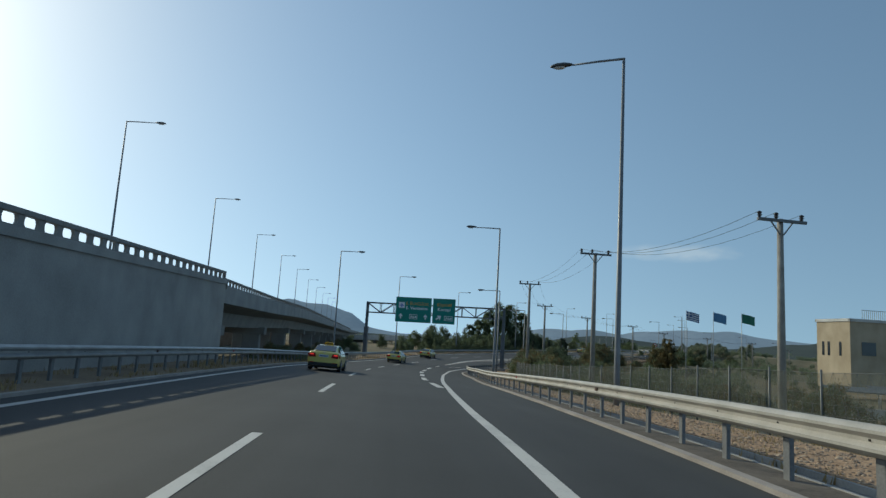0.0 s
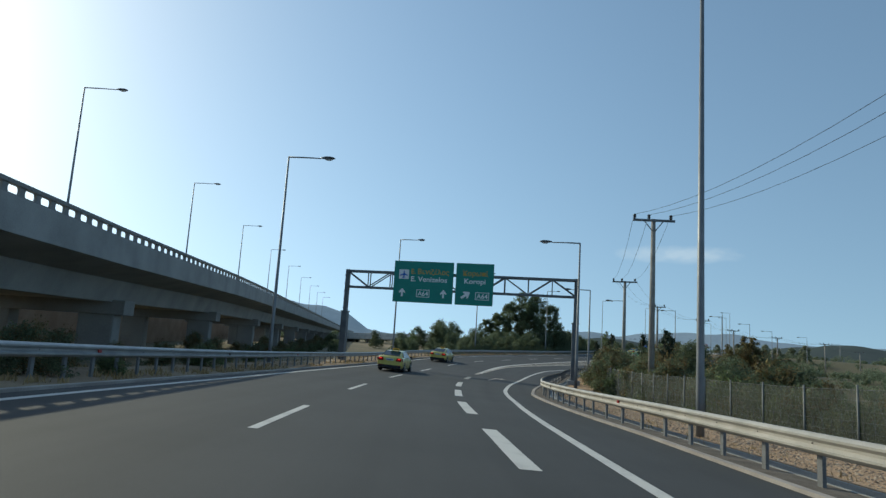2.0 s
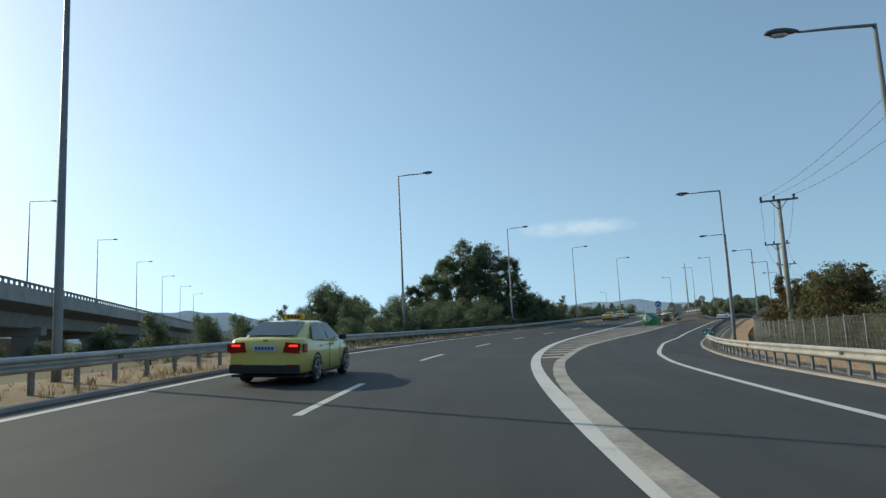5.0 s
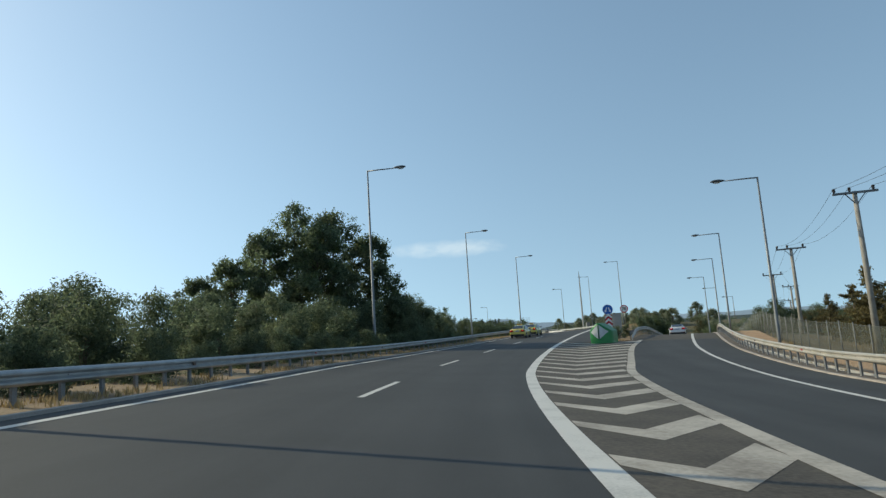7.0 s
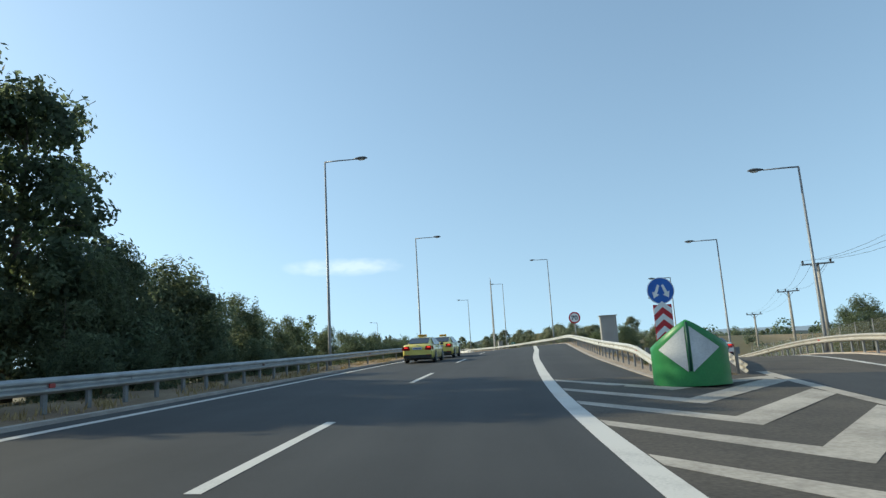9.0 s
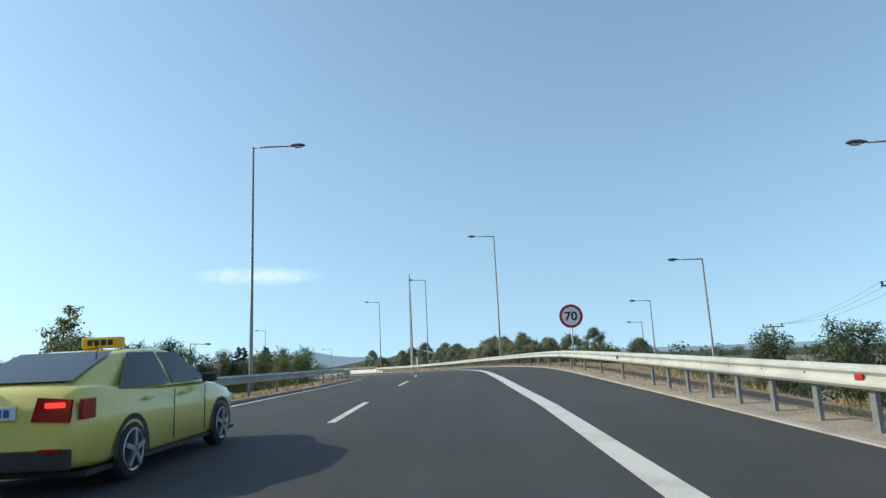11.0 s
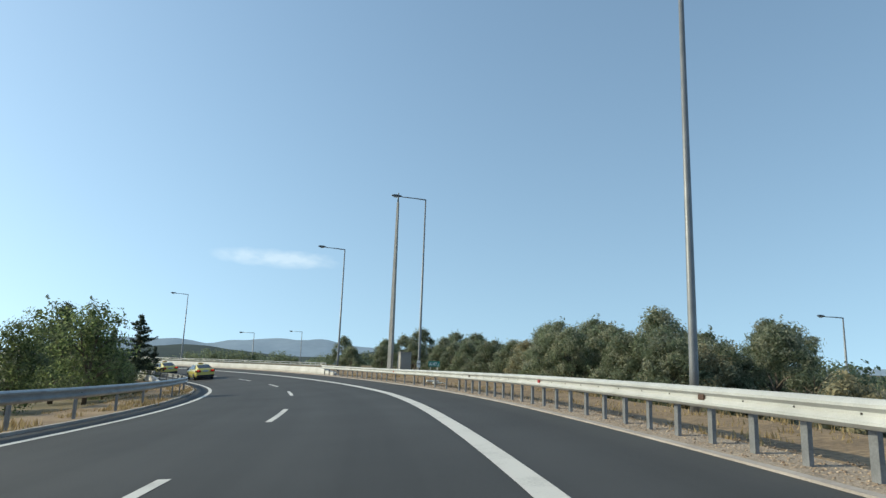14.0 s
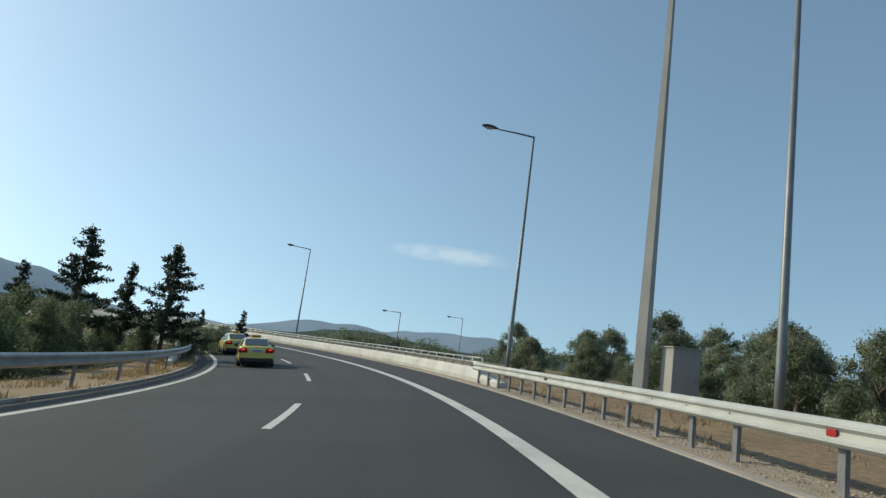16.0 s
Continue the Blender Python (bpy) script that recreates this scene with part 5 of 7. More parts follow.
def leaf_mesh(name, centres, normals, size, aspect, rng, mat, droop=0.0):
    """Many small pointed leaves, one diamond each."""
    n = len(centres)
    u = np.cross(normals, rng.normal(size=(n, 3)))
    u /= np.linalg.norm(u, axis=1)[:, None] + 1e-9
    if droop:
        u[:, 2] -= droop
        u /= np.linalg.norm(u, axis=1)[:, None]
    v = np.cross(normals, u)
    v /= np.linalg.norm(v, axis=1)[:, None] + 1e-9
    ln = size * rng.uniform(0.6, 1.3, n)[:, None]
    wd = ln / aspect
    co = np.stack([centres - u * ln / 2, centres + v * wd / 2 + u * ln * 0.05, centres + u * ln / 2, centres - v * wd / 2 + u * ln * 0.05], 1).reshape(-1, 3)
    me = bpy.data.meshes.new(name)
    me.vertices.add(4 * n), me.loops.add(4 * n), me.polygons.add(n)
    me.vertices.foreach_set("co", co.astype(np.float32).ravel())
    me.loops.foreach_set("vertex_index", np.arange(4 * n, dtype=np.int32))
    me.polygons.foreach_set("loop_start", np.arange(0, 4 * n, 4, dtype=np.int32))
    me.materials.append(mat)
    me.update(calc_edges=True)
    me.validate()
    return me


def clumps(rng, blobs, clump, per, spread, shoots=0.16):
    """Leaf places in clumps that sit on the shells of the blobs (x, y, z, rx, ry, rz); shoots: share that reaches out as sprigs."""
    pts, nor = [], []
    weights = np.array([b[3] * b[4] + b[4] * b[5] + b[3] * b[5] for b in blobs])
    for b, share in zip(blobs, weights / weights.sum()):
        k = max(4, int(clump * share))
        d = rng.normal(size=(k, 3))
        d /= np.linalg.norm(d, axis=1)[:, None]
        r = rng.uniform(0.5, 1.06, k)[:, None]
        c = np.array(b[:3]) + d * r * np.array(b[3:])
        for i in range(k):
            m = int(per * rng.uniform(0.5, 1.5))
            if rng.uniform() < shoots:
                way = d[i] * np.array([0.8, 0.8, 0.5]) + np.array([0, 0, 0.75]) + rng.normal(size=3) * 0.25
                way /= np.linalg.norm(way)
                m = m // 2
                f = rng.uniform(-0.3, 1.0, m)[:, None]
                off = way * f * spread * rng.uniform(1.2, 2.5) + rng.normal(size=(m, 3)) * spread * 0.30 * (1.15 - f * 0.75)
            else:
                off = rng.normal(size=(m, 3))
                off *= (rng.uniform(0.35, 1.2, m) * rng.uniform(0.75, 1.35) * spread * 1.5 / np.linalg.norm(off, axis=1))[:, None] * np.array([1, 1, 0.8])
            pts.append(c[i] + off)
            nn = d[i] * 0.45 + off / (np.linalg.norm(off, axis=1)[:, None] + 1e-6) * 0.8 + rng.normal(size=(m, 3)) * 0.55 + np.array([0, 0, 0.3])
            nor.append(nn / np.linalg.norm(nn, axis=1)[:, None])
    return np.concatenate(pts), np.concatenate(nor)


def trunk_mesh(rng, tall, thick, limbs, reach, forks=1):
    bm = bmesh.new()
    for f in range(forks):
        lean = rng.uniform(-1, 1, 2) * 0.05 * (1 + forks)
        pts = [Vector((lean[0] * tall * t * t + 0.06 * rng.normal(), lean[1] * tall * t * t + 0.06 * rng.normal(), tall * t - 0.25 * (t == 0))) for t in (0, 0.25, 0.5, 0.75, 1)]
        tube(bm, pts, [thick * q for q in (1.15, 0.85, 0.62, 0.4, 0.15)], 8)
        for k in range(limbs):
            t = 0.3 + 0.6 * k / max(limbs, 1)
            base = pts[int(t * 4)].lerp(pts[min(int(t * 4) + 1, 4)], t * 4 % 1)
            a = rng.uniform(0, math.tau)
            end = base + Vector((math.cos(a), math.sin(a), rng.uniform(0.4, 1.0))) * reach * (1.1 - 0.5 * t)
            mid = base.lerp(end, 0.5) + Vector((0, 0, 0.12 * reach))
            tube(bm, [base, mid, end], [thick * 0.36, thick * 0.22, thick * 0.07], 6)
    return bm


def plant_kind(name, label, category, seed, blobs, clump, per, spread, size, aspect, mat, trunk=None, group="", droop=0.0, extra=None):
    rng = np.random.default_rng(seed)
    ob = thing(name, label, category, group)
    if trunk:
        part("trunk", trunk_mesh(rng, *trunk), BARK, ob)
    c, n = clumps(rng, blobs, clump, per, spread)
    part("crown", leaf_mesh("crown", c, n, size, aspect, rng, mat, droop), mat, ob)
    if extra:
        c, n = clumps(rng, [(b[0], b[1], b[2] + 0.15 * b[5], b[3], b[4], b[5]) for b in blobs], int(clump * extra[1]), per, spread)
        part("tip_foliage", leaf_mesh("tip_foliage", c, n, size, aspect, rng, extra[0], droop), extra[0], ob)
    return ob


def blob_tree(seed, tall, wide, base, count, taper=0.75):
    """Blobs of an uneven crown from the height base up to tall."""
    rng = np.random.default_rng(seed)
    out = []
    for k in range(count):
        t = k / max(count - 1, 1)
        z = base + (tall - base) * (0.12 + 0.80 * t)
        r = wide * (0.55 + 0.45 * math.sin(math.pi * (0.25 + 0.72 * t))) * rng.uniform(0.35, 0.55)
        a, q = rng.uniform(0, math.tau), wide * (1 - taper * t) * rng.uniform(0.2, 0.62)
        out.append((math.cos(a) * q, math.sin(a) * q, z, r, r, r * rng.uniform(0.7, 1.0)))
    return out


def lobed_crown(seed, tall, wide, base, lobes):
    """Separate leafy lobes at the ends of boughs, wide below and ragged above, with gaps between them."""
    rng = np.random.default_rng(seed)
    out = []
    for k in range(lobes):
        t = (k + 0.5) / lobes
        z = base + (tall - base) * t ** 0.85
        reach = wide * (0.95 - 0.75 * t ** 1.6) * rng.uniform(0.55, 1.05) * (0.35 if t > 0.92 else 1)
        a = k * 2.399 + rng.uniform(-0.5, 0.5)
        r = wide * rng.uniform(0.20, 0.34) * (1.05 - 0.3 * t)
        out.append((math.cos(a) * reach, math.sin(a) * reach, min(z, tall - r * 0.7), r, r, r * rng.uniform(0.65, 0.95)))
    return out


def bough_mesh(rng, tall, thick, blobs):
    """A forked trunk with a bent bough out to every lobe of the crown."""
    bm = bmesh.new()
    stem = [Vector((0.15 * math.sin(t * 5), 0.12 * math.cos(t * 4), tall * t - 0.3 * (t == 0))) for t in (0, 0.2, 0.4, 0.6, 0.8, 0.95)]
    tube(bm, stem, [thick * q for q in (1.2, 0.9, 0.72, 0.5, 0.3, 0.12)], 8)
    for x, y, z, r, _, _ in blobs:
        h = max(0.12, min(0.85, (z - 0.35 * math.hypot(x, y)) / tall - 0.06))
        a = stem[int(h * 5)].lerp(stem[min(int(h * 5) + 1, 5)], h * 5 % 1)
        b = Vector((x, y, z))
        mid = a.lerp(b, 0.5) + Vector((rng.normal() * 0.2, rng.normal() * 0.2, -0.06 * (b - a).length))
        w = thick * (0.42 - 0.25 * h)
        tube(bm, [a, mid, b], [w, w * 0.6, w * 0.2], 6)
        for _ in range(3):
            e = b + Vector(rng.normal(size=3)) * r * 0.6
            tube(bm, [mid.lerp(b, 0.6), e], [w * 0.25, 0.012], 4, False)
    return bm


def big_tree(seed, tall, wide, lobes):
    rng = np.random.default_rng(seed)
    ob = thing("large_tree", "tall dark green broadleaf tree with a ragged crown", "tree", "roadside trees")
    blobs = lobed_crown(seed + 20, tall, wide, tall * 0.16, lobes)
    part("trunk", bough_mesh(rng, tall * 0.9, 0.26, blobs), BARK, ob)
    c, n = clumps(rng, blobs, 340, 48, 0.36, 0.22)
    part("crown", leaf_mesh("crown", c, n, 0.25, 1.6, rng, LEAF_DARK, 0.4), LEAF_DARK, ob)
    c, n = clumps(rng, [(b[0], b[1], b[2] + 0.25 * b[5], b[3], b[4], b[5]) for b in blobs], 120, 36, 0.34, 0.3)
    part("tip_foliage", leaf_mesh("tip_foliage", c, n, 0.22, 1.6, rng, LEAF_FRESH, 0.4), LEAF_FRESH, ob)
    return ob


BIG = [big_tree(11, 15.0, 4.6, 30), big_tree(12, 13.4, 4.5, 27), big_tree(13, 11.0, 4.2, 23)]
POPLAR = plant_kind("poplar_tree", "slender light green tree with loose foliage", "tree", 21, blob_tree(41, 7.6, 2.2, 1.2, 9), 130, 22, 0.35, 0.26, 1.4, LEAF_FRESH, (6.6, 0.13, 5, 1.6, 1), "roadside trees")
BUSH = [plant_kind("oleander_bush", "dense green roadside shrub behind the guard rail", "shrub", 51 + k, blob_tree(61 + k, tall, wide, 0.0, cnt + 3, 0.5), 150, 60, 0.30, 0.20, 2.8, mat, (tall * 0.6, 0.06, 3, 0.9, 3), "roadside shrubs", extra=(LEAF_BUSH, 0.3))
        for k, (tall, wide, cnt, mat) in enumerate(((4.6, 2.7, 10, LEAF_BUSH), (3.8, 2.9, 9, LEAF_DARK), (5.4, 2.6, 11, LEAF_BUSH)))]
OLIVE = [plant_kind("olive_tree", "grey-green olive tree with a broad dusty crown", "tree", 71 + k, lobed_crown(81 + k, tall, wide * 0.92, 0.3, cnt + 9), 185, 66, 0.27, 0.18, 2.6, LEAF_OLIVE, (tall * 0.62, 0.17, 4, 1.3, 2), "olive trees", extra=(LEAF_PALE, 0.5))
         for k, (tall, wide, cnt) in enumerate(((4.6, 2.5, 11), (4.0, 2.7, 10), (5.0, 2.4, 12)))]
PALE_TREE = plant_kind("olive_tree", "pale yellowing olive tree beside the bend", "tree", 77, lobed_crown(87, 4.2, 2.3, 0.3, 18), 175, 60, 0.27, 0.18, 2.6, LEAF_PALE, (2.6, 0.15, 4, 1.2, 2), "olive trees", extra=(LEAF_TAN, 0.6))
DRYBUSH = [plant_kind("dry_shrub", "sprawling shrub with browning foliage behind the fence", "shrub", 91 + k, blob_tree(101 + k, tall, wide, 0.0, cnt + 3, 0.5), 140, 56, 0.28, 0.19, 3.0, mat, (tall * 0.6, 0.06, 3, 0.9, 3), "verge shrubs", extra=(ex, 0.45))
           for k, (tall, wide, cnt, mat, ex) in enumerate(((3.2, 2.6, 9, LEAF_BUSH, LEAF_DRY), (4.4, 2.4, 10, LEAF_DRY, LEAF_BUSH), (2.4, 2.4, 8, LEAF_FRESH, LEAF_BUSH)))]
ROBINIA = plant_kind("robinia_tree", "light green feathery tree beside the bend", "tree", 111, blob_tree(121, 5.0, 2.9, 0.6, 12), 170, 28, 0.28, 0.19, 2.0, LEAF_FRESH, (3.8, 0.12, 5, 1.6, 2), "roadside trees", extra=(LEAF_BUSH, 0.5))


def conifer(seed, tall, wide, mat=NEEDLE, label="dark ragged conifer with drooping boughs"):
    """A ragged conifer: tiers of drooping boughs with needles."""
    rng = np.random.default_rng(seed)
    ob = thing("conifer_tree", label, "tree", "conifers")
    bm = bmesh.new()
    tube(bm, [(0, 0, -0.3), (0.05, 0, tall * 0.5), (0.0, 0.05, tall)], [0.14, 0.09, 0.015], 7)
    pts, nor = [], []
    tiers = int(tall * 2.7)
    for i in range(tiers):
        t = i / tiers
        z = tall * (0.10 + 0.88 * t)
        for k in range(4):
            a = rng.uniform(0, math.tau)
            ln = wide * (1 - t) ** 0.8 * rng.uniform(0.45, 1.15) + 0.10
            root = z + rng.uniform(-0.5, 0.5) * tall / tiers
            end = Vector((math.cos(a) * ln, math.sin(a) * ln, root + rng.uniform(-0.12, 0.42) * ln))
            tube(bm, [(0, 0, root), end], [0.025, 0.008], 4, False)
            m = int(85 * ln + 14)
            f = rng.uniform(0.15, 1.05, m)[:, None]
            base = np.array([0, 0, root]) * (1 - f) + np.array(end) * f
            pts.append(base + rng.normal(size=(m, 3)) * np.array([0.10, 0.10, 0.09]) * (1.25 - 0.5 * f))
            nn = rng.normal(size=(m, 3)) + np.array([0, 0, 0.8])
            nor.append(nn / np.linalg.norm(nn, axis=1)[:, None])
    part("trunk", bm, BARK, ob)
    part("needle_foliage", leaf_mesh("needle_foliage", np.concatenate(pts), np.concatenate(nor), 0.21, 2.3, rng, mat, 0.5), mat, ob)
    return ob


CONIFER = [conifer(131, 6.4, 2.1), conifer(132, 5.4, 1.3), conifer(133, 6.0, 2.2), conifer(134, 5.4, 0.72, label="slender dark evergreen behind the fence")]

FEATHERY = leaf_material("browning needle", (0.10, 0.095, 0.045), (0.24, 0.195, 0.09), 0.65)
TAMARISK = [conifer(141, 6.2, 2.3, FEATHERY, "browning feathery evergreen behind the fence"), conifer(142, 5.6, 2.6, FEATHERY, "browning feathery evergreen behind the fence")]

used = set()


def plant(kind, x, y, scale=1.0, turn=0.0, z=None):
    """Stands a plant on the ground: the first of its kind itself, then copies."""
    m = pose(x, y, (ground_z(x, y) if z is None else z) - 0.05, 0, 0, turn) @ Matrix.Diagonal((scale, scale, scale * 1.0, 1))
    if kind.name in used:
        ob = copy_thing(kind, Matrix.Identity(4))
    else:
        ob = kind
        used.add(kind.name)
    ob.matrix_basis = m
    return ob


rnd = random.Random(5)
# tall group on the inner side, its shadow on the road
plant(BIG[0], 17.4, 188.8, 0.92, 20)
plant(BIG[1], 21.0, 190.2, 0.99, 200)
plant(BIG[2], 24.5, 191.0, 1.0, 130)
plant(BIG[1], 19.2, 187.2, 0.86, 300)
plant(BIG[2], 14.4, 188.0, 1.0, 80)
plant(BIG[2], 11.8, 186.6, 0.80, 10)
plant(BIG[2], 9.0, 186.0, 0.66, 170)
plant(POPLAR, 53.2, 249.3, 0.95, 0)
plant(POPLAR, -6.5, 158.0, 0.55, 60)
# shrubs along the inner verge
for s, d, k, sc in ((134, -15.0, 1, 0.5), (138, -13.4, 0, 0.6), (142.5, -12.6, 1, 0.65), (147, -13.0, 0, 0.66), (151, -12.4, 1, 0.7), (155, -12.8, 2, 0.6), (159, -12.2, 1, 0.72), (163, -12.4, 0, 0.66), (167, -11.9, 1, 0.75), (171, -12.2, 2, 0.62), (174.5, -12.0, 1, 0.75), (139, -16.6, 0, 0.88), (133.5, -17.5, 1, 0.42), (130, -17, 1, 0.4), (126, -15, 1, 0.5), (121, -14, 1, 0.45), (116, -13, 0, 0.4), (118, -22, 1, 0.4), (124, -25, 1, 0.4), (136, -19, 1, 0.45), (141.5, -16.2, 0, 0.98), (145, -15.5, 1, 0.8), (149, -18.5, 2, 0.8), (153, -15, 1, 0.8), (157, -17, 0, 0.9), (161, -14.5, 1, 0.85), (165, -16.5, 2, 0.8), (169, -14, 0, 0.85), (172.5, -16.5, 1, 1.0),
                    (176, -13.6, 1, 0.95), (179.5, -15.5, 0, 0.95), (183, -13.4, 1, 1.0), (186.5, -14.5, 2, 0.9), (190, -13.2, 1, 1.1), (193.5, -14.2, 1, 1.15), (197, -13.4, 0, 1.1), (200.5, -14.5, 1, 1.1), (204, -14.2, 0, 0.9), (208, -15.5, 1, 0.85),
                    (213, -15, 0, 0.75), (218, -17, 1, 0.8), (224, -16, 0, 0.7), (230, -18, 2, 0.65), (236, -17, 1, 0.8), (242, -16.6, 1, 0.72), (247, -17.6, 0, 0.75), (253, -17.8, 1, 0.8), (258, -16.8, 0, 0.68), (258, -15.4, 1, 0.6), (241, -19.5, 0, 0.8), (246, -18.5, 1, 0.85), (251, -21, 0, 0.75)):
    q = at_road(s, d)
    plant(BUSH[k], q.x, q.y, sc, rnd.uniform(0, 360))
for x, y, k, sc in ((27.3, 190.3, 2, 1.0), (28.6, 194.3, 2, 1.0), (26.2, 187.4, 2, 0.92), (30.6, 196.2, 1, 1.05), (32.6, 199.5, 2, 0.72), (35.2, 203, 1, 0.85), (37.5, 206, 0, 0.62), (-2, 186, 2, 1.25), (2, 190, 0, 1.3), (-6, 182, 0, 1.0), (36, 214, 1, 0.8), (44, 226, 0, 0.7), (62, 262, 1, 0.7), (50, 262, 0, 0.8), (-20, 150, 1, 0.7), (-14, 160, 0, 0.7), (-9, 168, 1, 0.8)):
    plant(BUSH[k], x, y, sc, rnd.uniform(0, 360))
low = random.Random(3)
for k in range(21):
    q = at_road(122 + 4 * k, -9.9 - low.uniform(0, 0.8))
    plant(BUSH[1], q.x, q.y, low.uniform(0.32, 0.45), low.uniform(0, 360))
# low scrub under the viaduct
for k in range(52):
    q = via(4 + k * 2.7, -1.4 - 0.9 * (k % 4), 0)
    plant(DRYBUSH[(0, 1, 0, 2)[k % 4]], q.x, q.y, 0.24 + 0.05 * (k * 7 % 5), rnd.uniform(0, 360))
# light trees and conifers at the bend
for s, d, sc in ((281, -17.5, 0.8), (286, -15.2, 0.72), (291, -13.5, 0.75), (294, -17.5, 0.95), (298, -12.2, 1.0), (302, -14.5, 1.08), (306, -12.5, 0.68)):
    q = at_road(s, d)
    plant(ROBINIA, q.x, q.y, sc, rnd.uniform(0, 360))
for s, d, k, sc in ((309, -13.5, 1, 0.62), (312, -12.2, 1, 0.55), (315, -14.0, 0, 0.62), (318, -12.2, 1, 0.62), (320, -13.6, 1, 0.78), (323, -12.4, 0, 0.6), (325, -14.0, 0, 0.72), (329, -12.8, 1, 0.75), (333, -14.4, 0, 0.7), (318, -16.5, 1, 0.75), (330, -18.5, 1, 0.75), (322, -19, 0, 0.7), (313, -20, 1, 0.65), (304, -21, 0, 0.62)):
    q = at_road(s, d)
    plant(BUSH[k], q.x, q.y, sc, rnd.uniform(0, 360))
plant(CONIFER[2], 92.0, 310.6, 1.05, 0, 0.1)
plant(CONIFER[0], 87.3, 310.0, 1.0, 40, 0.1)
plant(CONIFER[1], 89.7, 311.5, 0.88, 10, 0.1)
plant(CONIFER[1], 84.8, 308.6, 0.70, 90, 0.1)
plant(CONIFER[1], 97.5, 330.0, 0.62, 50, 0.1)
plant(CONIFER[1], 94.0, 333.0, 0.55, 150, 0.1)
plant(CONIFER[1], 83.4, 289.6, 0.9, 30, 0.7)
plant(CONIFER[0], 74.5, 275.0, 0.78, 150, -0.2)
# olive trees on the outer side of the bend
for s, d, sc in ((276, 12.6, 0.85), (283.6, 13.4, 0.8), (297, 11.6, 0.62)):
    q = at_road(s, d)
    plant(PALE_TREE, q.x, q.y, sc, rnd.uniform(0, 360))
bare = thing("bare_tree", "leafless grey thorny tree behind the outer rail", "tree", "roadside trees")
q = at_road(281.0, 16.0)
bare.matrix_basis = pose(q.x, q.y, ground_z(q.x, q.y) - 0.05, 0, 0, 40)
part("trunk", trunk_mesh(np.random.default_rng(151), 2.9, 0.07, 11, 1.5, 4), BARK, bare)
for s, d, k, sc in ((283.2, 16.4, 2, 0.86), (286.6, 13.4, 0, 0.86), (284.6, 14.6, 1, 0.92), (289.5, 15.4, 2, 0.88), (294.5, 12.4, 0, 0.78), (297.5, 13.2, 1, 0.72), (301, 12.6, 0, 0.56), (284, 12.4, 1, 0.86), (285.5, 14, 2, 0.66), (288, 12.8, 1, 0.82), (287, 16, 0, 0.85), (291, 11.4, 2, 0.66), (293, 14.5, 1, 0.85), (296, 15.5, 0, 0.86), (292.5, 11.2, 1, 0.72), (290, 13.4, 0, 0.75), (299.5, 12.0, 1, 0.66), (303, 14.5, 2, 0.56), (303, 11.8, 1, 0.66), (306, 11.5, 0, 0.58), (309.5, 12, 2, 0.54), (313, 12.6, 1, 0.66), (307, 14.2, 0, 0.64), (311, 14.8, 1, 0.75), (315, 13.8, 2, 0.66), (319, 16.5, 0, 0.72), (323, 15, 1, 0.75),
                    (289, 22, 0, 0.95), (297, 23, 1, 0.88), (306, 22, 2, 0.64), (314, 24, 0, 1.0), (324, 23, 1, 1.0), (330, 20, 2, 0.95), (334, 28, 0, 1.0), (340, 22, 1, 0.9), (346, 30, 0, 1.0), (352, 24, 2, 0.85), (286, 30, 1, 0.9), (300, 33, 2, 1.0), (318, 35, 1, 1.0)):
    q = at_road(s, d)
    plant(OLIVE[k], q.x, q.y, sc, rnd.uniform(0, 360))
for s, d, k, sc in ((272, 24, 2, 0.95), (275, 26, 2, 1.0), (278, 24.5, 0, 0.85), (268, 27, 2, 0.8)):
    q = at_road(s, d)
    plant(DRYBUSH[k], q.x, q.y, sc, rnd.uniform(0, 360))
for s, d, k, sc in ((312, 17.5, 0, 0.62), (316, 19, 1, 0.68), (320, 19.5, 2, 0.6), (324, 18.5, 0, 0.62), (328, 17.5, 1, 0.66), (331, 15.5, 0, 0.56), (335, 18, 2, 0.58), (338, 15.5, 1, 0.62), (342, 18, 0, 0.6), (308, 18.5, 1, 0.7), (303, 18.5, 0, 0.62), (299.5, 17, 2, 0.58)):
    q = at_road(s, d)
    plant(OLIVE[k], q.x, q.y, sc, rnd.uniform(0, 360))
# shrubs at the foot of the conifers
for x, y, k, sc in ((86.0, 309.0, 1, 0.52), (88.6, 310.6, 1, 0.5), (91.0, 311.6, 0, 0.42), (93.2, 311.4, 1, 0.45), (89.2, 314.0, 1, 0.6), (92.4, 315.0, 0, 0.5), (94.6, 318.0, 1, 0.5), (95.6, 324.0, 1, 0.45), (93.0, 327.0, 0, 0.5), (96.4, 334.0, 1, 0.45), (86.0, 316.0, 0, 0.6), (90.0, 321.0, 1, 0.65)):
    plant(BUSH[k], x, y, sc, rnd.uniform(0, 360))
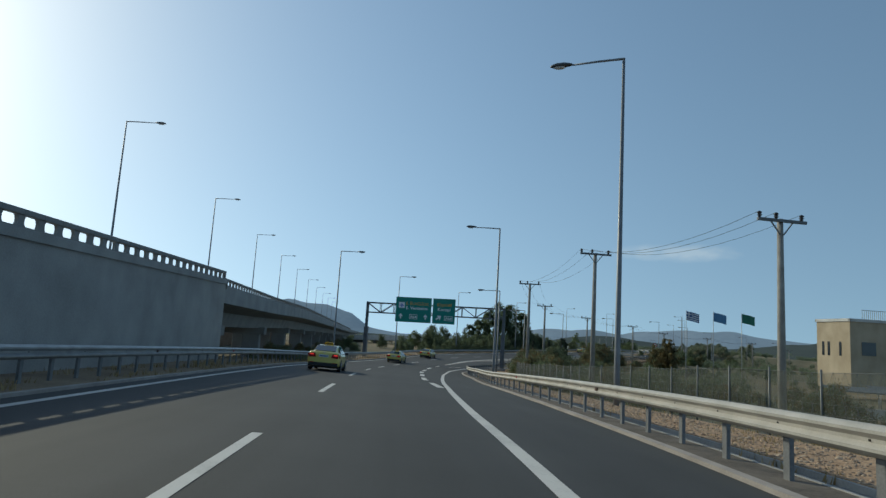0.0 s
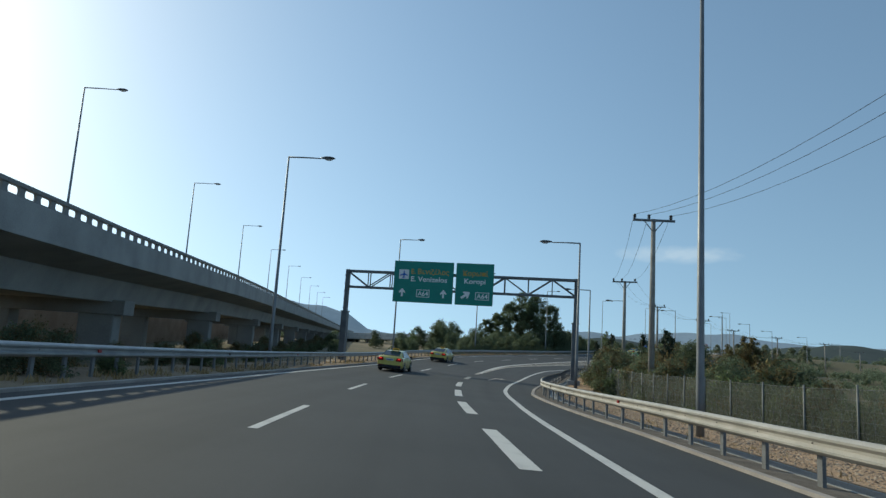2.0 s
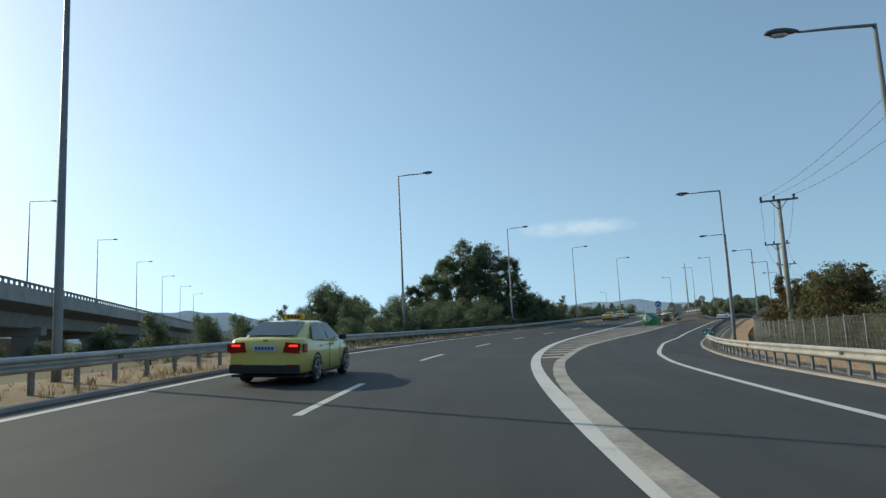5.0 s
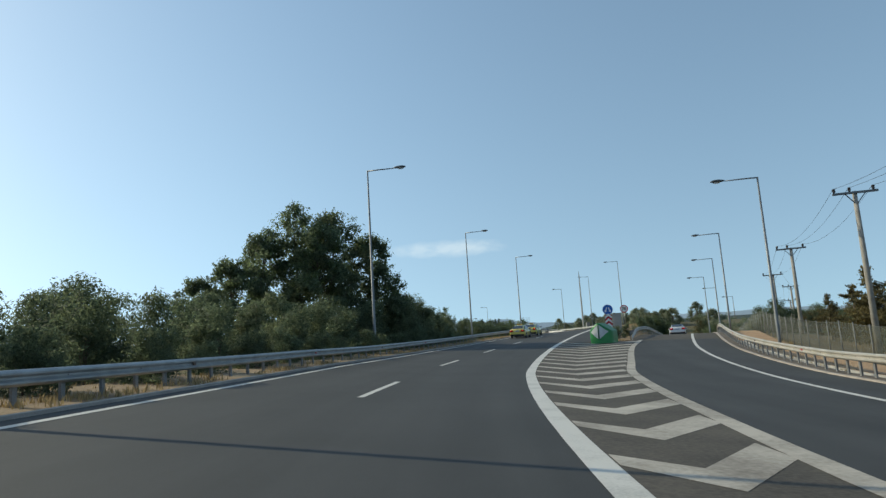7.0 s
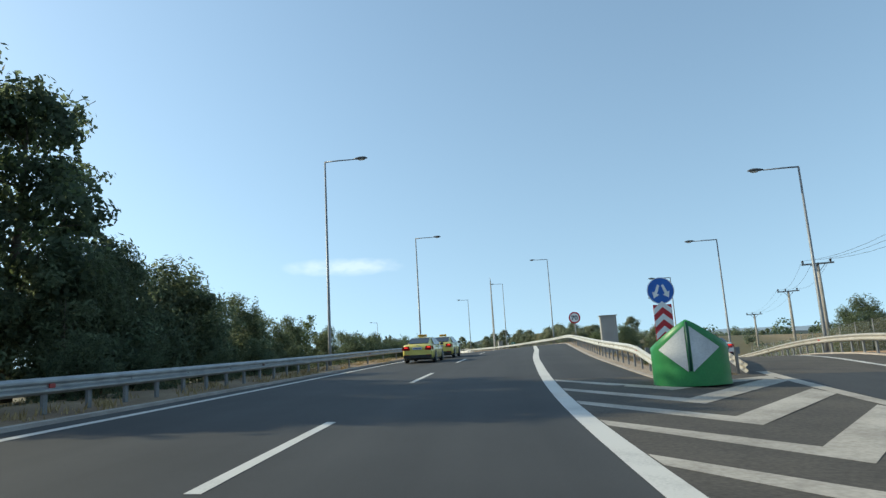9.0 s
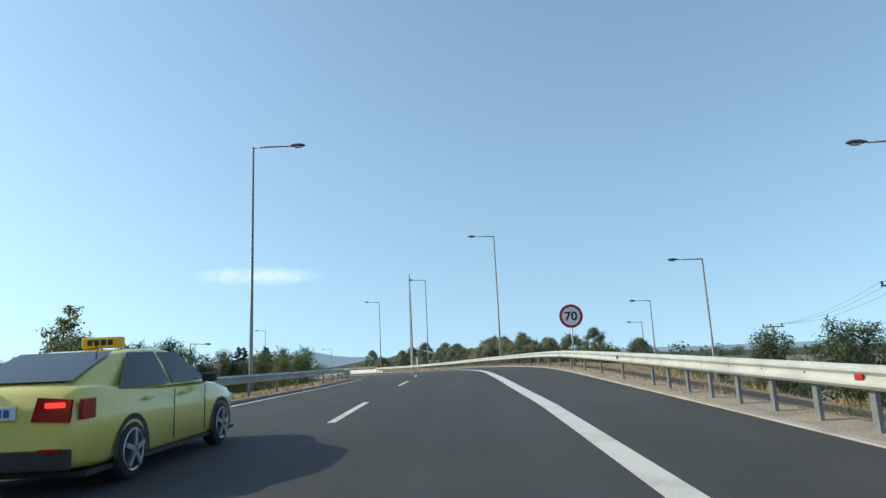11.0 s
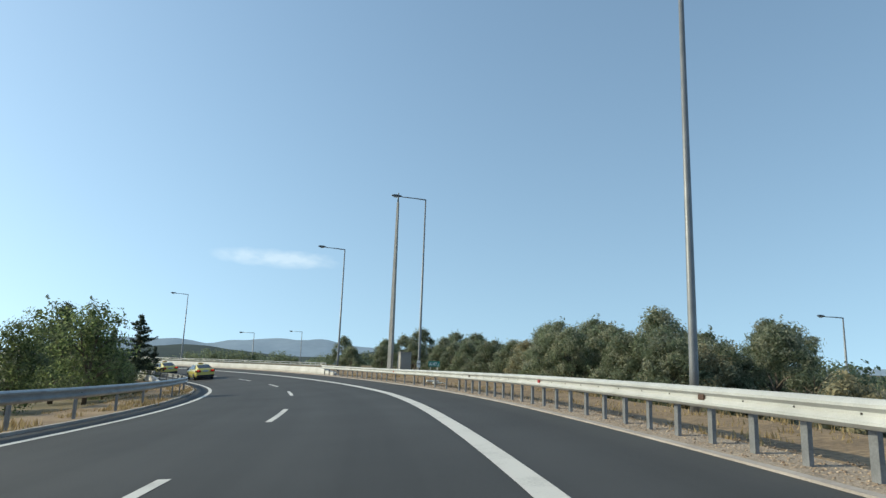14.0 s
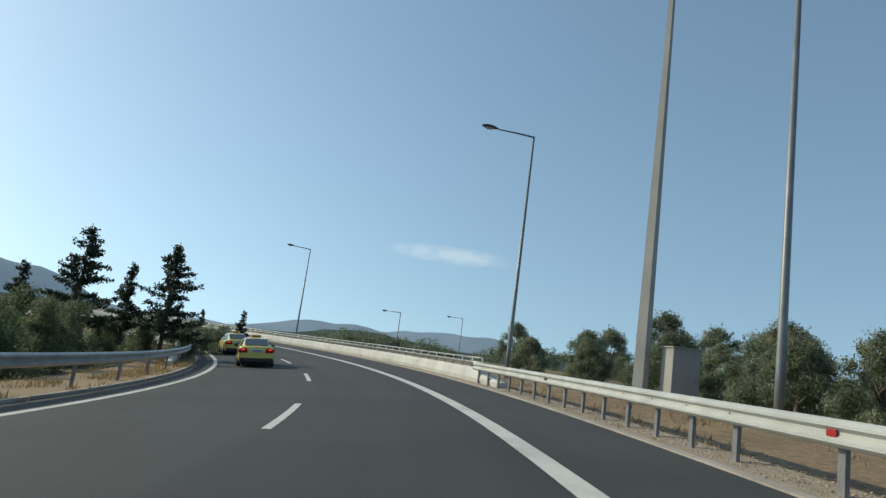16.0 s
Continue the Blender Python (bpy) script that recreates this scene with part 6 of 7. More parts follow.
# scrub behind the fence
for s, d, k, sc in ((52, 17, 0, 0.75), (56, 15.5, 2, 0.85), (60, 18, 0, 0.9), (64, 15, 0, 0.95), (67.5, 17.5, 2, 1.0), (71, 14.6, 0, 1.0), (74, 18, 1, 0.8), (78, 14.8, 0, 1.05), (81.5, 17, 2, 1.0), (85, 14.2, 1, 0.75), (88, 16.5, 0, 1.05), (91.5, 13.8, 0, 0.9), (95, 16, 1, 0.9), (98, 14.2, 2, 0.9), (102, 15.5, 0, 1.0), (106, 17, 1, 0.8), (110, 15.6, 0, 0.8), (114, 18, 2, 0.9), (118, 16.6, 0, 0.75),
                    (128, 20, 1, 1.0), (134, 21, 1, 1.25), (139, 19.5, 1, 1.35), (142, 21, 0, 1.4), (145, 20, 1, 1.35), (149, 21, 0, 1.35), (152, 20.5, 1, 1.2), (156, 22, 1, 1.1), (160, 22, 1, 0.9), (166, 24, 0, 0.9), (173, 25.5, 2, 0.9), (180, 26, 0, 0.85), (190, 26, 1, 0.85), (198, 27, 0, 0.9), (207, 28, 2, 0.9), (217, 28, 0, 0.9), (226, 30, 2, 0.9), (62, 23, 0, 1.0), (72, 24, 2, 1.0), (83, 23, 0, 1.1), (94, 22, 1, 1.0), (104, 23, 0, 1.1)):
    q = at_road(s, d)
    plant(DRYBUSH[k], q.x, q.y, sc, rnd.uniform(0, 360))
for x, y, top in ((16.3, 95.4, 2.0), (18.1, 94.8, 2.5), (18.7, 95.3, 2.3), (14.6, 99.5, 1.9), (13.9, 102.5, 1.2)):
    plant(CONIFER[3], x, y, (top - ground_z(x, y)) / 5.4, rnd.uniform(0, 360))
for s, d, k, sc in ((79.5, 15.6, 2, 0.86), (82.5, 17.0, 0, 0.95), (77.5, 17.6, 2, 0.74)):
    q = at_road(s, d)
    plant(BUSH[k], q.x, q.y, sc, rnd.uniform(0, 360))
hedge = random.Random(37)
for k in range(30):
    s = 58 + k * 1.5
    q = at_road(s, fence_line(s) + hedge.uniform(1.1, 2.4))
    plant((BUSH[1], DRYBUSH[0], DRYBUSH[2])[k % 3], q.x, q.y, (0.5, 0.62, 0.8)[k % 3] * hedge.uniform(0.85, 1.2), hedge.uniform(0, 360))
for s, d, k, sc in ((92.5, 12.0, 0, 0.95), (90.0, 12.6, 0, 0.85), (95.5, 12.9, 0, 1.1), (87.5, 12.9, 0, 0.9), (98.5, 13.4, 2, 1.3), (102, 13.9, 0, 1.1), (105, 14.2, 0, 1.0), (84.5, 13.0, 2, 1.0), (108, 14.8, 0, 1.0), (79, 13.2, 0, 0.95), (74, 13.4, 0, 0.9)):
    q = at_road(s, d)
    plant(DRYBUSH[k], q.x, q.y, sc, rnd.uniform(0, 360))

belt = random.Random(19)
for k in range(40):
    q = at_road(belt.uniform(22, 92), 14.5 + 24 * belt.random() ** 1.3)
    if 40 < q.x and 58 < q.y:
        continue
    plant(DRYBUSH[(0, 2, 0)[k % 3]] if k % 4 else BUSH[1], q.x, q.y, belt.uniform(0.5, 0.85), belt.uniform(0, 360))

for s, d, k, sc in ((138.5, 20.5, 0, 0.9), (141, 19, 1, 0.98), (144, 20.3, 0, 1.0), (147, 18.6, 1, 0.98), (149.5, 20.2, 0, 1.02), (152, 18.4, 0, 0.98), (154, 20.6, 1, 0.98), (156.5, 19, 0, 0.82), (159.5, 20.6, 1, 0.7)):
    q = at_road(s, d)
    plant(TAMARISK[k], q.x, q.y, sc, rnd.uniform(0, 360))
# evergreens and a round bush farther along the fence
for x, y, k, sc in ((57.2, 169.0, 0, 0.62), (54.6, 163.4, 0, 1.0), (53.6, 160.2, 1, 0.98), (55.6, 158.8, 0, 1.35), (56.0, 156.4, 1, 1.5), (56.2, 166.0, 1, 0.85)):
    plant(TAMARISK[k], x, y, sc, rnd.uniform(0, 360))
for x, y, k, sc in ((56.4, 161.8, 1, 1.15), (58.0, 164.2, 1, 0.95), (55.0, 157.0, 1, 1.4), (57.0, 159.6, 1, 1.35), (59.5, 168.0, 2, 0.9), (54.0, 158.6, 0, 1.3)):
    plant(DRYBUSH[k], x, y, sc, rnd.uniform(0, 360))
for x, y, k, sc in ((73.9, 189.2, 0, 0.92), (72.2, 188.0, 1, 0.75), (75.4, 187.8, 1, 0.8), (70.6, 188.6, 0, 0.72), (77.0, 186.4, 0, 0.8)):
    plant(BUSH[k], x, y, sc, rnd.uniform(0, 360))
# light green shrub below the outer bend
for x, y, top in ((85.1, 227.6, 2.35), (86.6, 227.0, 2.0), (83.6, 227.2, 1.95)):
    plant(DRYBUSH[2], x, y, min(1.5, (top - ground_z(x, y)) / 2.85), rnd.uniform(0, 360))
# shrubs in the wedge behind the crash cushion
for s, d, k, sc in ((197, 6.6, 1, 0.32), (200, 7.4, 0, 0.28), (222, 8.5, 1, 0.5), (228, 9.5, 0, 0.5)):
    q = at_road(s, d)
    plant(BUSH[k], q.x, q.y, sc, rnd.uniform(0, 360))


# far groves: countless small crowns on the plain
def groves(seed, count):
    rng = np.random.default_rng(seed)
    pts, nor = [], []
    made = 0
    while made < count:
        a, r = rng.uniform(-2.1, 1.7), 60 + 640 * rng.uniform() ** 1.4
        x, y = 40 + math.sin(a) * r, 160 + math.cos(a) * r
        d2 = (_cc[:, 0] - x) ** 2 + (_cc[:, 1] - y) ** 2
        if d2.min() < (40 if x < 30 else 62) ** 2 or noise.noise((x / 60, y / 60, 5)) < -0.2:
            continue
        if -60 < x < -10 and 30 < y < 460:
            continue
        made += 1
        h = rng.uniform(1.6, 3.6) * (1.5 if r > 350 else 1)
        m = 150 if r < 250 else 80
        d = rng.normal(size=(m, 3))
        d /= np.linalg.norm(d, axis=1)[:, None]
        pts.append(np.array([x, y, ground_z(x, y) + h * 0.45]) + d * np.array([h * 0.62, h * 0.62, h * 0.55]) * rng.uniform(0.6, 1.1, m)[:, None])
        nn = d + rng.normal(size=(m, 3)) * 0.5
        nor.append(nn / np.linalg.norm(nn, axis=1)[:, None])
    return leaf_mesh("far_groves", np.concatenate(pts), np.concatenate(nor), 0.62, 1.7, rng, LEAF_DARK)


def scrub(seed, count):
    """Low trees and scrub on the plain beyond the verges, too many to tell apart."""
    rng = np.random.default_rng(seed)
    pts, nor = [], []
    made = 0
    while made < count:
        s, d = rng.uniform(-20, 400), rng.uniform(24, 95)
        if rng.uniform() < 0.3:
            d = -rng.uniform(26, 90)
        q = at_road(s, d)
        x, y = q.x, q.y
        d2 = (_cc[:, 0] - x) ** 2 + (_cc[:, 1] - y) ** 2
        if d2.min() < 23 ** 2 or (x < -8 and y < 210) or noise.noise((x / 22, y / 22, 5)) < -0.12:
            continue
        if 25 < x < 85 and 58 < y < 118:
            continue
        made += 1
        h = rng.uniform(1.0, 2.6)
        for _ in range(5):
            m = 90
            u = rng.normal(size=(m, 3))
            u /= np.linalg.norm(u, axis=1)[:, None]
            o = np.array([rng.normal() * h * 0.35, rng.normal() * h * 0.35, h * rng.uniform(0.25, 0.75)])
            pts.append(np.array([x, y, ground_z(x, y)]) + o + u * h * 0.38 * rng.uniform(0.6, 1.1, m)[:, None])
            nn = u + rng.normal(size=(m, 3)) * 0.4
            nor.append(nn / np.linalg.norm(nn, axis=1)[:, None])
    return leaf_mesh("plain_scrub", np.concatenate(pts), np.concatenate(nor), 0.27, 1.8, rng, LEAF_OLIVE)


tagged(new("plain_scrub", scrub(27, 620)), "grey-green scrub and low trees beyond the verges", "shrubs", kind="stuff")
tagged(new("far_groves", groves(7, 1700)), "scattered olive groves and scrub on the plain", "trees", kind="stuff")


def verge_grass(seed, count):
    """Dry tufts along the verges and behind the rails."""
    rng = np.random.default_rng(seed)
    pts, nor = [], []
    for _ in range(count):
        s = rng.uniform(-10, 335)
        side = rng.uniform()
        if side < 0.45:
            d = edge_line_left(s) - rng.uniform(1.0, 4.5)
        elif s < 190 or side < 0.6:
            d = rail_right(min(s, 262)) + rng.uniform(0.9, 4.5)
        else:
            d = rail_main(s) + rng.uniform(0.5, 4.5)
            if s < 262 and d > gore_right(s) - 1.0:
                continue
        if noise.noise((s / 3.0, d / 1.5, 9)) < -0.05:
            continue
        q = at_road(s, d)
        z = max(ground_z(q.x, q.y), q.z - 0.02 if abs(d) < 9 and d < 0 else -99)
        h = rng.uniform(0.06, 0.26)
        m = 7
        pts.append(np.array([q.x, q.y, z + h * 0.45]) + rng.normal(size=(m, 3)) * np.array([0.10, 0.10, 0.02]))
        nn = rng.normal(size=(m, 3)) * np.array([1, 1, 0.15])
        nor.append(nn / np.linalg.norm(nn, axis=1)[:, None])
    p, nr = np.concatenate(pts), np.concatenate(nor)
    return leaf_mesh("verge_grass", p, nr, 0.26, 7.0, rng, STRAW, 2.5)


tagged(new("verge_grass", verge_grass(17, 19000)), "dry straw-coloured grass tufts along the verges", "grass", kind="stuff")


# ---------- loose stones ----------
def stones(seed, count):
    """Broken stones along the margins under and behind the rails."""
    rng = np.random.default_rng(seed)
    base = np.array([(1, 0, 0), (-1, 0, 0), (0, 1, 0), (0, -1, 0), (0, 0, 1), (0, 0, -1)], float)
    tri = np.array([(0, 2, 4), (2, 1, 4), (1, 3, 4), (3, 0, 4), (2, 0, 5), (1, 2, 5), (3, 1, 5), (0, 3, 5)])
    co, fa = [], []
    while len(co) < count:
        if rng.uniform() < 0.55:
            s = rng.uniform(222, 318)
            d = rail_main(s) + rng.uniform(-0.28, 1.2) * rng.uniform(0.3, 1)
            z, grade = at_road(s, d, 0.02), 0.6
        else:
            s = rng.uniform(5, 82)
            d = rail_right(s) + rng.uniform(1.05, 3.1)
            z, grade = at_road(s, d, 0.05), 1.0
        size = grade * rng.uniform(0.018, 0.05) * (1.8 if rng.uniform() < 0.05 else 1)
        pts = base * rng.uniform(0.6, 1.3, (6, 3)) * size * np.array([1, 1, 0.6])
        a = rng.uniform(0, math.tau)
        pts[:, :2] = pts[:, :2] @ np.array([[math.cos(a), -math.sin(a)], [math.sin(a), math.cos(a)]])
        fa.append(tri + 6 * len(co))
        co.append(pts + np.array(z))
    co, fa = np.concatenate(co), np.concatenate(fa)
    me = bpy.data.meshes.new("loose_stones")
    me.vertices.add(len(co)), me.loops.add(3 * len(fa)), me.polygons.add(len(fa))
    me.vertices.foreach_set("co", co.astype(np.float32).ravel())
    me.loops.foreach_set("vertex_index", fa.astype(np.int32).ravel())
    me.polygons.foreach_set("loop_start", np.arange(0, 3 * len(fa), 3, dtype=np.int32))
    me.update(calc_edges=True)
    me.materials.append(leaf_material("pale stone", (0.21, 0.14, 0.09), (0.54, 0.42, 0.30), 0.0))
    return me


tagged(new("loose_stones", stones(23, 22000)), "pale broken stones scattered along the road margin", "gravel", kind="stuff")


# ---------- vehicles ----------
YELLOW = textured("yellow taxi paint", (0.63, 0.535, 0.13), (0.69, 0.59, 0.165), 0.8, 10, 0.28, 0, 0)
SILVER = textured("white car paint", (0.60, 0.61, 0.62), (0.66, 0.67, 0.68), 0.8, 10, 0.3, 0, 0)
for m in (YELLOW, SILVER):
    m.node_tree.nodes["Principled BSDF"].inputs["Coat Weight"].default_value = 0.6
CAR_GLASS = material("tinted car glass", (0.02, 0.025, 0.03), 0.06)
TYRE = textured("tyre rubber", (0.012, 0.012, 0.012), (0.025, 0.025, 0.025), 6, 40, 0.8, 0, 0.1, 0.003)
RIM = material("alloy rim", (0.45, 0.46, 0.47), 0.35, 0.8)
PLASTIC = textured("black car plastic", (0.015, 0.015, 0.016), (0.03, 0.03, 0.032), 6, 40, 0.6, 0, 0.05, 0.002)
LENS_RED = material("red tail lamp", (0.30, 0.008, 0.010), 0.15)
LENS_LIT = material("lit brake lamp", (0.8, 0.02, 0.02), 0.2)
LENS_LIT.node_tree.nodes["Principled BSDF"].inputs["Emission Color"].default_value = (1.0, 0.05, 0.04, 1)
LENS_LIT.node_tree.nodes["Principled BSDF"].inputs["Emission Strength"].default_value = 1.0
LENS_CLEAR = material("clear lamp lens", (0.65, 0.67, 0.68), 0.1)
PLATE_WHITE = material("number plate", (0.62, 0.64, 0.66), 0.4)
PLATE_BLUE = material("plate bars", (0.05, 0.10, 0.30), 0.5)


def loft(bm, rings, cap=True):
    rows = [[bm.verts.new(p) for p in r] for r in rings]
    for r0, r1 in zip(rows, rows[1:]):
        for k in range(len(r0) - 1):
            bm.faces.new((r0[k], r0[k + 1], r1[k + 1], r1[k])).smooth = True
    if cap:
        bm.faces.new(rows[0]), bm.faces.new(rows[-1][::-1])
    return rows


def sedan(name, label, paint, taxi):
    """A saloon about 4.6 m long, front towards +y, wheels on z = 0."""
    car = thing(name, label, "car", "cars")
    # station: y, half width, bottom, waist height, deck height
    st = [(-2.33, 0.74, 0.42, 0.66, 0.84), (-2.30, 0.82, 0.34, 0.68, 0.99), (-2.16, 0.88, 0.27, 0.70, 1.06), (-1.85, 0.90, 0.24, 0.72, 1.07), (-1.3, 0.905, 0.22, 0.72, 1.03), (-0.5, 0.905, 0.20, 0.70, 0.99), (0.4, 0.905, 0.20, 0.69, 0.97),
          (1.0, 0.90, 0.20, 0.68, 0.98), (1.5, 0.89, 0.21, 0.66, 0.93), (1.95, 0.85, 0.22, 0.62, 0.86), (2.2, 0.76, 0.24, 0.58, 0.78), (2.32, 0.62, 0.30, 0.54, 0.68)]
    rings = []
    for y, w, lo, mid, hi in st:
        half = [(0.0, lo), (w * 0.86, lo), (w * 0.965, lo + 0.07), (w, mid - 0.12), (w, mid), (w * 0.985, mid + 0.10), (w * 0.93, hi - 0.05), (w * 0.84, hi - 0.008), (0.0, hi + 0.012)]
        rings.append([(x, y, z) for x, z in half] + [(-x, y, z) for x, z in half[-2::-1]])
    bm = bmesh.new()
    loft(bm, rings)
    body = part("body", bm, paint, car)
    # cabin: y, half width at the waist and at the top, top height
    cb = [(-2.02, 0.66, 0.60, 1.075), (-1.55, 0.74, 0.585, 1.27), (-1.12, 0.80, 0.575, 1.405), (-0.6, 0.83, 0.585, 1.452), (0.0, 0.84, 0.59, 1.46), (0.35, 0.84, 0.58, 1.435), (0.75, 0.83, 0.60, 1.25), (1.22, 0.80, 0.66, 1.0)]
    rings = []
    for y, wb, wt, top in cb:
        base = 0.97
        half = [(wb, base), (wb * 0.5 + wt * 0.5, base + (top - base) * 0.52), (wt, top - 0.035), (wt * 0.85, top - 0.008), (0, top)]
        rings.append([(x, y, z) for x, z in half] + [(-x, y, z) for x, z in half[-2::-1]])
    bm = bmesh.new()
    loft(bm, rings, False)
    part("roof", bm, paint, body)

    def pane(nm, pts):
        b2 = bmesh.new()
        b2.faces.new([b2.verts.new(p) for p in pts])
        r = bmesh.ops.extrude_face_region(b2, geom=list(b2.faces))
        nrm = (Vector(pts[1]) - Vector(pts[0])).cross(Vector(pts[2]) - Vector(pts[0])).normalized()
        bmesh.ops.translate(b2, verts=[v for v in r["geom"] if isinstance(v, bmesh.types.BMVert)], vec=nrm * 0.004)
        part(nm, b2, CAR_GLASS, body, "dark tinted glass")

    o = 0.012
    pane("rear_window", [(-0.60, -2.0, 1.10 + o), (0.60, -2.0, 1.10 + o), (0.54, -1.12 - o, 1.405 + o), (-0.54, -1.12 - o, 1.405 + o)])
    pane("windscreen", [(0.62, 1.20, 1.02 + o), (-0.62, 1.20, 1.02 + o), (-0.54, 0.38, 1.43 + o), (0.54, 0.38, 1.43 + o)])
    for sx in (-1, 1):
        for nm, (y0, y1, y2, y3) in (("rear_side_window", (-1.52, -0.28, -0.28, -0.95)), ("front_side_window", (-0.18, 0.92, 0.36, -0.18))):
            pts = [(sx * 0.842, y0, 1.0), (sx * 0.852, y1, 1.0), (sx * 0.618, y2, 1.405), (sx * 0.612, y3, 1.395)]
            pane(nm, pts if sx > 0 else pts[::-1])
        bm = bmesh.new()
        box(bm, (0.20, 0.10, 0.13), (sx * 0.98, 0.72, 1.03), bevel=0.03)
        part("door_mirror", bm, PLASTIC if taxi else paint, body)
        for y in (-0.25, 0.75):
            bm = bmesh.new()
            box(bm, (0.008, 0.012, 0.62), (sx * 0.905, y, 0.62))
            part("door_seam", bm, PLASTIC, body)
        for y in (-0.95, 0.05):
            bm = bmesh.new()
            box(bm, (0.035, 0.2, 0.035), (sx * 0.912, y, 0.86), bevel=0.01)
            part("door_handle", bm, paint, body)
        bm = bmesh.new()
        plate(bm, [(0.42, 0.74), (0.80, 0.72), (0.82, 0.94), (0.48, 0.97)], 0, 0.03)
        bmesh.ops.transform(bm, matrix=Matrix.Diagonal((sx, 1, 1, 1)), verts=bm.verts)
        bmesh.ops.transform(bm, matrix=Matrix.Translation((0, -2.345, 0)), verts=bm.verts)
        tail = part("tail_lamp", bm, LENS_RED, body, "red tail lamp")
        bm = bmesh.new()
        box(bm, (0.20, 0.012, 0.05), (sx * 0.66, -2.352, 0.89), bevel=0.004)
        part("brake_light", bm, LENS_LIT, tail)
        bm = bmesh.new()
        box(bm, (0.04, 0.24, 0.2), (sx * 0.875, -2.16, 0.84), bevel=0.012)
        part("tail_lamp_side", bm, LENS_RED, body)
        bm = bmesh.new()
        box(bm, (0.22, 0.02, 0.035), (sx * 0.62, -2.345, 0.46))
        part("rear_reflector", bm, LENS_RED, body)
        bm = bmesh.new()
        box(bm, (0.34, 0.14, 0.13), (sx * 0.62, 2.18, 0.66), (0, 0, -sx * 22), 0.03)
        part("head_lamp", bm, LENS_CLEAR, body)
        for y in (-1.3, 1.39):
            bm = bmesh.new()
            prof = [(0.0, 0.24), (0.0, 0.29), (0.03, 0.318), (0.17, 0.318), (0.2, 0.29), (0.2, 0.24)]
            rr = [[bm.verts.new((sx * (0.715 + x), y + math.cos(a * math.tau / 24) * r, 0.318 + math.sin(a * math.tau / 24) * r)) for a in range(24)] for x, r in prof]
            for r0, r1 in zip(rr, rr[1:]):
                for a in range(24):
                    bm.faces.new((r0[a], r0[(a + 1) % 24], r1[(a + 1) % 24], r1[a])).smooth = True
            bm.faces.new(rr[0]), bm.faces.new(rr[-1][::-1])
            wheel = part("wheel", bm, TYRE, car, "black tyre")
            bm = bmesh.new()
            x = sx * 0.921
            for a in range(5):
                t = a * math.tau / 5 + 0.3
                bar(bm, (x, y + math.cos(t) * 0.04, 0.318 + math.sin(t) * 0.04), (x, y + math.cos(t) * 0.215, 0.318 + math.sin(t) * 0.215), 0.055)
            tube(bm, [(x - sx * 0.02, y, 0.318), (x + sx * 0.01, y, 0.318)], 0.06, 12)
            ring = [[bm.verts.new((x + dx, y + math.cos(a * math.tau / 24) * r, 0.318 + math.sin(a * math.tau / 24) * r)) for a in range(24)] for dx, r in ((0, 0.235), (sx * 0.006, 0.225), (0, 0.205))]
            for r0, r1 in zip(ring, ring[1:]):
                for a in range(24):
                    bm.faces.new((r0[a], r0[(a + 1) % 24], r1[(a + 1) % 24], r1[a]))
            part("rim", bm, RIM, wheel)
            # flat dark ring on the uncut body, drawn for the shaded wheel arch gap
            bm = bmesh.new()
            arc = [(math.cos(radians(a)) * r, math.sin(radians(a)) * r) for r in (0.395, 0.33) for a in (range(-8, 189, 14) if r > 0.35 else range(188, -9, -14))]
            vs = [bm.verts.new((sx * 0.908, y + c, 0.318 + d)) for c, d in arc]
            m = len(vs) // 2
            for k in range(m - 1):
                bm.faces.new((vs[k], vs[k + 1], vs[2 * m - 2 - k], vs[2 * m - 1 - k]))
            part("wheel_arch_shade", bm, PLASTIC, body)
    bm = bmesh.new()
    box(bm, (1.62, 0.06, 0.20), (0, -2.31, 0.37), bevel=0.02)
    part("rear_valance", bm, PLASTIC, body)
    bm = bmesh.new()
    box(bm, (1.7, 4.2, 0.05), (0, 0, 0.2))
    part("underbody", bm, PLASTIC, body)
    bm = bmesh.new()
    box(bm, (1.3, 0.05, 0.12), (0, 2.31, 0.6), bevel=0.015)
    part("grille", bm, PLASTIC, body)
    bm = bmesh.new()
    box(bm, (0.54, 0.02, 0.13), (0, -2.345, 0.83), bevel=0.004)
    np_ = part("number_plate", bm, PLATE_WHITE, body)
    bm = bmesh.new()
    for k in range(6):
        box(bm, (0.055, 0.006, 0.075), (-0.19 + 0.075 * k, -2.357, 0.83))
    part("plate_bar_row", bm, PLATE_BLUE, np_)
    bm = bmesh.new()
    box(bm, (0.09, 0.01, 0.09), (0, -2.30, 0.99), (20, 0, 0), 0.02)
    part("badge", bm, RIM, body)
    if taxi:
        bm = bmesh.new()
        box(bm, (0.50, 0.16, 0.14), (0, -0.35, 1.545), bevel=0.03)
        rs = part("roof_sign", bm, material("amber roof sign", (0.62, 0.36, 0.02), 0.35), body, "amber plastic roof sign")
        bm = bmesh.new()
        for k in range(4):
            box(bm, (0.06, 0.006, 0.07), (-0.13 + 0.088 * k, -0.434, 1.545))
        part("roof_sign_bar", bm, SIGN_BLACK, rs)
    bm = bmesh.new()
    tube(bm, [(0.3, -1.0, 1.43), (0.3, -1.12, 1.56)], 0.006, 5)
    part("aerial", bm, PLASTIC, body)
    return car


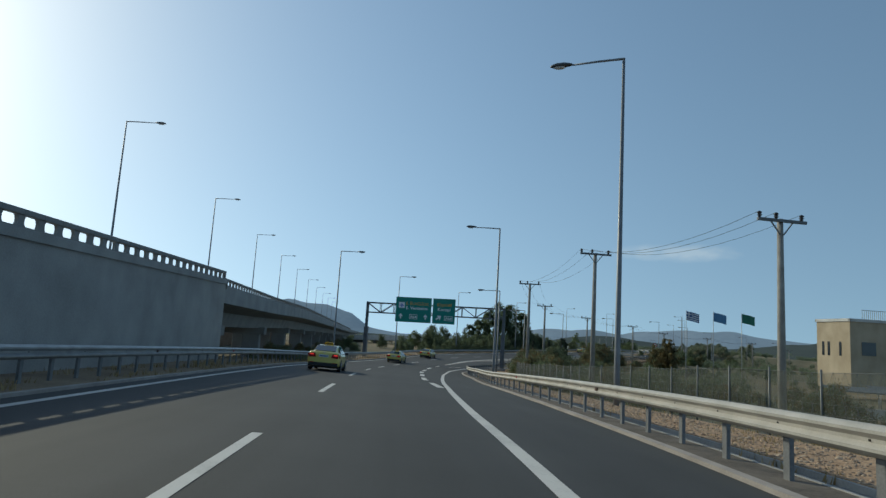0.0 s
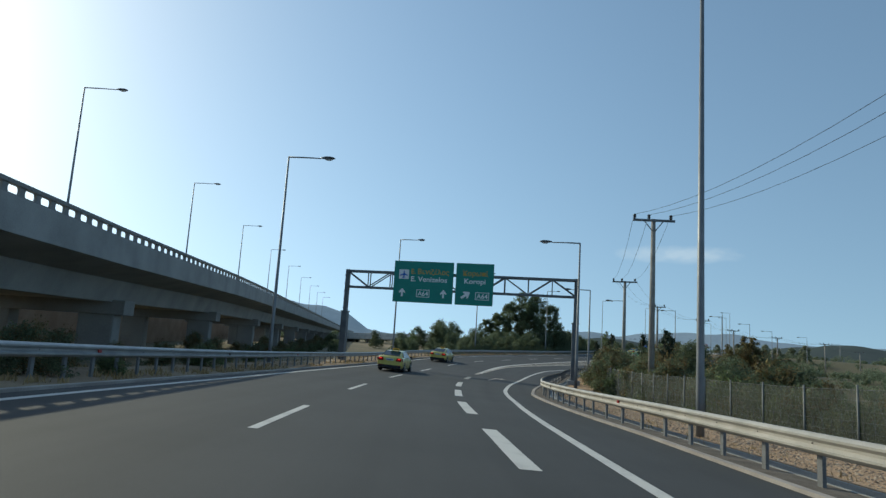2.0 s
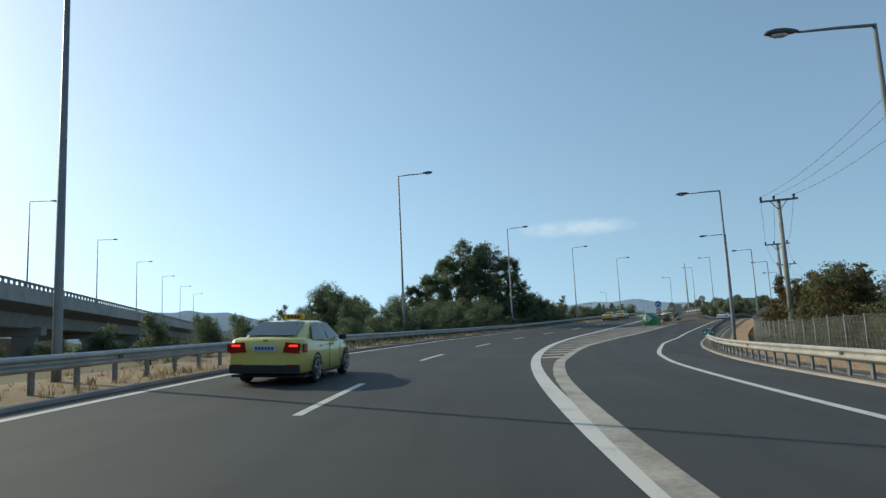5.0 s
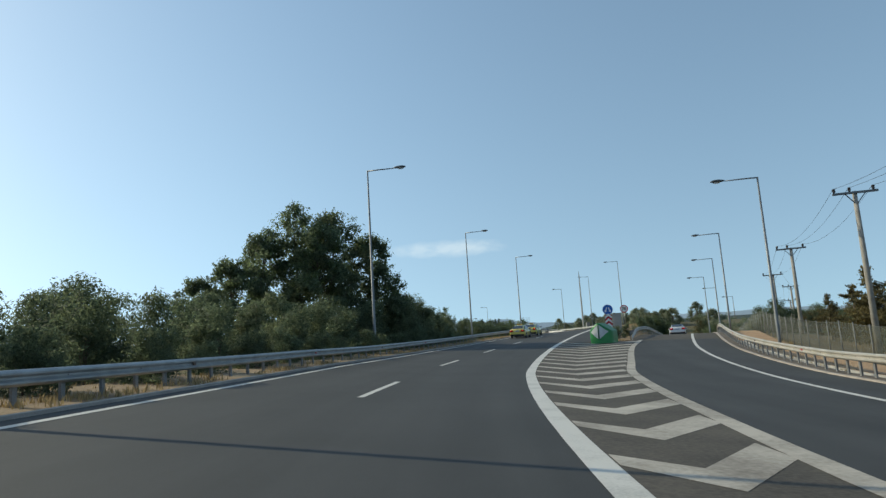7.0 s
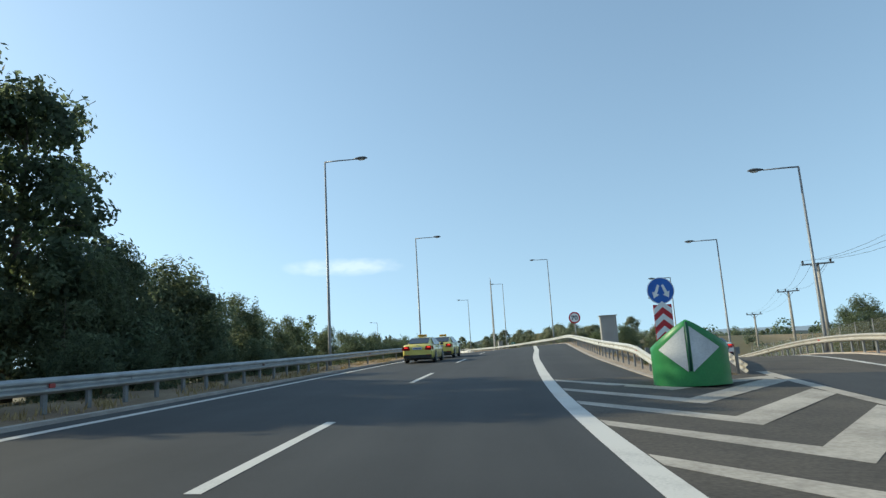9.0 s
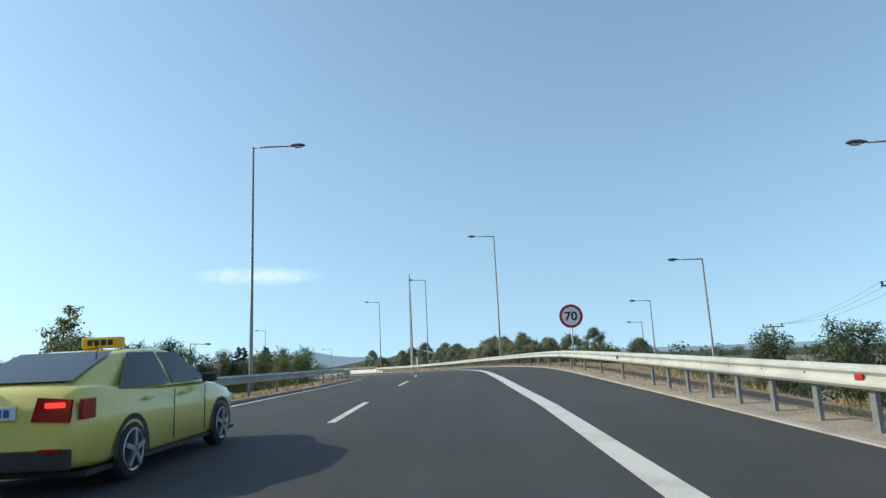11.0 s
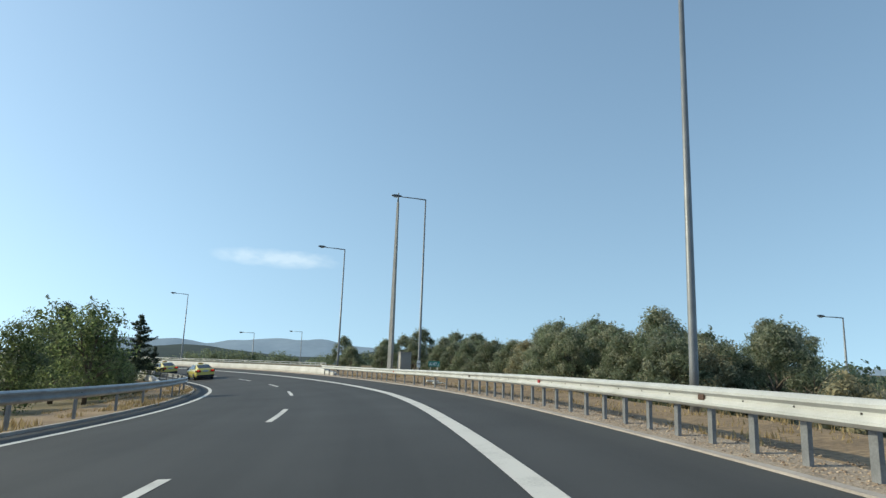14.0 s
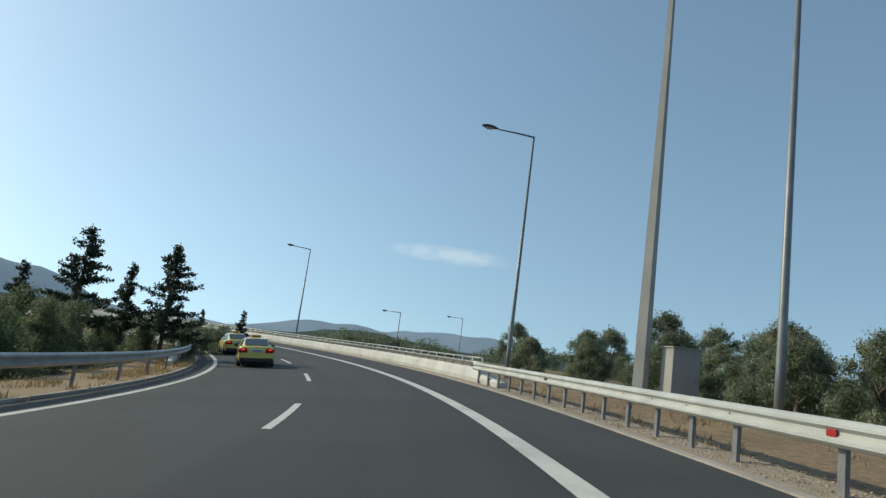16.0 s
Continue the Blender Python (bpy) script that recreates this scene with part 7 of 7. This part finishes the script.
def park(car, s, d, turn=0.0):
    e = 1.3
    a, b = at_road(s - e, d), at_road(s + e, d)
    bank = math.degrees(math.atan(float(np.interp(s, BANK_S, BANK_V))))
    pitch = math.degrees(math.atan2(b.z - a.z, 2 * e))
    q = at_road(s, d, 0.006)
    return pose(q.x, q.y, q.z, 0, 0, heading(s) + turn) @ pose(0, 0, 0, pitch, 0, 0) @ pose(0, 0, 0, 0, -bank, 0)


TAXI = sedan("taxi", "yellow saloon taxi with an amber roof sign", YELLOW, True)
TAXI.matrix_basis = park(TAXI, 84.5, -3.85)
copy_thing(TAXI, park(TAXI, 38.8, -3.95))
copy_thing(TAXI, park(TAXI, 109.5, -4.8))
copy_thing(TAXI, park(TAXI, 216.0, -4.6))
copy_thing(TAXI, park(TAXI, 209.0, -4.8))
copy_thing(TAXI, park(TAXI, 332.0, -4.2))
copy_thing(TAXI, park(TAXI, 346.5, -4.3))
car = sedan("white_car", "white saloon car on the exit ramp", SILVER, False)
car.matrix_basis = park(car, 214.0, 12.9, -3)

# ---------- flags and the building beyond the fence ----------
FLAG_BLUE, FLAG_WHITE = material("blue flag cloth", (0.04, 0.10, 0.27), 0.8), material("white flag cloth", (0.7, 0.7, 0.7), 0.8)
FLAG_AZURE, FLAG_GREEN = material("azure flag cloth", (0.11, 0.25, 0.42), 0.8), material("dark green flag cloth", (0.035, 0.17, 0.11), 0.8)


def flag(x, y, top, kind, label):
    base = ground_z(x, y)
    f = thing("flag", label, "flag", "flags", at=(x, y, base))
    tall = top - base
    bm = bmesh.new()
    tube(bm, [(0, 0, -0.2), (0, 0, tall)], [0.055, 0.03], 8)
    part("flagpole", bm, GALV, f)

    def cloth(z0, z1, x0, x1, mat, off):
        b2 = bmesh.new()
        cols = 12
        rows = []
        for i in range(cols + 1):
            u = x0 + (x1 - x0) * i / cols
            wave, sag = 0.10 * math.sin(u * 5.0) * u, 0.20 * u
            rows.append([b2.verts.new((u, wave + off, tall - 0.08 - z - sag)) for z in (z0, z1)] + [b2.verts.new((u, wave + off + 0.006, tall - 0.08 - z - sag)) for z in (z1, z0)])
        for r0, r1 in zip(rows, rows[1:]):
            for k in range(4):
                b2.faces.new((r0[k], r0[(k + 1) % 4], r1[(k + 1) % 4], r1[k]))
        return b2

    if kind == "stripes":
        for k in range(9):
            m = FLAG_BLUE if k % 2 == 0 else FLAG_WHITE
            part("stripe", cloth(k * 0.125, (k + 1) * 0.125, 0.05, 1.7, m, 0), m, f)
        part("canton", cloth(0, 0.625, 0.05, 0.66, FLAG_BLUE, -0.008), FLAG_BLUE, f)
        part("cross_arm", cloth(0.25, 0.375, 0.05, 0.66, FLAG_WHITE, -0.016), FLAG_WHITE, f)
        part("cross_post", cloth(0, 0.625, 0.29, 0.42, FLAG_WHITE, -0.016), FLAG_WHITE, f)
    else:
        part("cloth", cloth(0, 1.12, 0.05, 1.7, kind, 0), kind, f)
    return f


flag(31.0, 80.9, 6.5, "stripes", "blue and white striped flag on a pole")
flag(34.2, 80.4, 6.5, FLAG_AZURE, "plain azure flag on a pole")
flag(37.5, 79.9, 6.5, FLAG_GREEN, "dark green flag on a pole")

CREAM = textured("cream render", (0.34, 0.27, 0.18), (0.50, 0.41, 0.29), 0.4, 14, 0.85, 0, 0.15, 0.006)
SHADE_PANE = material("dark window glass", (0.02, 0.025, 0.03), 0.1)
house = thing("station_building", "low cream rendered building with narrow windows and a roof railing", "building", at=(62.1, 97.4, -2.6), turn=8)
house.matrix_basis = house.matrix_basis @ Matrix.Diagonal((1, 1, 1.25, 1))
bm = bmesh.new()
box(bm, (13, 7, 8.2), (6.5, 3.5, 4.0), bevel=0.04)
walls = part("wall", bm, CREAM, house)
bm = bmesh.new()
for a, b in (((0, 0), (13, 0)), ((0, 0), (0, 7)), ((13, 0), (13, 7)), ((0, 7), (13, 7))):
    box(bm, (abs(b[0] - a[0]) + 0.3, abs(b[1] - a[1]) + 0.3, 0.35), ((a[0] + b[0]) / 2, (a[1] + b[1]) / 2, 8.2))
part("parapet", bm, CONCRETE_LIGHT, house)
for y in (2.0, 4.4, 5.6):
    bm = bmesh.new()
    box(bm, (0.06, 0.45, 1.7), (-0.02, y, 4.7))
    w = part("window", bm, SHADE_PANE, walls, "narrow dark slit window")
for x in (2.5, 7.5):
    bm = bmesh.new()
    box(bm, (2.4, 0.06, 1.6), (x + 0.6, -0.02, 4.8))
    part("window", bm, SHADE_PANE, walls, "wide dark window")
for k in range(30):
    bm = bmesh.new()
    bar(bm, (2.5 + k * 0.35, 0.4, 8.3), (2.5 + k * 0.35, 0.4, 9.5), 0.05)
    part("railing_post", bm, GALV, house)
bm = bmesh.new()
bar(bm, (2.4, 0.4, 9.5), (12.8, 0.4, 9.5), 0.06)
part("railing_top", bm, GALV, house)

# carport roofs in front of the building
for k, (x, y, tn) in enumerate(((47.0, 70.0, -20), (56.0, 76.0, -20))):
    shed = thing("carport", "low dark carport roof on thin posts", "carport", "carports", at=(x, y, ground_z(x, y)), turn=tn)
    bm = bmesh.new()
    box(bm, (9, 5, 0.12), (0, 0, 2.5), (4, 0, 0))
    part("roof", bm, STEEL_GREY, shed)
    for px in (-4, 0, 4):
        bm = bmesh.new()
        tube(bm, [(px, -1.8, -0.3), (px, -1.8, 2.5)], 0.06, 8)
        part("post", bm, GALV, shed)
bm = bmesh.new()
wall_low = thing("boundary_wall", "low pale boundary wall beyond the fence", "wall", at=(33.0, 62.0, ground_z(33, 62)), turn=-8)
box(bm, (26, 0.25, 1.3), (0, 0, 0.3), bevel=0.02)
part("wall", bm, CONCRETE_LIGHT, wall_low)
